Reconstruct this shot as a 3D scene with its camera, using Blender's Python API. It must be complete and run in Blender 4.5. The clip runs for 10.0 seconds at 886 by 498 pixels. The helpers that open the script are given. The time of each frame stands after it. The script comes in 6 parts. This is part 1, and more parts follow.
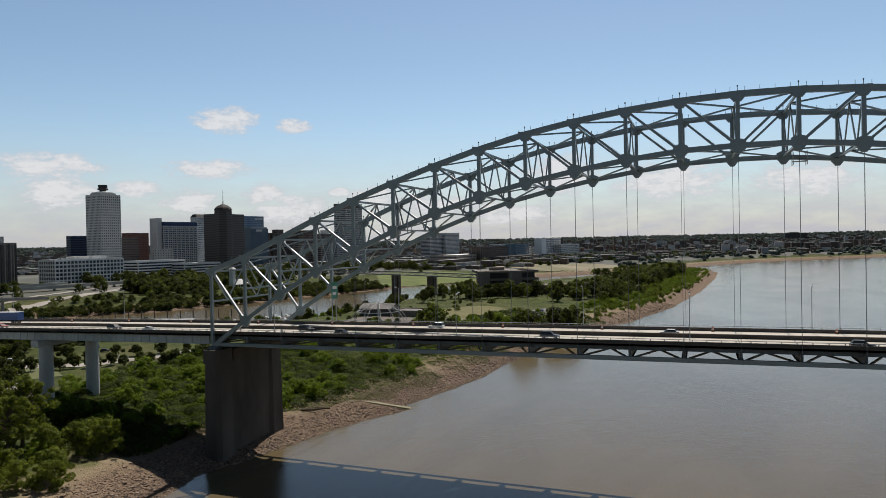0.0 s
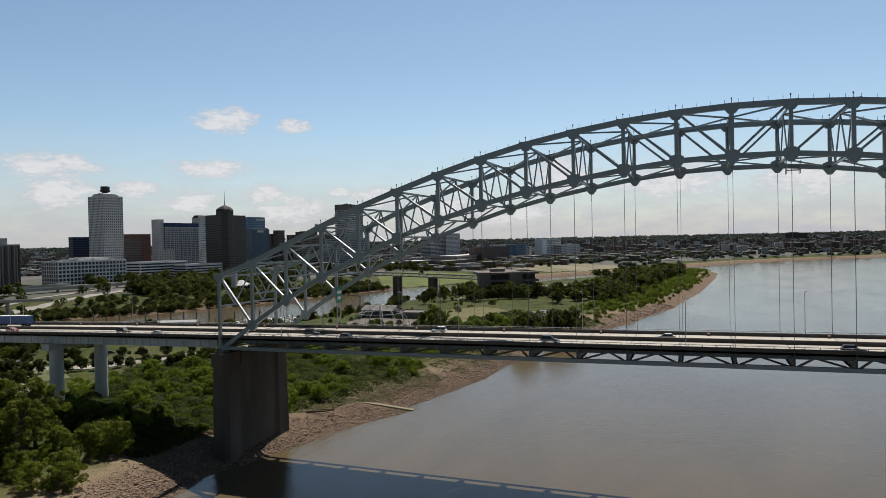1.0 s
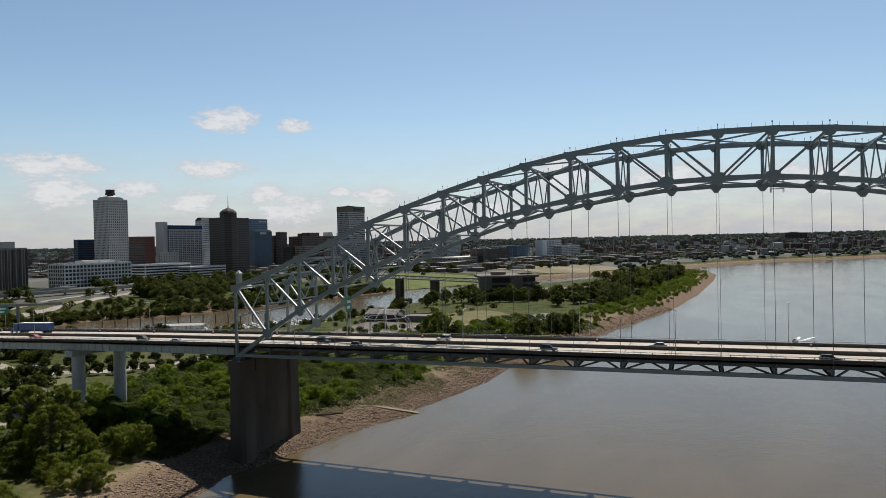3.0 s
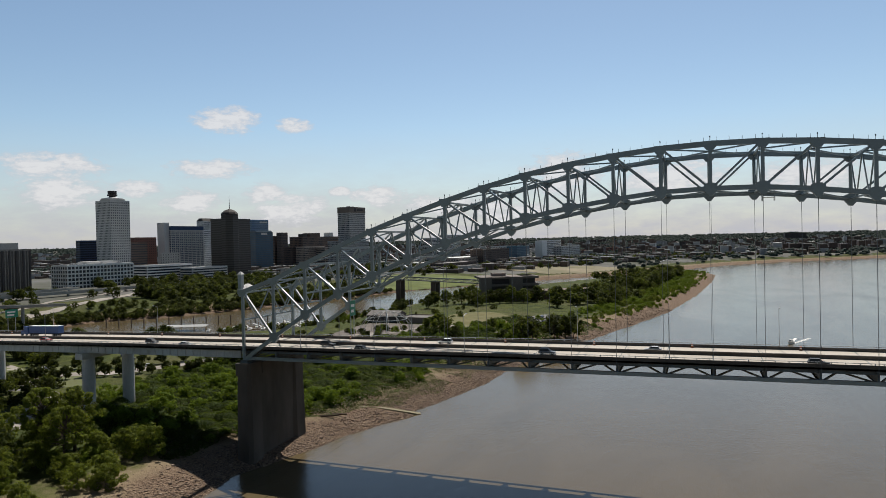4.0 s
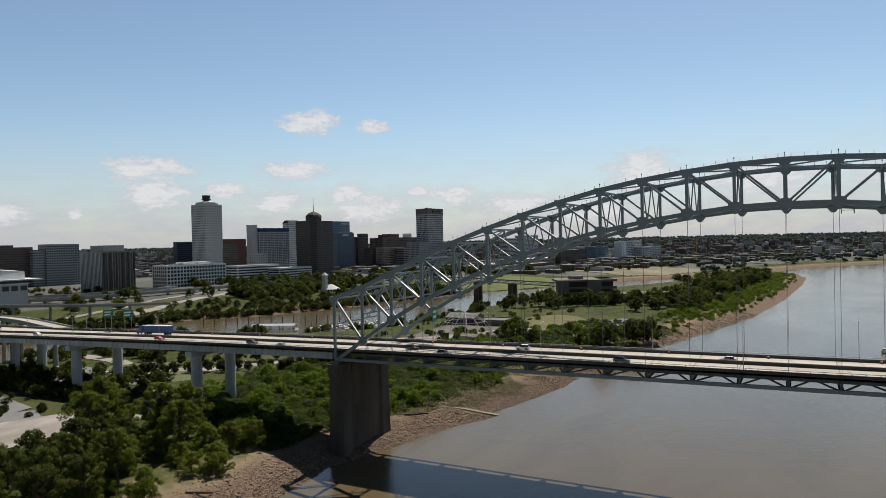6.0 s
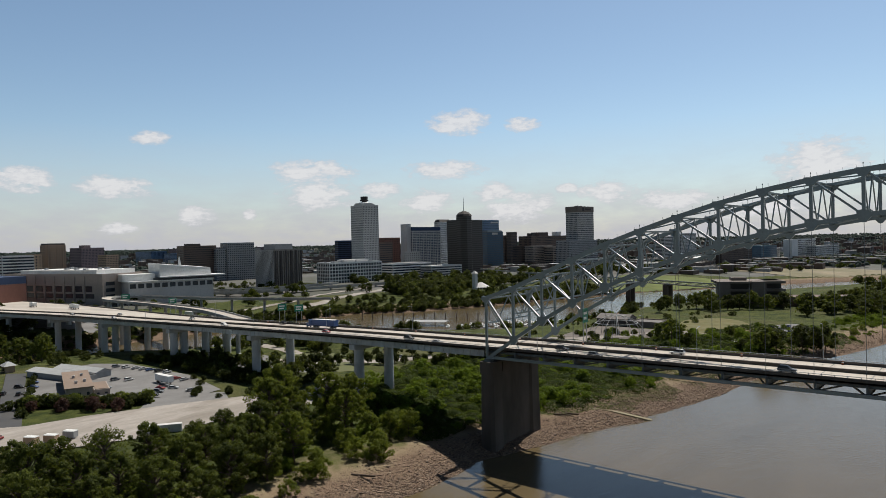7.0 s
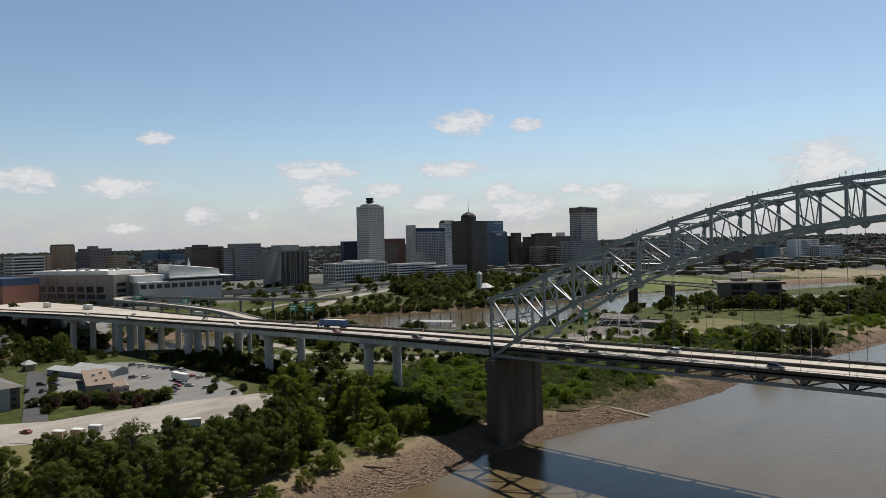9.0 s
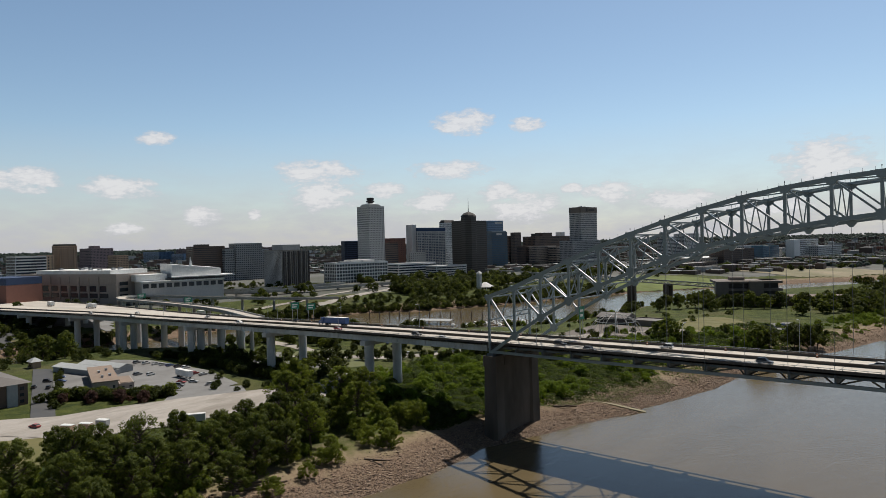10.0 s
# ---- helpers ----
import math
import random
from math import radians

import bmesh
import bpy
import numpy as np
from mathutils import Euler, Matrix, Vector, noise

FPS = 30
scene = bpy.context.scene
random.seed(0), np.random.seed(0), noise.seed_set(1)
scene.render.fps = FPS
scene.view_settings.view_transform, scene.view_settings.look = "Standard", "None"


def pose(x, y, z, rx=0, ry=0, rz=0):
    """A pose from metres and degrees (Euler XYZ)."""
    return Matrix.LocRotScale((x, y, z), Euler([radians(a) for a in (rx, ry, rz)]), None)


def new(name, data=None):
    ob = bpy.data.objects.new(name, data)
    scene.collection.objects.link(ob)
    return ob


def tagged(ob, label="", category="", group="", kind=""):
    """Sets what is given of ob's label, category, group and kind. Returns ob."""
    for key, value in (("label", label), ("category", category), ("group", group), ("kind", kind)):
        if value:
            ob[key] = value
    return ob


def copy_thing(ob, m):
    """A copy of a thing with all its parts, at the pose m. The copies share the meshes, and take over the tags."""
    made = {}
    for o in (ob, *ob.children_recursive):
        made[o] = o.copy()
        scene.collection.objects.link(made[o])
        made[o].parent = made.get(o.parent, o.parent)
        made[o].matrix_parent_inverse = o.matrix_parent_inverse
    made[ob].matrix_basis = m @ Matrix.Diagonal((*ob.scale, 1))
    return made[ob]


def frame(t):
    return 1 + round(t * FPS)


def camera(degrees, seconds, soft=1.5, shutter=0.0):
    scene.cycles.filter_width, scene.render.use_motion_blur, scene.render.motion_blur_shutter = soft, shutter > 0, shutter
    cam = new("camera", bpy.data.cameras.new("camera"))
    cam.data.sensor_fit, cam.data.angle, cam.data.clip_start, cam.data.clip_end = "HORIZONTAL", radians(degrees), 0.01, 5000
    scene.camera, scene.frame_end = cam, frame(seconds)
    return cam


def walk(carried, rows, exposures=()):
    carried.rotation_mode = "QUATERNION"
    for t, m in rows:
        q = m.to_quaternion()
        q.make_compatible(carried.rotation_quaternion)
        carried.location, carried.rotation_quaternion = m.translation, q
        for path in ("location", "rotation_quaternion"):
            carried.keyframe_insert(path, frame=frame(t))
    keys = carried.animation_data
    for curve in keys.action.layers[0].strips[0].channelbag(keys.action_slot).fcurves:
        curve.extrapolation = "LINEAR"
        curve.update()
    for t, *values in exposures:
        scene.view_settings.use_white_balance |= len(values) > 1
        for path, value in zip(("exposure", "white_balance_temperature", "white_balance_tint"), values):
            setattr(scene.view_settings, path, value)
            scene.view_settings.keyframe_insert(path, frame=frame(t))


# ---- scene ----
# World: x runs along the bridge towards the river, y away over the bridge to the south, z up from the water.
cam = camera(66.7, 10.0, soft=0.8)
ROWS = [
    (0, 129.33, -154.46, 61.03, 20.88, -0.61, 1.16),
    (0.5, 129.81, -156.53, 61.87, 20.89, -0.62, 1.19),
    (1, 130.36, -158.81, 62.78, 20.91, -0.62, 1.20),
    (1.5, 130.96, -161.25, 63.73, 20.93, -0.63, 1.22),
    (2, 131.63, -163.82, 64.72, 20.95, -0.63, 1.23),
    (2.5, 132.34, -166.48, 65.73, 20.96, -0.63, 1.25),
    (3, 133.10, -169.20, 66.77, 20.96, -0.65, 1.27),
    (3.5, 133.91, -171.95, 67.80, 20.96, -0.67, 1.27),
    (4, 134.76, -174.72, 68.82, 20.96, -0.69, 1.29),
    (4.5, 135.67, -177.48, 69.81, 20.97, -0.69, 1.29),
    (5, 136.64, -180.22, 70.77, 20.97, -0.69, 1.30),
    (5.5, 137.67, -182.90, 71.67, 20.97, -0.70, 1.31),
    (5.6, 137.88, -183.43, 71.84, 20.99, -0.68, 1.31),
    (5.7, 138.10, -183.96, 72.01, 21.37, -0.66, 1.31),
    (5.8, 138.32, -184.48, 72.17, 23.24, -0.65, 1.31),
    (5.9, 138.55, -185.01, 72.34, 25.37, -0.62, 1.31),
    (6, 138.77, -185.52, 72.51, 27.49, -0.61, 1.31),
    (6.1, 139.00, -186.04, 72.66, 29.47, -0.60, 1.31),
    (6.2, 139.24, -186.56, 72.81, 31.34, -0.58, 1.31),
    (6.4, 139.71, -187.58, 73.11, 34.78, -0.57, 1.31),
    (6.6, 140.21, -188.58, 73.39, 37.51, -0.54, 1.31),
    (6.8, 140.70, -189.58, 73.65, 39.23, -0.53, 1.31),
    (7, 141.23, -190.56, 73.89, 40.09, -0.51, 1.31),
    (7.3, 142.05, -192.00, 74.23, 40.38, -0.49, 1.30),
    (7.5, 142.62, -192.95, 74.42, 40.39, -0.47, 1.31),
    (8, 144.14, -195.26, 74.82, 40.41, -0.48, 1.32),
    (8.5, 145.80, -197.48, 75.06, 40.43, -0.48, 1.32),
    (9, 147.61, -199.62, 75.13, 40.45, -0.49, 1.34),
    (9.5, 149.63, -201.68, 75.02, 40.47, -0.50, 1.34),
    (10, 151.85, -203.66, 74.70, 40.49, -0.50, 1.35),
]
walk(cam, [(t, pose(x, y, z, 90 + pitch, roll, yaw)) for t, x, y, z, yaw, pitch, roll in ROWS])

# ---- world, sun, exposure ----
SUN_DIR = Vector((-0.07, 0.58, 1.0)).normalized()
sun_data = bpy.data.lights.new("sun", "SUN")
sun_data.energy, sun_data.angle, sun_data.color = 5.0, radians(0.53), (1.0, 0.95, 0.87)
sun = new("sun", sun_data)
sun.rotation_mode = "QUATERNION"
sun.rotation_quaternion = SUN_DIR.to_track_quat("Z", "Y")
scene.view_settings.exposure = 0.0


class Nodes:
    """A small helper to write node trees in lines."""

    def __init__(self, tree):
        self.tree = tree
        tree.nodes.clear()

    def add(self, kind, **values):
        node = self.tree.nodes.new(kind)
        for key, value in values.items():
            setattr(node, key, value)
        return node

    def link(self, a, b):
        self.tree.links.new(a, b)

    def put(self, socket, value):
        if isinstance(value, (int, float, tuple, list)):
            socket.default_value = value
        else:
            self.link(value, socket)

    def math(self, op, a, b=0.0, c=0.0, clamp=False):
        n = self.add("ShaderNodeMath", operation=op, use_clamp=clamp)
        for s, v in zip(n.inputs, (a, b, c)):
            self.put(s, v)
        return n.outputs[0]

    def mix(self, fac, a, b, blend="MIX"):
        n = self.add("ShaderNodeMix", data_type="RGBA", blend_type=blend)
        self.put(n.inputs["Factor"], fac)
        self.put(n.inputs[6], a if not isinstance(a, tuple) else (*a[:3], 1))
        self.put(n.inputs[7], b if not isinstance(b, tuple) else (*b[:3], 1))
        return n.outputs[2]

    def ramp(self, value, stops):
        n = self.add("ShaderNodeValToRGB")
        el = n.color_ramp.elements
        while len(el) < len(stops):
            el.new(0.5)
        for e, (p, c) in zip(el, stops):
            e.position = p
            e.color = (c, c, c, 1) if isinstance(c, (int, float)) else (*c, 1)
        self.put(n.inputs[0], value)
        return n.outputs[0]

    def noise(self, vector, scale, detail=4.0, rough=0.55, dist=0.0):
        n = self.add("ShaderNodeTexNoise")
        self.put(n.inputs["Vector"], vector)
        n.inputs["Scale"].default_value = scale
        n.inputs["Detail"].default_value = detail
        n.inputs["Roughness"].default_value = rough
        n.inputs["Distortion"].default_value = dist
        return n.outputs[0]


# clouds: azimuth to the left of +y, height over the horizon, half width, half height (degrees), softness
CLOUDS = [
    (38.5, 10.8, 2.6, 1.0), (33.2, 10.5, 1.5, 0.6), (51.0, 6.9, 3.6, 0.9), (39.8, 6.9, 3.4, 0.7),
    (50.5, 5.0, 3.2, 1.2), (45.2, 5.3, 2.0, 0.6), (41.5, 4.3, 2.2, 0.9), (35.6, 4.9, 1.7, 0.9),
    (33.5, 3.6, 3.2, 1.1), (29.6, 5.1, 0.9, 0.4), (26.2, 4.7, 2.4, 0.9), (21.0, 3.7, 3.0, 0.9),
    (10.8, 6.1, 3.2, 1.7), (2.0, 5.3, 4.5, 1.4), (-7.5, 5.0, 4.0, 1.2), (15.0, 3.0, 3.5, 0.9),
    (72.5, 6.0, 2.6, 0.9), (66.0, 5.6, 2.9, 0.8), (60.0, 3.3, 1.6, 0.7), (63.4, 9.4, 1.5, 0.5),
    (66.0, 2.4, 1.6, 0.5), (56.0, 3.4, 0.6, 0.4), (90.0, 6.0, 5.0, 1.5), (-30.0, 7.0, 6.0, 2.0),
]


def build_world():
    world = bpy.data.worlds.new("sky")
    scene.world = world
    world.use_nodes = True
    n = Nodes(world.node_tree)
    sky = n.add("ShaderNodeTexSky", sky_type="NISHITA")
    sky.sun_disc = False
    sky.sun_elevation = math.asin(SUN_DIR.z)
    sky.sun_rotation = math.atan2(SUN_DIR.x, SUN_DIR.y)
    sky.altitude, sky.air_density, sky.dust_density, sky.ozone_density = 100, 1.0, 0.6, 1.4
    coord = n.add("ShaderNodeTexCoord").outputs["Generated"]
    sep = n.add("ShaderNodeSeparateXYZ")
    n.link(coord, sep.inputs[0])
    az = n.math("MULTIPLY", n.math("ARCTAN2", n.math("MULTIPLY", sep.outputs[0], -1.0), sep.outputs[1]), 180 / math.pi)
    el = n.math("MULTIPLY", n.math("ARCSINE", sep.outputs[2]), 180 / math.pi)
    vec = n.add("ShaderNodeCombineXYZ")
    n.put(vec.inputs[0], az)
    n.put(vec.inputs[1], n.math("MULTIPLY", el, 2.2))
    lump = n.noise(vec.outputs[0], 0.5, 6.0, 0.55)
    lump2 = n.noise(vec.outputs[0], 1.7, 5.0, 0.6)
    total = None
    for a, e, w, h in CLOUDS:
        dx = n.math("DIVIDE", n.math("SUBTRACT", az, a), w * 1.1)
        dy = n.math("DIVIDE", n.math("SUBTRACT", el, e - 0.75), h * 1.25)
        r = n.math("ADD", n.math("MULTIPLY", dx, dx), n.math("MULTIPLY", dy, dy))
        v = n.math("SUBTRACT", 1.0, r)
        total = v if total is None else n.math("MAXIMUM", total, v)
    rough_edge = n.math("MULTIPLY_ADD", n.math("MULTIPLY_ADD", lump2, 0.42, lump), 2.6, -1.85)
    shaped = n.math("ADD", n.math("MAXIMUM", total, -2.0), rough_edge)
    puffs = n.math("MULTIPLY", n.ramp(shaped, [(0.05, 0.0), (0.75, 1.0)]), 0.88)
    # a low bank of thin cloud and haze along the horizon
    flat = n.add("ShaderNodeCombineXYZ")
    n.put(flat.inputs[0], n.math("MULTIPLY", az, 0.35))
    n.put(flat.inputs[1], el)
    bank = n.noise(flat.outputs[0], 0.8, 6.0, 0.6)
    low = n.ramp(n.math("DIVIDE", el, 12.0), [(0.0, 1.0), (0.2, 0.78), (0.42, 0.36), (0.8, 0.0)])
    bankf = n.math("MULTIPLY", low, n.ramp(bank, [(0.25, 0.55), (0.6, 0.97)]))
    # clear air is brighter towards the horizon than overhead
    tinted = n.mix(1.0, sky.outputs[0], n.ramp(n.math("DIVIDE", el, 90.0), [(0.0, (1.34, 1.39, 1.38)), (0.28, (1.20, 1.25, 1.21)), (0.42, (0.30, 0.31, 0.325)), (1.0, (0.10, 0.11, 0.125))]), "MULTIPLY")
    # haze scatters forwards: bright round the sun's side, clear and deep opposite
    facing = n.add("ShaderNodeVectorMath", operation="DOT_PRODUCT")
    n.link(coord, facing.inputs[0])
    facing.inputs[1].default_value = (SUN_DIR.x / 0.46, SUN_DIR.y / 0.46, 0.0)
    ahead = n.ramp(n.math("MULTIPLY_ADD", facing.outputs["Value"], 0.5, 0.5), [(0.28, 0.0), (0.6, 1.0)])
    bankf = n.math("MULTIPLY", bankf, n.math("MULTIPLY_ADD", ahead, 0.8, 0.2))
    tinted = n.mix(1.0, tinted, n.mix(ahead, (0.60, 0.61, 0.63), (1.0, 1.0, 1.0)), "MULTIPLY")
    hazed = n.mix(bankf, tinted, (6.0, 6.1, 6.75))
    under = n.ramp(n.math("MULTIPLY_ADD", lump2, 0.4, n.math("MULTIPLY", shaped, 0.45)), [(0.3, (6.9, 7.0, 7.5)), (0.66, (9.2, 9.15, 9.25))])
    clouded = n.mix(puffs, hazed, under)
    back = n.add("ShaderNodeBackground")
    n.put(back.inputs[0], clouded)
    back.inputs[1].default_value = 0.082
    out = n.add("ShaderNodeOutputWorld")
    n.link(back.outputs[0], out.inputs[0])


build_world()


# ---- materials ----
def material(name, colour, rough=0.7, metal=0.0, second=None, scale=1.0, fine=8.0, bump=0.1, amount=0.5, per_object=0.0, spec=0.5, stretch=None, dist=0.0):
    """A surface with two scales of variation: broad stains towards a second colour, and fine grain with relief."""
    m = bpy.data.materials.new(name)
    m.use_nodes = True
    n = Nodes(m.node_tree)
    bsdf = n.add("ShaderNodeBsdfPrincipled")
    out = n.add("ShaderNodeOutputMaterial")
    n.link(bsdf.outputs[0], out.inputs[0])
    coord = n.add("ShaderNodeTexCoord").outputs["Object"] if per_object == 0 else n.add("ShaderNodeNewGeometry").outputs["Position"]
    if stretch:
        mp = n.add("ShaderNodeMapping")
        n.link(coord, mp.inputs[0])
        mp.inputs["Scale"].default_value = stretch
        coord = mp.outputs[0]
    second = second or tuple(c * 0.65 for c in colour)
    broad = n.ramp(n.noise(coord, scale, 5.0, 0.6, dist), [(0.35, 0.0), (0.68, 1.0)])
    grain = n.noise(coord, scale * fine, 4.0, 0.6)
    col = n.mix(n.math("MULTIPLY", broad, amount), colour, second)
    col = n.mix(0.35, col, n.ramp(grain, [(0.25, 0.55), (0.75, 1.25)]), "MULTIPLY")
    if per_object:
        info = n.add("ShaderNodeObjectInfo").outputs["Random"]
        col = n.mix(per_object, col, n.ramp(info, [(0.0, 0.5), (1.0, 1.5)]), "MULTIPLY")
    n.put(bsdf.inputs["Base Color"], col)
    n.put(bsdf.inputs["Roughness"], n.math("MULTIPLY_ADD", grain, 0.25, max(0.02, rough - 0.12)))
    bsdf.inputs["Metallic"].default_value = metal
    bsdf.inputs["Specular IOR Level"].default_value = spec
    if bump:
        b = n.add("ShaderNodeBump")
        b.inputs["Strength"].default_value = bump
        b.inputs["Distance"].default_value = 0.5 / (scale * fine)
        n.put(b.inputs["Height"], grain)
        n.link(b.outputs[0], bsdf.inputs["Normal"])
    return m


def leaf_material(name, dark, light, through_colour, thin=0.35):
    m = bpy.data.materials.new(name)
    m.use_nodes = True
    n = Nodes(m.node_tree)
    geo = n.add("ShaderNodeNewGeometry")
    rnd = geo.outputs["Random Per Island"]
    broad = n.noise(geo.outputs["Position"], 0.16, 3.0)
    tree = n.math("MULTIPLY_ADD", n.add("ShaderNodeObjectInfo").outputs["Random"], 0.36, -0.5)
    f = n.math("MULTIPLY_ADD", broad, 0.9, n.math("MULTIPLY_ADD", rnd, 0.7, tree), clamp=True)
    col = n.mix(f, dark, light)
    bs = n.add("ShaderNodeBsdfPrincipled")
    n.put(bs.inputs["Base Color"], col)
    bs.inputs["Roughness"].default_value = 0.7
    bs.inputs["Specular IOR Level"].default_value = 0.12
    tr = n.add("ShaderNodeBsdfTranslucent")
    n.put(tr.inputs[0], n.mix(f, tuple(c * 0.6 for c in through_colour), through_colour))
    mx = n.add("ShaderNodeMixShader")
    mx.inputs[0].default_value = thin
    n.link(bs.outputs[0], mx.inputs[1])
    n.link(tr.outputs[0], mx.inputs[2])
    out = n.add("ShaderNodeOutputMaterial")
    n.link(mx.outputs[0], out.inputs[0])
    return m


STEEL = material("painted_steel", (0.19, 0.245, 0.265), 0.32, 0.0, (0.13, 0.165, 0.18), 0.25, 10, 0.05, 0.6, spec=1.0)
# near-white metal standing in for sun glints on the diagonals
GLINT = material("bright_cover_plate", (0.82, 0.83, 0.84), 0.55, 0.65, (0.68, 0.69, 0.70), 0.4, 10, 0.02, 0.5)
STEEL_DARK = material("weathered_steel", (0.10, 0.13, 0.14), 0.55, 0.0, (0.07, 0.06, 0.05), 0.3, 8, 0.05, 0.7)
CABLE = material("cable_steel", (0.16, 0.17, 0.18), 0.45, 0.6, None, 1.0, 8, 0.0)
PARAPET = material("rust_stained_parapet", (0.10, 0.088, 0.078), 0.85, 0.0, (0.055, 0.045, 0.038), 0.3, 10, 0.1, 0.8)
CONCRETE = material("concrete", (0.36, 0.36, 0.34), 0.85, 0.0, (0.22, 0.21, 0.19), 0.12, 14, 0.12, 0.8, dist=0.5)
COLUMN = material("column_concrete", (0.50, 0.50, 0.49), 0.8, 0.0, (0.36, 0.36, 0.34), 0.15, 14, 0.1, 0.7, stretch=(1, 1, 0.25))
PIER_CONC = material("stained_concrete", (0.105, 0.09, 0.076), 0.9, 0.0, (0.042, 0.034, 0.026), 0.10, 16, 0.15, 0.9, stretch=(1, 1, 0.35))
DECK = material("worn_concrete_deck", (0.52, 0.47, 0.41), 0.9, 0.0, (0.33, 0.295, 0.255), 0.05, 20, 0.05, 0.8, stretch=(0.25, 1.6, 1))
GIRDER = material("viaduct_girder_paint", (0.46, 0.50, 0.51), 0.6, 0.0, (0.27, 0.26, 0.24), 0.12, 12, 0.05, 0.7, stretch=(1, 1, 0.4))
ASPHALT = material("asphalt", (0.055, 0.055, 0.058), 0.9, 0.0, (0.09, 0.088, 0.085), 0.08, 40, 0.1, 0.7)
PALE_ROAD = material("pale_dusty_road", (0.37, 0.335, 0.30), 0.95, 0.0, (0.21, 0.185, 0.155), 0.09, 16, 0.15, 0.9, stretch=(1.0, 0.35, 1.0), dist=0.8)
LOT = material("faded_asphalt_lot", (0.21, 0.205, 0.20), 0.95, 0.0, (0.13, 0.125, 0.12), 0.08, 25, 0.1, 0.8)
BARK = material("bark", (0.10, 0.075, 0.055), 0.95, 0.0, None, 1.2, 8, 0.4)
WOOD = material("weathered_wood", (0.20, 0.16, 0.12), 0.9, 0.0, None, 0.5, 12, 0.2)
GLASS = material("dark_window_glass", (0.02, 0.026, 0.034), 0.2, 0.0, (0.04, 0.05, 0.065), 0.05, 6, 0.0, 0.8, spec=0.4)
AUTO_GLASS = material("car_glass", (0.02, 0.024, 0.028), 0.4, 0.0, None, 0.5, 6, 0.0, spec=0.3)
WHITE = material("white_paint", (0.78, 0.78, 0.76), 0.5, 0.0, (0.62, 0.61, 0.58), 0.2, 10, 0.03)
LINE = material("road_line_paint", (0.7, 0.69, 0.64), 0.7, 0.0, (0.5, 0.49, 0.45), 0.5, 10, 0.0)
BLACK = material("black_rubber", (0.02, 0.02, 0.02), 0.8, 0.0, None, 2.0, 8, 0.05)
LEAF = leaf_material("leaves", (0.020, 0.032, 0.006), (0.140, 0.165, 0.028), (0.32, 0.38, 0.04), 0.42)
LEAF_MID = leaf_material("bank_leaves", (0.012, 0.021, 0.005), (0.092, 0.108, 0.022), (0.21, 0.25, 0.03), 0.36)
LEAF_DARK = leaf_material("dark_leaves", (0.013, 0.022, 0.005), (0.048, 0.058, 0.013), (0.12, 0.14, 0.02))
LEAF_PLUM = leaf_material("plum_leaves", (0.030, 0.018, 0.015), (0.085, 0.050, 0.042), (0.16, 0.08, 0.05))
# distant haze is mixed into this leaf colour: paler and bluer green
LEAF_HAZED = leaf_material("distant_woods_leaves", (0.032, 0.048, 0.040), (0.064, 0.086, 0.070), (0.06, 0.08, 0.06))
LEAF_UNDER = leaf_material("undergrowth_leaves", (0.014, 0.027, 0.004), (0.080, 0.110, 0.015), (0.16, 0.22, 0.02), 0.3)
LEAF_VINE = leaf_material("vine_leaves", (0.022, 0.042, 0.005), (0.135, 0.185, 0.020), (0.28, 0.38, 0.03), 0.38)


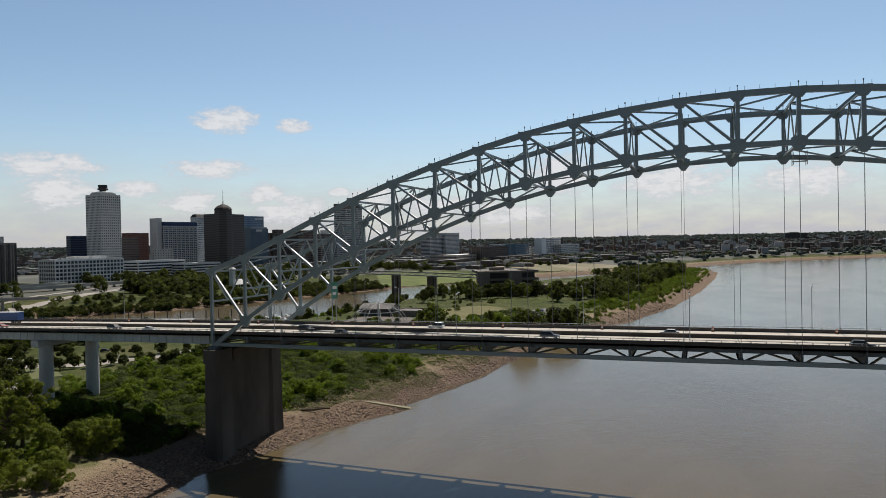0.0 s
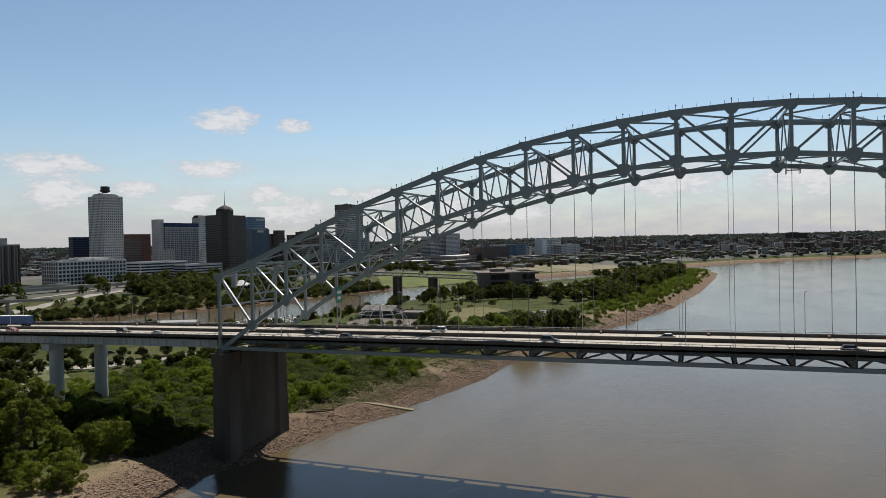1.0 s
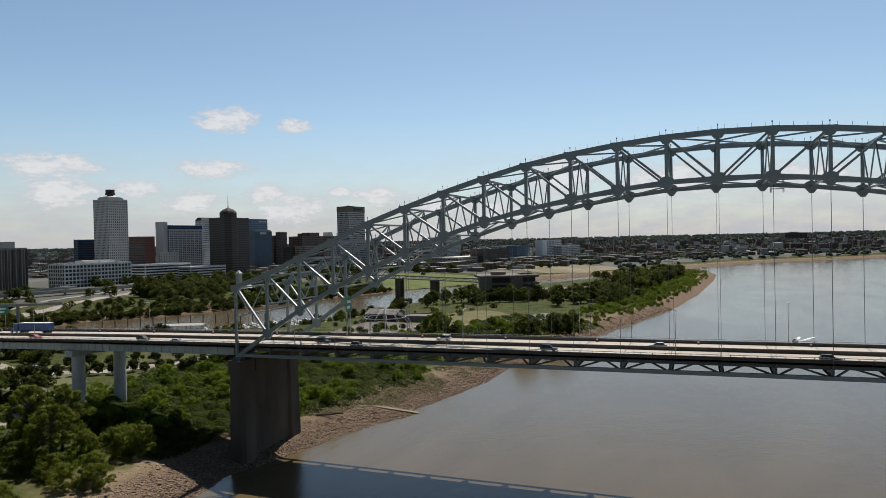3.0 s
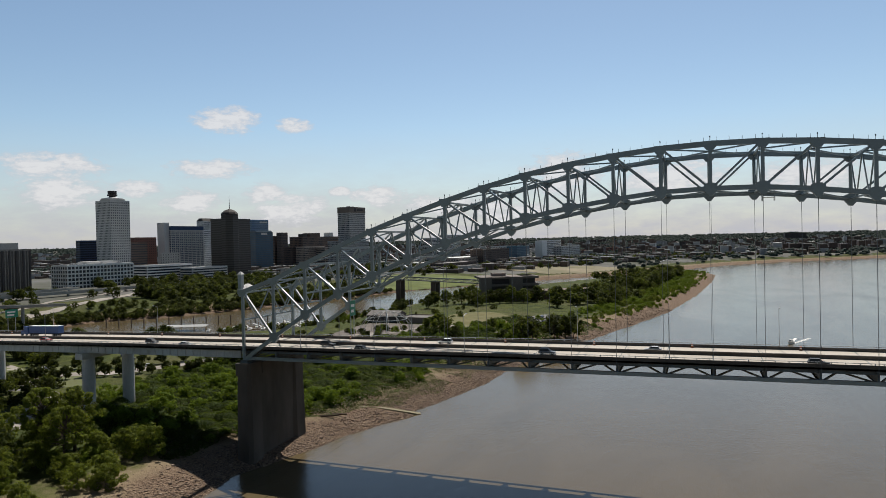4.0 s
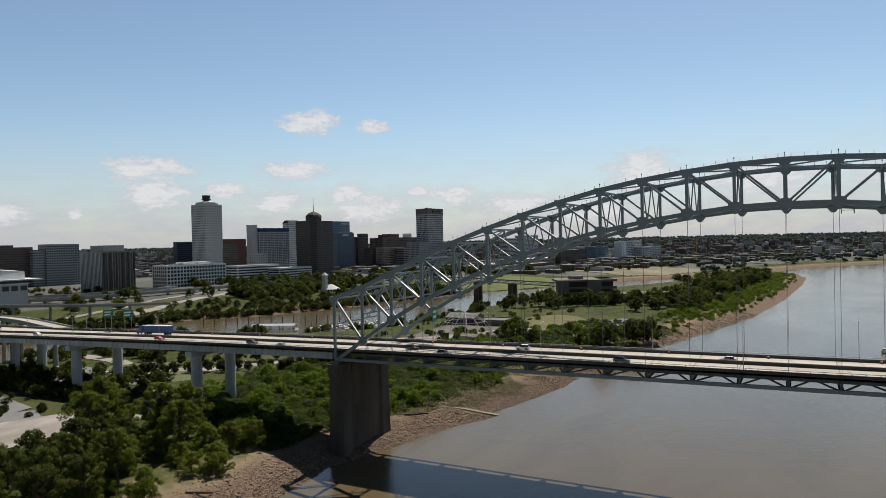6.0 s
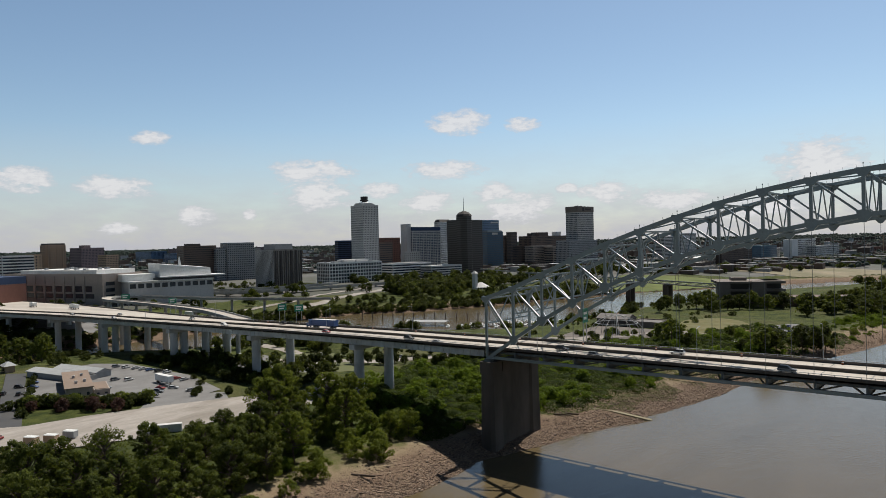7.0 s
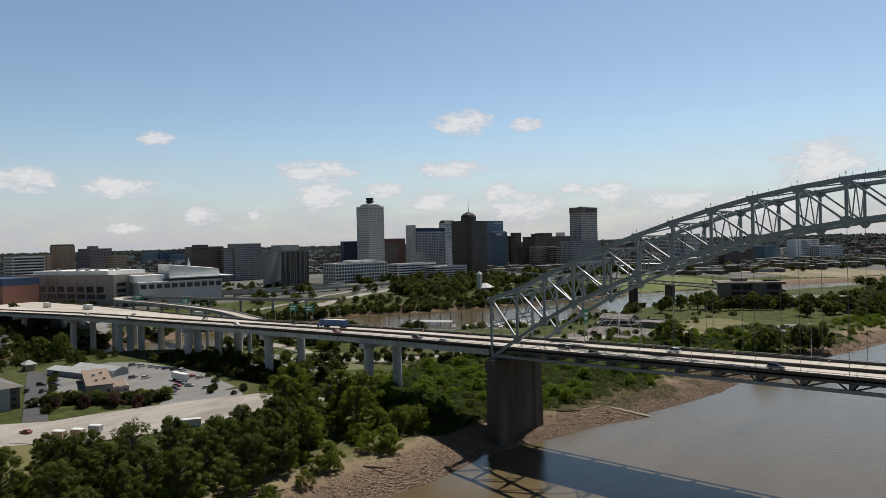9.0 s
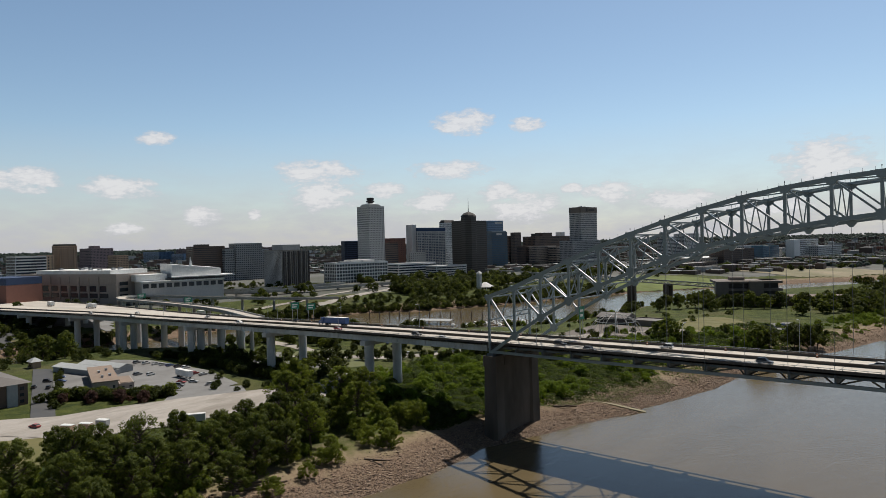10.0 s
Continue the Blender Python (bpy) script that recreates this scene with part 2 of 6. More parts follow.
def ground_material():
    m = bpy.data.materials.new("ground_cover")
    m.use_nodes = True
    n = Nodes(m.node_tree)
    geo = n.add("ShaderNodeNewGeometry")
    pos = geo.outputs["Position"]
    sep = n.add("ShaderNodeSeparateXYZ")
    n.link(pos, sep.inputs[0])
    big = n.noise(pos, 0.018, 5.0, 0.6)
    mid = n.noise(pos, 0.12, 5.0, 0.65)
    small = n.noise(pos, 1.4, 5.0, 0.7)
    stones = n.add("ShaderNodeTexVoronoi")
    n.link(pos, stones.inputs["Vector"])
    stones.inputs["Scale"].default_value = 3.2
    grass = n.mix(n.ramp(mid, [(0.35, 0.0), (0.65, 1.0)]), (0.026, 0.040, 0.008), (0.085, 0.098, 0.022))
    dry = n.mix(n.ramp(small, [(0.3, 0.0), (0.7, 1.0)]), (0.085, 0.082, 0.032), (0.13, 0.115, 0.052))
    grass = n.mix(n.ramp(big, [(0.52, 0.0), (0.66, 0.6)]), grass, dry)
    grass = n.mix(0.45, grass, n.ramp(small, [(0.25, 0.45), (0.75, 1.3)]), "MULTIPLY")
    rock = n.mix(stones.outputs["Color"], (0.085, 0.056, 0.038), (0.27, 0.19, 0.13))
    rock = n.mix(0.5, rock, n.ramp(small, [(0.25, 0.4), (0.7, 1.35)]), "MULTIPLY")
    silt = n.mix(mid, (0.30, 0.235, 0.15), (0.20, 0.155, 0.095))
    level = n.math("ADD", sep.outputs[2], n.math("MULTIPLY_ADD", mid, 4.0, -2.0))
    bank = n.mix(n.ramp(n.math("DIVIDE", level, 10.0), [(0.36, 0.0), (0.48, 1.0)]), rock, silt)
    col = n.mix(n.ramp(n.math("DIVIDE", level, 10.0), [(0.47, 0.0), (0.62, 1.0)]), bank, grass)
    bs = n.add("ShaderNodeBsdfPrincipled")
    n.put(bs.inputs["Base Color"], col)
    bs.inputs["Roughness"].default_value = 0.95
    bs.inputs["Specular IOR Level"].default_value = 0.2
    b = n.add("ShaderNodeBump")
    b.inputs["Strength"].default_value = 0.6
    b.inputs["Distance"].default_value = 0.5
    n.put(b.inputs["Height"], n.math("ADD", small, stones.outputs["Distance"]))
    n.link(b.outputs[0], bs.inputs["Normal"])
    out = n.add("ShaderNodeOutputMaterial")
    n.link(bs.outputs[0], out.inputs[0])
    return m


def water_material():
    m = bpy.data.materials.new("muddy_river_water")
    m.use_nodes = True
    n = Nodes(m.node_tree)
    pos = n.add("ShaderNodeNewGeometry").outputs["Position"]
    mp = n.add("ShaderNodeMapping")
    n.link(pos, mp.inputs[0])
    mp.inputs["Scale"].default_value = (1.0, 0.35, 1.0)
    mp.inputs["Rotation"].default_value = (0, 0, radians(12))
    v = mp.outputs[0]
    streak = n.noise(v, 0.02, 5.0, 0.6, 1.0)
    chop = n.noise(v, 1.6, 4.0, 0.6)
    swell = n.noise(v, 0.25, 4.0, 0.6, 0.6)
    col = n.mix(n.ramp(streak, [(0.35, 0.0), (0.65, 1.0)]), (0.122, 0.092, 0.050), (0.098, 0.074, 0.040))
    bs = n.add("ShaderNodeBsdfPrincipled")
    n.put(bs.inputs["Base Color"], col)
    n.put(bs.inputs["Roughness"], n.math("MULTIPLY_ADD", streak, 0.14, 0.08))
    bs.inputs["IOR"].default_value = 1.33
    b = n.add("ShaderNodeBump")
    b.inputs["Strength"].default_value = 0.24
    b.inputs["Distance"].default_value = 0.25
    n.put(b.inputs["Height"], n.math("MULTIPLY_ADD", swell, 2.0, chop))
    n.link(b.outputs[0], bs.inputs["Normal"])
    out = n.add("ShaderNodeOutputMaterial")
    n.link(bs.outputs[0], out.inputs[0])
    return m


GROUND = ground_material()
TOWN_GROUND = material("town_ground", (0.125, 0.12, 0.11), 0.95, 0.0, (0.045, 0.052, 0.028), 0.012, 12, 0.1, 0.9)
WATER = water_material()


# ---- mesh helpers ----
class Mesh:
    """Collects vertices and faces of one mesh."""

    def __init__(self):
        self.v, self.f = [], []

    def poly(self, *pts):
        i = len(self.v)
        self.v += [tuple(p) for p in pts]
        self.f.append(tuple(range(i, i + len(pts))))

    def hexa(self, c):
        i = len(self.v)
        self.v += [tuple(p) for p in c]
        self.f += [tuple(i + k for k in q) for q in ((3, 2, 1, 0), (4, 5, 6, 7), (0, 1, 5, 4), (1, 2, 6, 5), (2, 3, 7, 6), (3, 0, 4, 7))]

    def box(self, x0, x1, y0, y1, z0, z1):
        self.hexa([(x0, y0, z0), (x1, y0, z0), (x1, y1, z0), (x0, y1, z0), (x0, y0, z1), (x1, y0, z1), (x1, y1, z1), (x0, y1, z1)])

    def beam(self, p, q, w, h, up=(0, 0, 1)):
        """A bar from p to q, w wide across and h high along up."""
        p, q, up = Vector(p), Vector(q), Vector(up)
        d = (q - p).normalized()
        if abs(d.dot(up)) > 0.98:
            up = Vector((1, 0, 0))
        s = d.cross(up).normalized() * (w / 2)
        u = s.cross(d).normalized() * (h / 2)
        self.hexa([p - s - u, p + s - u, q + s - u, q - s - u, p - s + u, p + s + u, q + s + u, q - s + u])

    def tube(self, p, q, r0, r1=None, n=8, caps=True):
        p, q = Vector(p), Vector(q)
        r1 = r0 if r1 is None else r1
        d = (q - p).normalized()
        a = d.orthogonal().normalized()
        b = d.cross(a)
        i = len(self.v)
        for c, r in ((p, r0), (q, r1)):
            for k in range(n):
                t = 2 * math.pi * k / n
                self.v.append(tuple(c + (a * math.cos(t) + b * math.sin(t)) * r))
        for k in range(n):
            self.f.append((i + k, i + (k + 1) % n, i + n + (k + 1) % n, i + n + k))
        if caps:
            self.f += [tuple(i + k for k in reversed(range(n))), tuple(i + n + k for k in range(n))]

    def prism(self, outline, z0, z1):
        """An upright prism over a flat outline of (x, y), wound counter-clockwise."""
        i, n = len(self.v), len(outline)
        self.v += [(x, y, z0) for x, y in outline] + [(x, y, z1) for x, y in outline]
        self.f += [tuple(reversed(range(i, i + n))), tuple(range(i + n, i + 2 * n))]
        self.f += [(i + k, i + (k + 1) % n, i + n + (k + 1) % n, i + n + k) for k in range(n)]

    def data(self, name, mat, smooth=False):
        me = bpy.data.meshes.new(name)
        me.from_pydata(self.v, [], self.f)
        me.materials.append(mat)
        if smooth:
            me.shade_smooth()
        me.update()
        return me


def part(name, mesh, mat, parent=None, label="", smooth=False, kind=""):
    """One mesh object under a thing or part (world coordinates, so parents stay at the origin unless moved)."""
    ob = new(name, mesh if isinstance(mesh, bpy.types.Mesh) else mesh.data(name, mat, smooth))
    if parent is not None:
        ob.parent = parent
    if label or kind:
        tagged(ob, label, kind=kind)
    return ob


def thing(name, label, category, group="", kind="", m=None):
    ob = new(name)
    ob.empty_display_size = 0.5
    if m is not None:
        ob.matrix_basis = m
    return tagged(ob, label, category, group, kind)


# ---- ground and water ----
SHORE_Y = [-900, -300, -150, -100, -70, -50, -26, -12, 2, 12, 35, 51, 66, 76, 101, 142, 172, 200, 293, 369, 462, 645, 893, 1072, 1120, 1150]
SHORE_X = [-180, -60, -15, -3, 3.6, 5.0, 5.5, 4.0, 6.5, 9.5, 15.5, 20, 26, 25, 32, 37.5, 39.5, 43, 66, 85, 106, 129, 149, 157, 140, 60]
EAST_Y = [-900, 0, 20, 36, 72, 121, 150, 215, 260, 300, 384, 450, 543, 700, 900, 1040, 1150]
EAST_X = [-360, -350, -335, -312, -302, -300, -285, -205, -172, -162, -156, -160, -140, -110, -20, 100, 60]
CITY_Y = [-900, 40, 75, 105, 140, 200, 300, 340, 420, 560, 640, 700, 783, 950, 1100, 1276, 1350, 1479, 1649, 1763, 1858, 2600, 3500, 5000]
CITY_X = [-430, -400, -388, -394, -402, -400, -390, -350, -318, -282, -260, -238, -188, -92, 20, 110, 139, 207, 340, 480, 582, 1250, 2200, 3800]


def smooth_step(a, b, x):
    t = np.clip((x - a) / (b - a), 0, 1)
    return t * t * (3 - 2 * t)


def land(x, y):
    """Height of the ground at x, y (arrays)."""
    x, y = np.asarray(x, float), np.asarray(y, float)
    wob = 1.6 * np.sin(y * 0.11 + 0.6 * np.sin(y * 0.031)) + 0.9 * np.sin(y * 0.29 + 1.0)
    west = np.interp(y, SHORE_Y, SHORE_X) + 0.4 * wob
    east = np.interp(y, EAST_Y, EAST_X) + wob
    city = np.interp(y, CITY_Y, CITY_X) - wob
    rise = [0, 3, 14, 32, 60, 85, 1000]
    high = [0, 0.9, 3.7, 5.7, 8.4, 9.8, 10.2]
    isle = np.minimum(np.interp(west - x, rise, high), np.interp(x - east, [0, 10, 40, 70], [0, 3, 8, 10.2]))
    bed = -np.minimum(5, 0.2 * np.minimum(np.abs(west - x), np.abs(x - east)))
    bluff = np.interp(city - x, [0, 25, 70, 140, 300, 6000], [0, 3.5, 9, 13, 17, 19])
    inside = (x < west) & (x > east) & (y < 1150)
    z = np.where(inside, isle, np.maximum(-5, -0.2 * np.abs(x - np.where(x > (west + east) / 2, west, east))))
    z = np.where((y >= 1150) & ~(x < city), -4.0, z)
    z = np.where(x < city, bluff, z)
    far = np.hypot(x, y)
    z = z + np.where(z > 0.5, smooth_step(2200, 4900, far) * 46, 0)
    lump = 0.35 * np.sin(x * 0.13 + 1.7 * np.sin(y * 0.07)) * np.sin(y * 0.17) + 0.2 * np.sin(x * 0.51) * np.sin(y * 0.43)
    flat = (x > -420) & (x < -72) & (y > -170) & (y < 60)
    return z + np.where((z > 0.3) & ~flat, lump * np.clip(z / 4, 0, 1), 0)


def land_z(x, y):
    return float(land(np.array([x]), np.array([y]))[0])


def axis(stops):
    out = []
    for a, b, s in stops:
        out += list(np.linspace(a, b, max(1, round((b - a) / s)), endpoint=False))
    return np.array(out + [stops[-1][1]])


def build_ground():
    gx = axis([(-4950, -1500, 150), (-1500, -520, 20), (-520, -160, 5), (-160, -40, 3), (-40, 60, 1.5), (60, 180, 6), (180, 700, 20), (700, 4950, 170)])
    gy = axis([(-900, -200, 25), (-200, -120, 5), (-120, 120, 2), (120, 520, 5), (520, 1500, 14), (1500, 2600, 40), (2600, 4950, 120)])
    X, Y = np.meshgrid(gx, gy)
    Z = land(X, Y)
    me = bpy.data.meshes.new("ground")
    nx, ny = len(gx), len(gy)
    verts = np.stack([X.ravel(), Y.ravel(), Z.ravel()], 1)
    i = (np.arange(ny - 1)[:, None] * nx + np.arange(nx - 1)[None, :]).ravel()
    faces = np.stack([i, i + 1, i + nx + 1, i + nx], 1)
    me.from_pydata(verts.tolist(), [], faces.tolist())
    me.materials.append(GROUND)
    me.materials.append(TOWN_GROUND)
    mid_x, mid_y2 = X.ravel()[i], Y.ravel()[i]
    me.polygons.foreach_set("material_index", ((np.interp(mid_y2, CITY_Y, CITY_X) - mid_x) > np.where(mid_y2 > 900, 70, 150)).astype(np.int32))
    me.shade_smooth()
    tagged(new("ground", me), "grassy river island and city bank with stony shores", "ground", kind="structure")
    w = Mesh()
    w.poly((-4950, -950, 0), (4950, -950, 0), (4950, 4950, 0), (-4950, 4950, 0))
    tagged(new("water", w.data("water", WATER)), "muddy brown river and harbour with faint ripples", "water", kind="structure")


build_ground()


# ---- the arch bridge ----
PANEL, WIDTH = 11.43, 27.5
TOP = [55.8, 59.4, 64.1, 68.8, 73.3, 77.1, 80.6, 83.7, 86.3, 88.2, 89.6, 90.5, 90.8]
LOW = [34.24, 41.84, 48.93, 55.09, 60.24, 64.95, 68.95, 72.36, 74.93, 76.97, 78.61, 79.75, 80.0]
GRADE = 0.0117
top_z = lambda i: TOP[min(i, 24 - i)] + GRADE * (i - 12) * PANEL
low_z = lambda i: LOW[min(i, 24 - i)] + GRADE * (i - 12) * PANEL
ROAD_X = [-900, -750, -550, -350, -267, -172, -83, -49, 0, 80, 160, 275, 330]
ROAD_Z = [15.5, 19.0, 24.0, 28.8, 30.4, 32.8, 34.8, 35.4, 36.1, 37.0, 37.6, 38.2, 38.0]
road_z = lambda x: float(np.interp(x, ROAD_X, ROAD_Z))
tie_z = lambda x: 33.4 + 0.0072 * x


def gusset(cx, cz, outline, thick):
    """A joint plate with the given outline, on both faces of a truss."""
    m = Mesh()
    n = len(outline)
    m.v = [(cx + x, -thick / 2, cz + z) for x, z in outline] + [(cx + x, thick / 2, cz + z) for x, z in outline]
    m.f = [tuple(range(n)), tuple(reversed(range(n, 2 * n)))] + [(k + n, (k + 1) % n + n, (k + 1) % n, k) for k in range(n)]
    return m


LOW_PLATE = [(-0.45, -1.75), (0.45, -1.75), (1.45, -0.5), (1.55, 0.95), (0.7, 1.35), (-0.7, 1.35), (-1.55, 0.95), (-1.45, -0.5)]
TOP_PLATE = [(-0.75, -1.55), (0.75, -1.55), (1.7, -0.35), (1.5, 0.62), (-1.5, 0.62), (-1.7, -0.35)]


def build_arch():
    bridge = thing("arch_bridge", "grey-blue painted steel through-arch truss bridge over the river", "bridge")

    def both(name, mesh, mat=STEEL, label=""):
        me = mesh.data(name, mat)
        for y in (0.0, WIDTH):
            ob = part(name, me, mat, bridge, label)
            ob.location.y = y

    for i in range(24):
        a, b = i * PANEL, (i + 1) * PANEL
        m = Mesh(); m.beam((a, 0, top_z(i)), (b, 0, top_z(i + 1)), 0.95, 1.3); both("top_chord", m)
        m = Mesh(); m.beam((a, 0, low_z(i)), (b, 0, low_z(i + 1)), 0.9, 1.15); both("bottom_chord", m)
        m = Mesh(); m.beam((a, 0, tie_z(a)), (b, 0, tie_z(b)), 0.8, 0.95); both("tie_chord", m)
        d = Mesh()
        if i < 12:
            d.beam((a + 0.7, 0, top_z(i) - 0.5), (b - 0.7, 0, low_z(i + 1) + 0.5), 0.6, 0.5)
        else:
            d.beam((a + 0.7, 0, low_z(i) + 0.5), (b - 0.7, 0, top_z(i + 1) - 0.5), 0.6, 0.5)
        both("diagonal", d)
        # added thin strips paint the sun's glint along the diagonals' upper faces
        if i < 12:
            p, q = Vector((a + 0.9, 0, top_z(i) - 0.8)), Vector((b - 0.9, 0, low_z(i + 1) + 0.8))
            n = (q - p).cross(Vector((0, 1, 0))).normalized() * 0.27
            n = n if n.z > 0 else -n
            m = Mesh(); m.beam(p + n, q + n, 0.66, 0.05); both("cover_plate", m, GLINT, "added bright metallic strip painting the sun glint on a diagonal")
    for i in range(25):
        x = i * PANEL
        zb = low_z(i) if 0 < i < 24 else tie_z(x)
        m = Mesh(); m.beam((x, 0, zb), (x, 0, top_z(i)), 0.72, 0.8); both("post", m)
        both("gusset_plate", gusset(x, top_z(i), TOP_PLATE, 1.02))
        if 0 < i < 24:
            both("gusset_plate", gusset(x, low_z(i), LOW_PLATE, 1.0))
            if 1 < i < 23:
                m = Mesh()
                for o in (-0.22, 0.22):
                    m.tube((x, o, tie_z(x)), (x, o, low_z(i) - 1), 0.036, n=5)
                both("hanger", m, CABLE)
        # cross frame between the two trusses
        t, l = top_z(i) - 0.3, zb + 0.2
        m = Mesh(); m.beam((x, 0.5, t), (x, WIDTH - 0.5, t), 0.42, 0.5); part("strut", m, STEEL, bridge)
        if low_z(i) > 50:
            m = Mesh(); m.beam((x, 0.5, l), (x, WIDTH - 0.5, l), 0.36, 0.4); part("strut", m, STEEL, bridge)
            ys = (0.5, WIDTH * 0.25, WIDTH * 0.5, WIDTH * 0.75, WIDTH - 0.5)
            zs = (t - 0.3, l, t - 0.3, l, t - 0.3)
            for k in range(4):
                m = Mesh(); m.beam((x, ys[k], zs[k]), (x, ys[k + 1], zs[k + 1]), 0.3, 0.3); part("sway_brace", m, STEEL, bridge)
        elif i in (2, 22, 1, 23, 0, 24):
            lo = max(t - 8.5, road_z(x) + 7)
            m = Mesh(); m.beam((x, 0.5, lo), (x, WIDTH - 0.5, lo), 0.36, 0.45); part("strut", m, STEEL, bridge)
            for k in range(4):
                ya, yb = WIDTH * k / 4, WIDTH * (k + 1) / 4
                m = Mesh(); m.beam((x, ya, t if k % 2 == 0 else lo), (x, yb, lo if k % 2 == 0 else t), 0.3, 0.3); part("sway_brace", m, STEEL, bridge)
    # K bracing in the planes of the chords
    for i in range(24):
        a, b = (i, i + 1) if i < 12 else (i + 1, i)
        for y in (0.4, WIDTH - 0.4):
            m = Mesh(); m.beam((a * PANEL, y, top_z(a) - 0.2), (b * PANEL, WIDTH / 2, top_z(b) - 0.3), 0.36, 0.36); part("lateral_brace", m, STEEL, bridge)
            if low_z(a) > 50:
                m = Mesh(); m.beam((a * PANEL, y, low_z(a)), (b * PANEL, WIDTH / 2, low_z(b) + 0.2), 0.32, 0.32); part("lateral_brace", m, STEEL, bridge)
    # floor system
    for i in range(25):
        x = i * PANEL
        m = Mesh()
        m.box(x - 0.25, x + 0.25, 0.4, WIDTH - 0.4, tie_z(x), road_z(x) - 0.5)
        m.box(x - 0.6, x + 0.6, 0.4, WIDTH - 0.4, tie_z(x) - 0.1, tie_z(x) + 0.05)
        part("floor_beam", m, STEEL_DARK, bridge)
    for i in range(24):
        a, b = i * PANEL, (i + 1) * PANEL
        for s in (0, 1):
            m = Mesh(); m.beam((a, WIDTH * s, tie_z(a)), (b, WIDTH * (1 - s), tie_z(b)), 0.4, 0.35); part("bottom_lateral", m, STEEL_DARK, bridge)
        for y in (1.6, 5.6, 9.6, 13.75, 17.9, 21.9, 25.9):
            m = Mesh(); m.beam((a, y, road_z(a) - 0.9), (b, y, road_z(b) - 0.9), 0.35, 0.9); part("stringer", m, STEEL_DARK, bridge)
    # small posts along the top chords, obstruction lights at the nodes
    for i in range(24):
        for k in range(4):
            f = (k + 0.5) / 4
            x, z = (i + f) * PANEL, top_z(i) * (1 - f) + top_z(i + 1) * f
            m = Mesh(); m.tube((x, 0, z + 0.6), (x, 0, z + 1.6), 0.045, n=5); both("rail_post", m, CABLE)
    for i in range(1, 24):
        m = Mesh(); x, z = i * PANEL, top_z(i)
        m.tube((x, 0, z + 0.5), (x, 0, z + 1.5), 0.06, n=6); m.tube((x, 0, z + 1.5), (x, 0, z + 1.85), 0.15, 0.12, n=8)
        both("arch_lamp", m, STEEL_DARK)
    return bridge


build_arch()


def strip(m, xs, y0, y1, z0, z1):
    """A slab along x: near and far edge y0(x), y1(x), bottom and top z0(x), z1(x)."""
    ring = [[(x, y0(x), z0(x)), (x, y1(x), z0(x)), (x, y1(x), z1(x)), (x, y0(x), z1(x))] for x in xs]
    i = len(m.v)
    for r in ring:
        m.v += r
    for k in range(len(ring) - 1):
        a, b = i + 4 * k, i + 4 * k + 4
        m.f += [(a + j, b + j, b + (j + 1) % 4, a + (j + 1) % 4) for j in range(4)]
    m.f += [(i, i + 1, i + 2, i + 3), tuple(reversed(range(i + 4 * len(ring) - 4, i + 4 * len(ring))))]


near_y = lambda x: float(np.interp(x, [-900, -600, -400, -250, 400], [-40, -14, -2, 1.0, 1.0]))
far_y = lambda x: float(np.interp(x, [-900, -500, -330, -180, 400], [90, 62, 40, 26.5, 26.5]))
mid_y = lambda x: (near_y(x) + 26.5 - 0) / 2 if x > -400 else near_y(x) + 14.5


def build_deck():
    xs = [330 - 10 * k for k in range(112)]
    xs = [x for x in xs if x >= -780]
    road = thing("deck", "six-lane concrete bridge deck with parapets and a median barrier", "road deck", kind="structure")
    m = Mesh(); strip(m, xs, near_y, far_y, lambda x: road_z(x) - 0.45, road_z); part("slab", m, DECK, road)
    for name, f in (("parapet", lambda x: near_y(x) - 0.0), ("parapet", lambda x: far_y(x) - 0.4)):
        m = Mesh(); strip(m, xs, f, lambda x, f=f: f(x) + 0.4, lambda x: road_z(x) - 0.6, lambda x: road_z(x) + 0.85); part(name, m, PARAPET, road)
    m = Mesh(); strip(m, xs, lambda x: mid_y(x) - 0.35, lambda x: mid_y(x) + 0.35, lambda x: road_z(x) - 0.1, lambda x: road_z(x) + 0.95); part("median_barrier", m, PIER_CONC, road)
    line = Mesh(); line.box(-1.5, 1.5, -0.07, 0.07, 0.0, 0.012)
    me = line.data("lane_line", LINE)
    for k in range(60):
        x = 200 - 9.2 * k
        for y in (5.2, 8.8, 18.7, 22.3):
            o = part("lane_line", me, LINE, road)
            o.location = (x, y, road_z(x) + 0.004)
    for k in range(38):
        x = 274.3 - PANEL * k
        m = Mesh(); m.box(x - 0.12, x + 0.12, near_y(x) + 0.5, far_y(x) - 0.5, road_z(x) - 0.05, road_z(x) + 0.006); part("joint", m, STEEL_DARK, road)
    return road


build_deck()


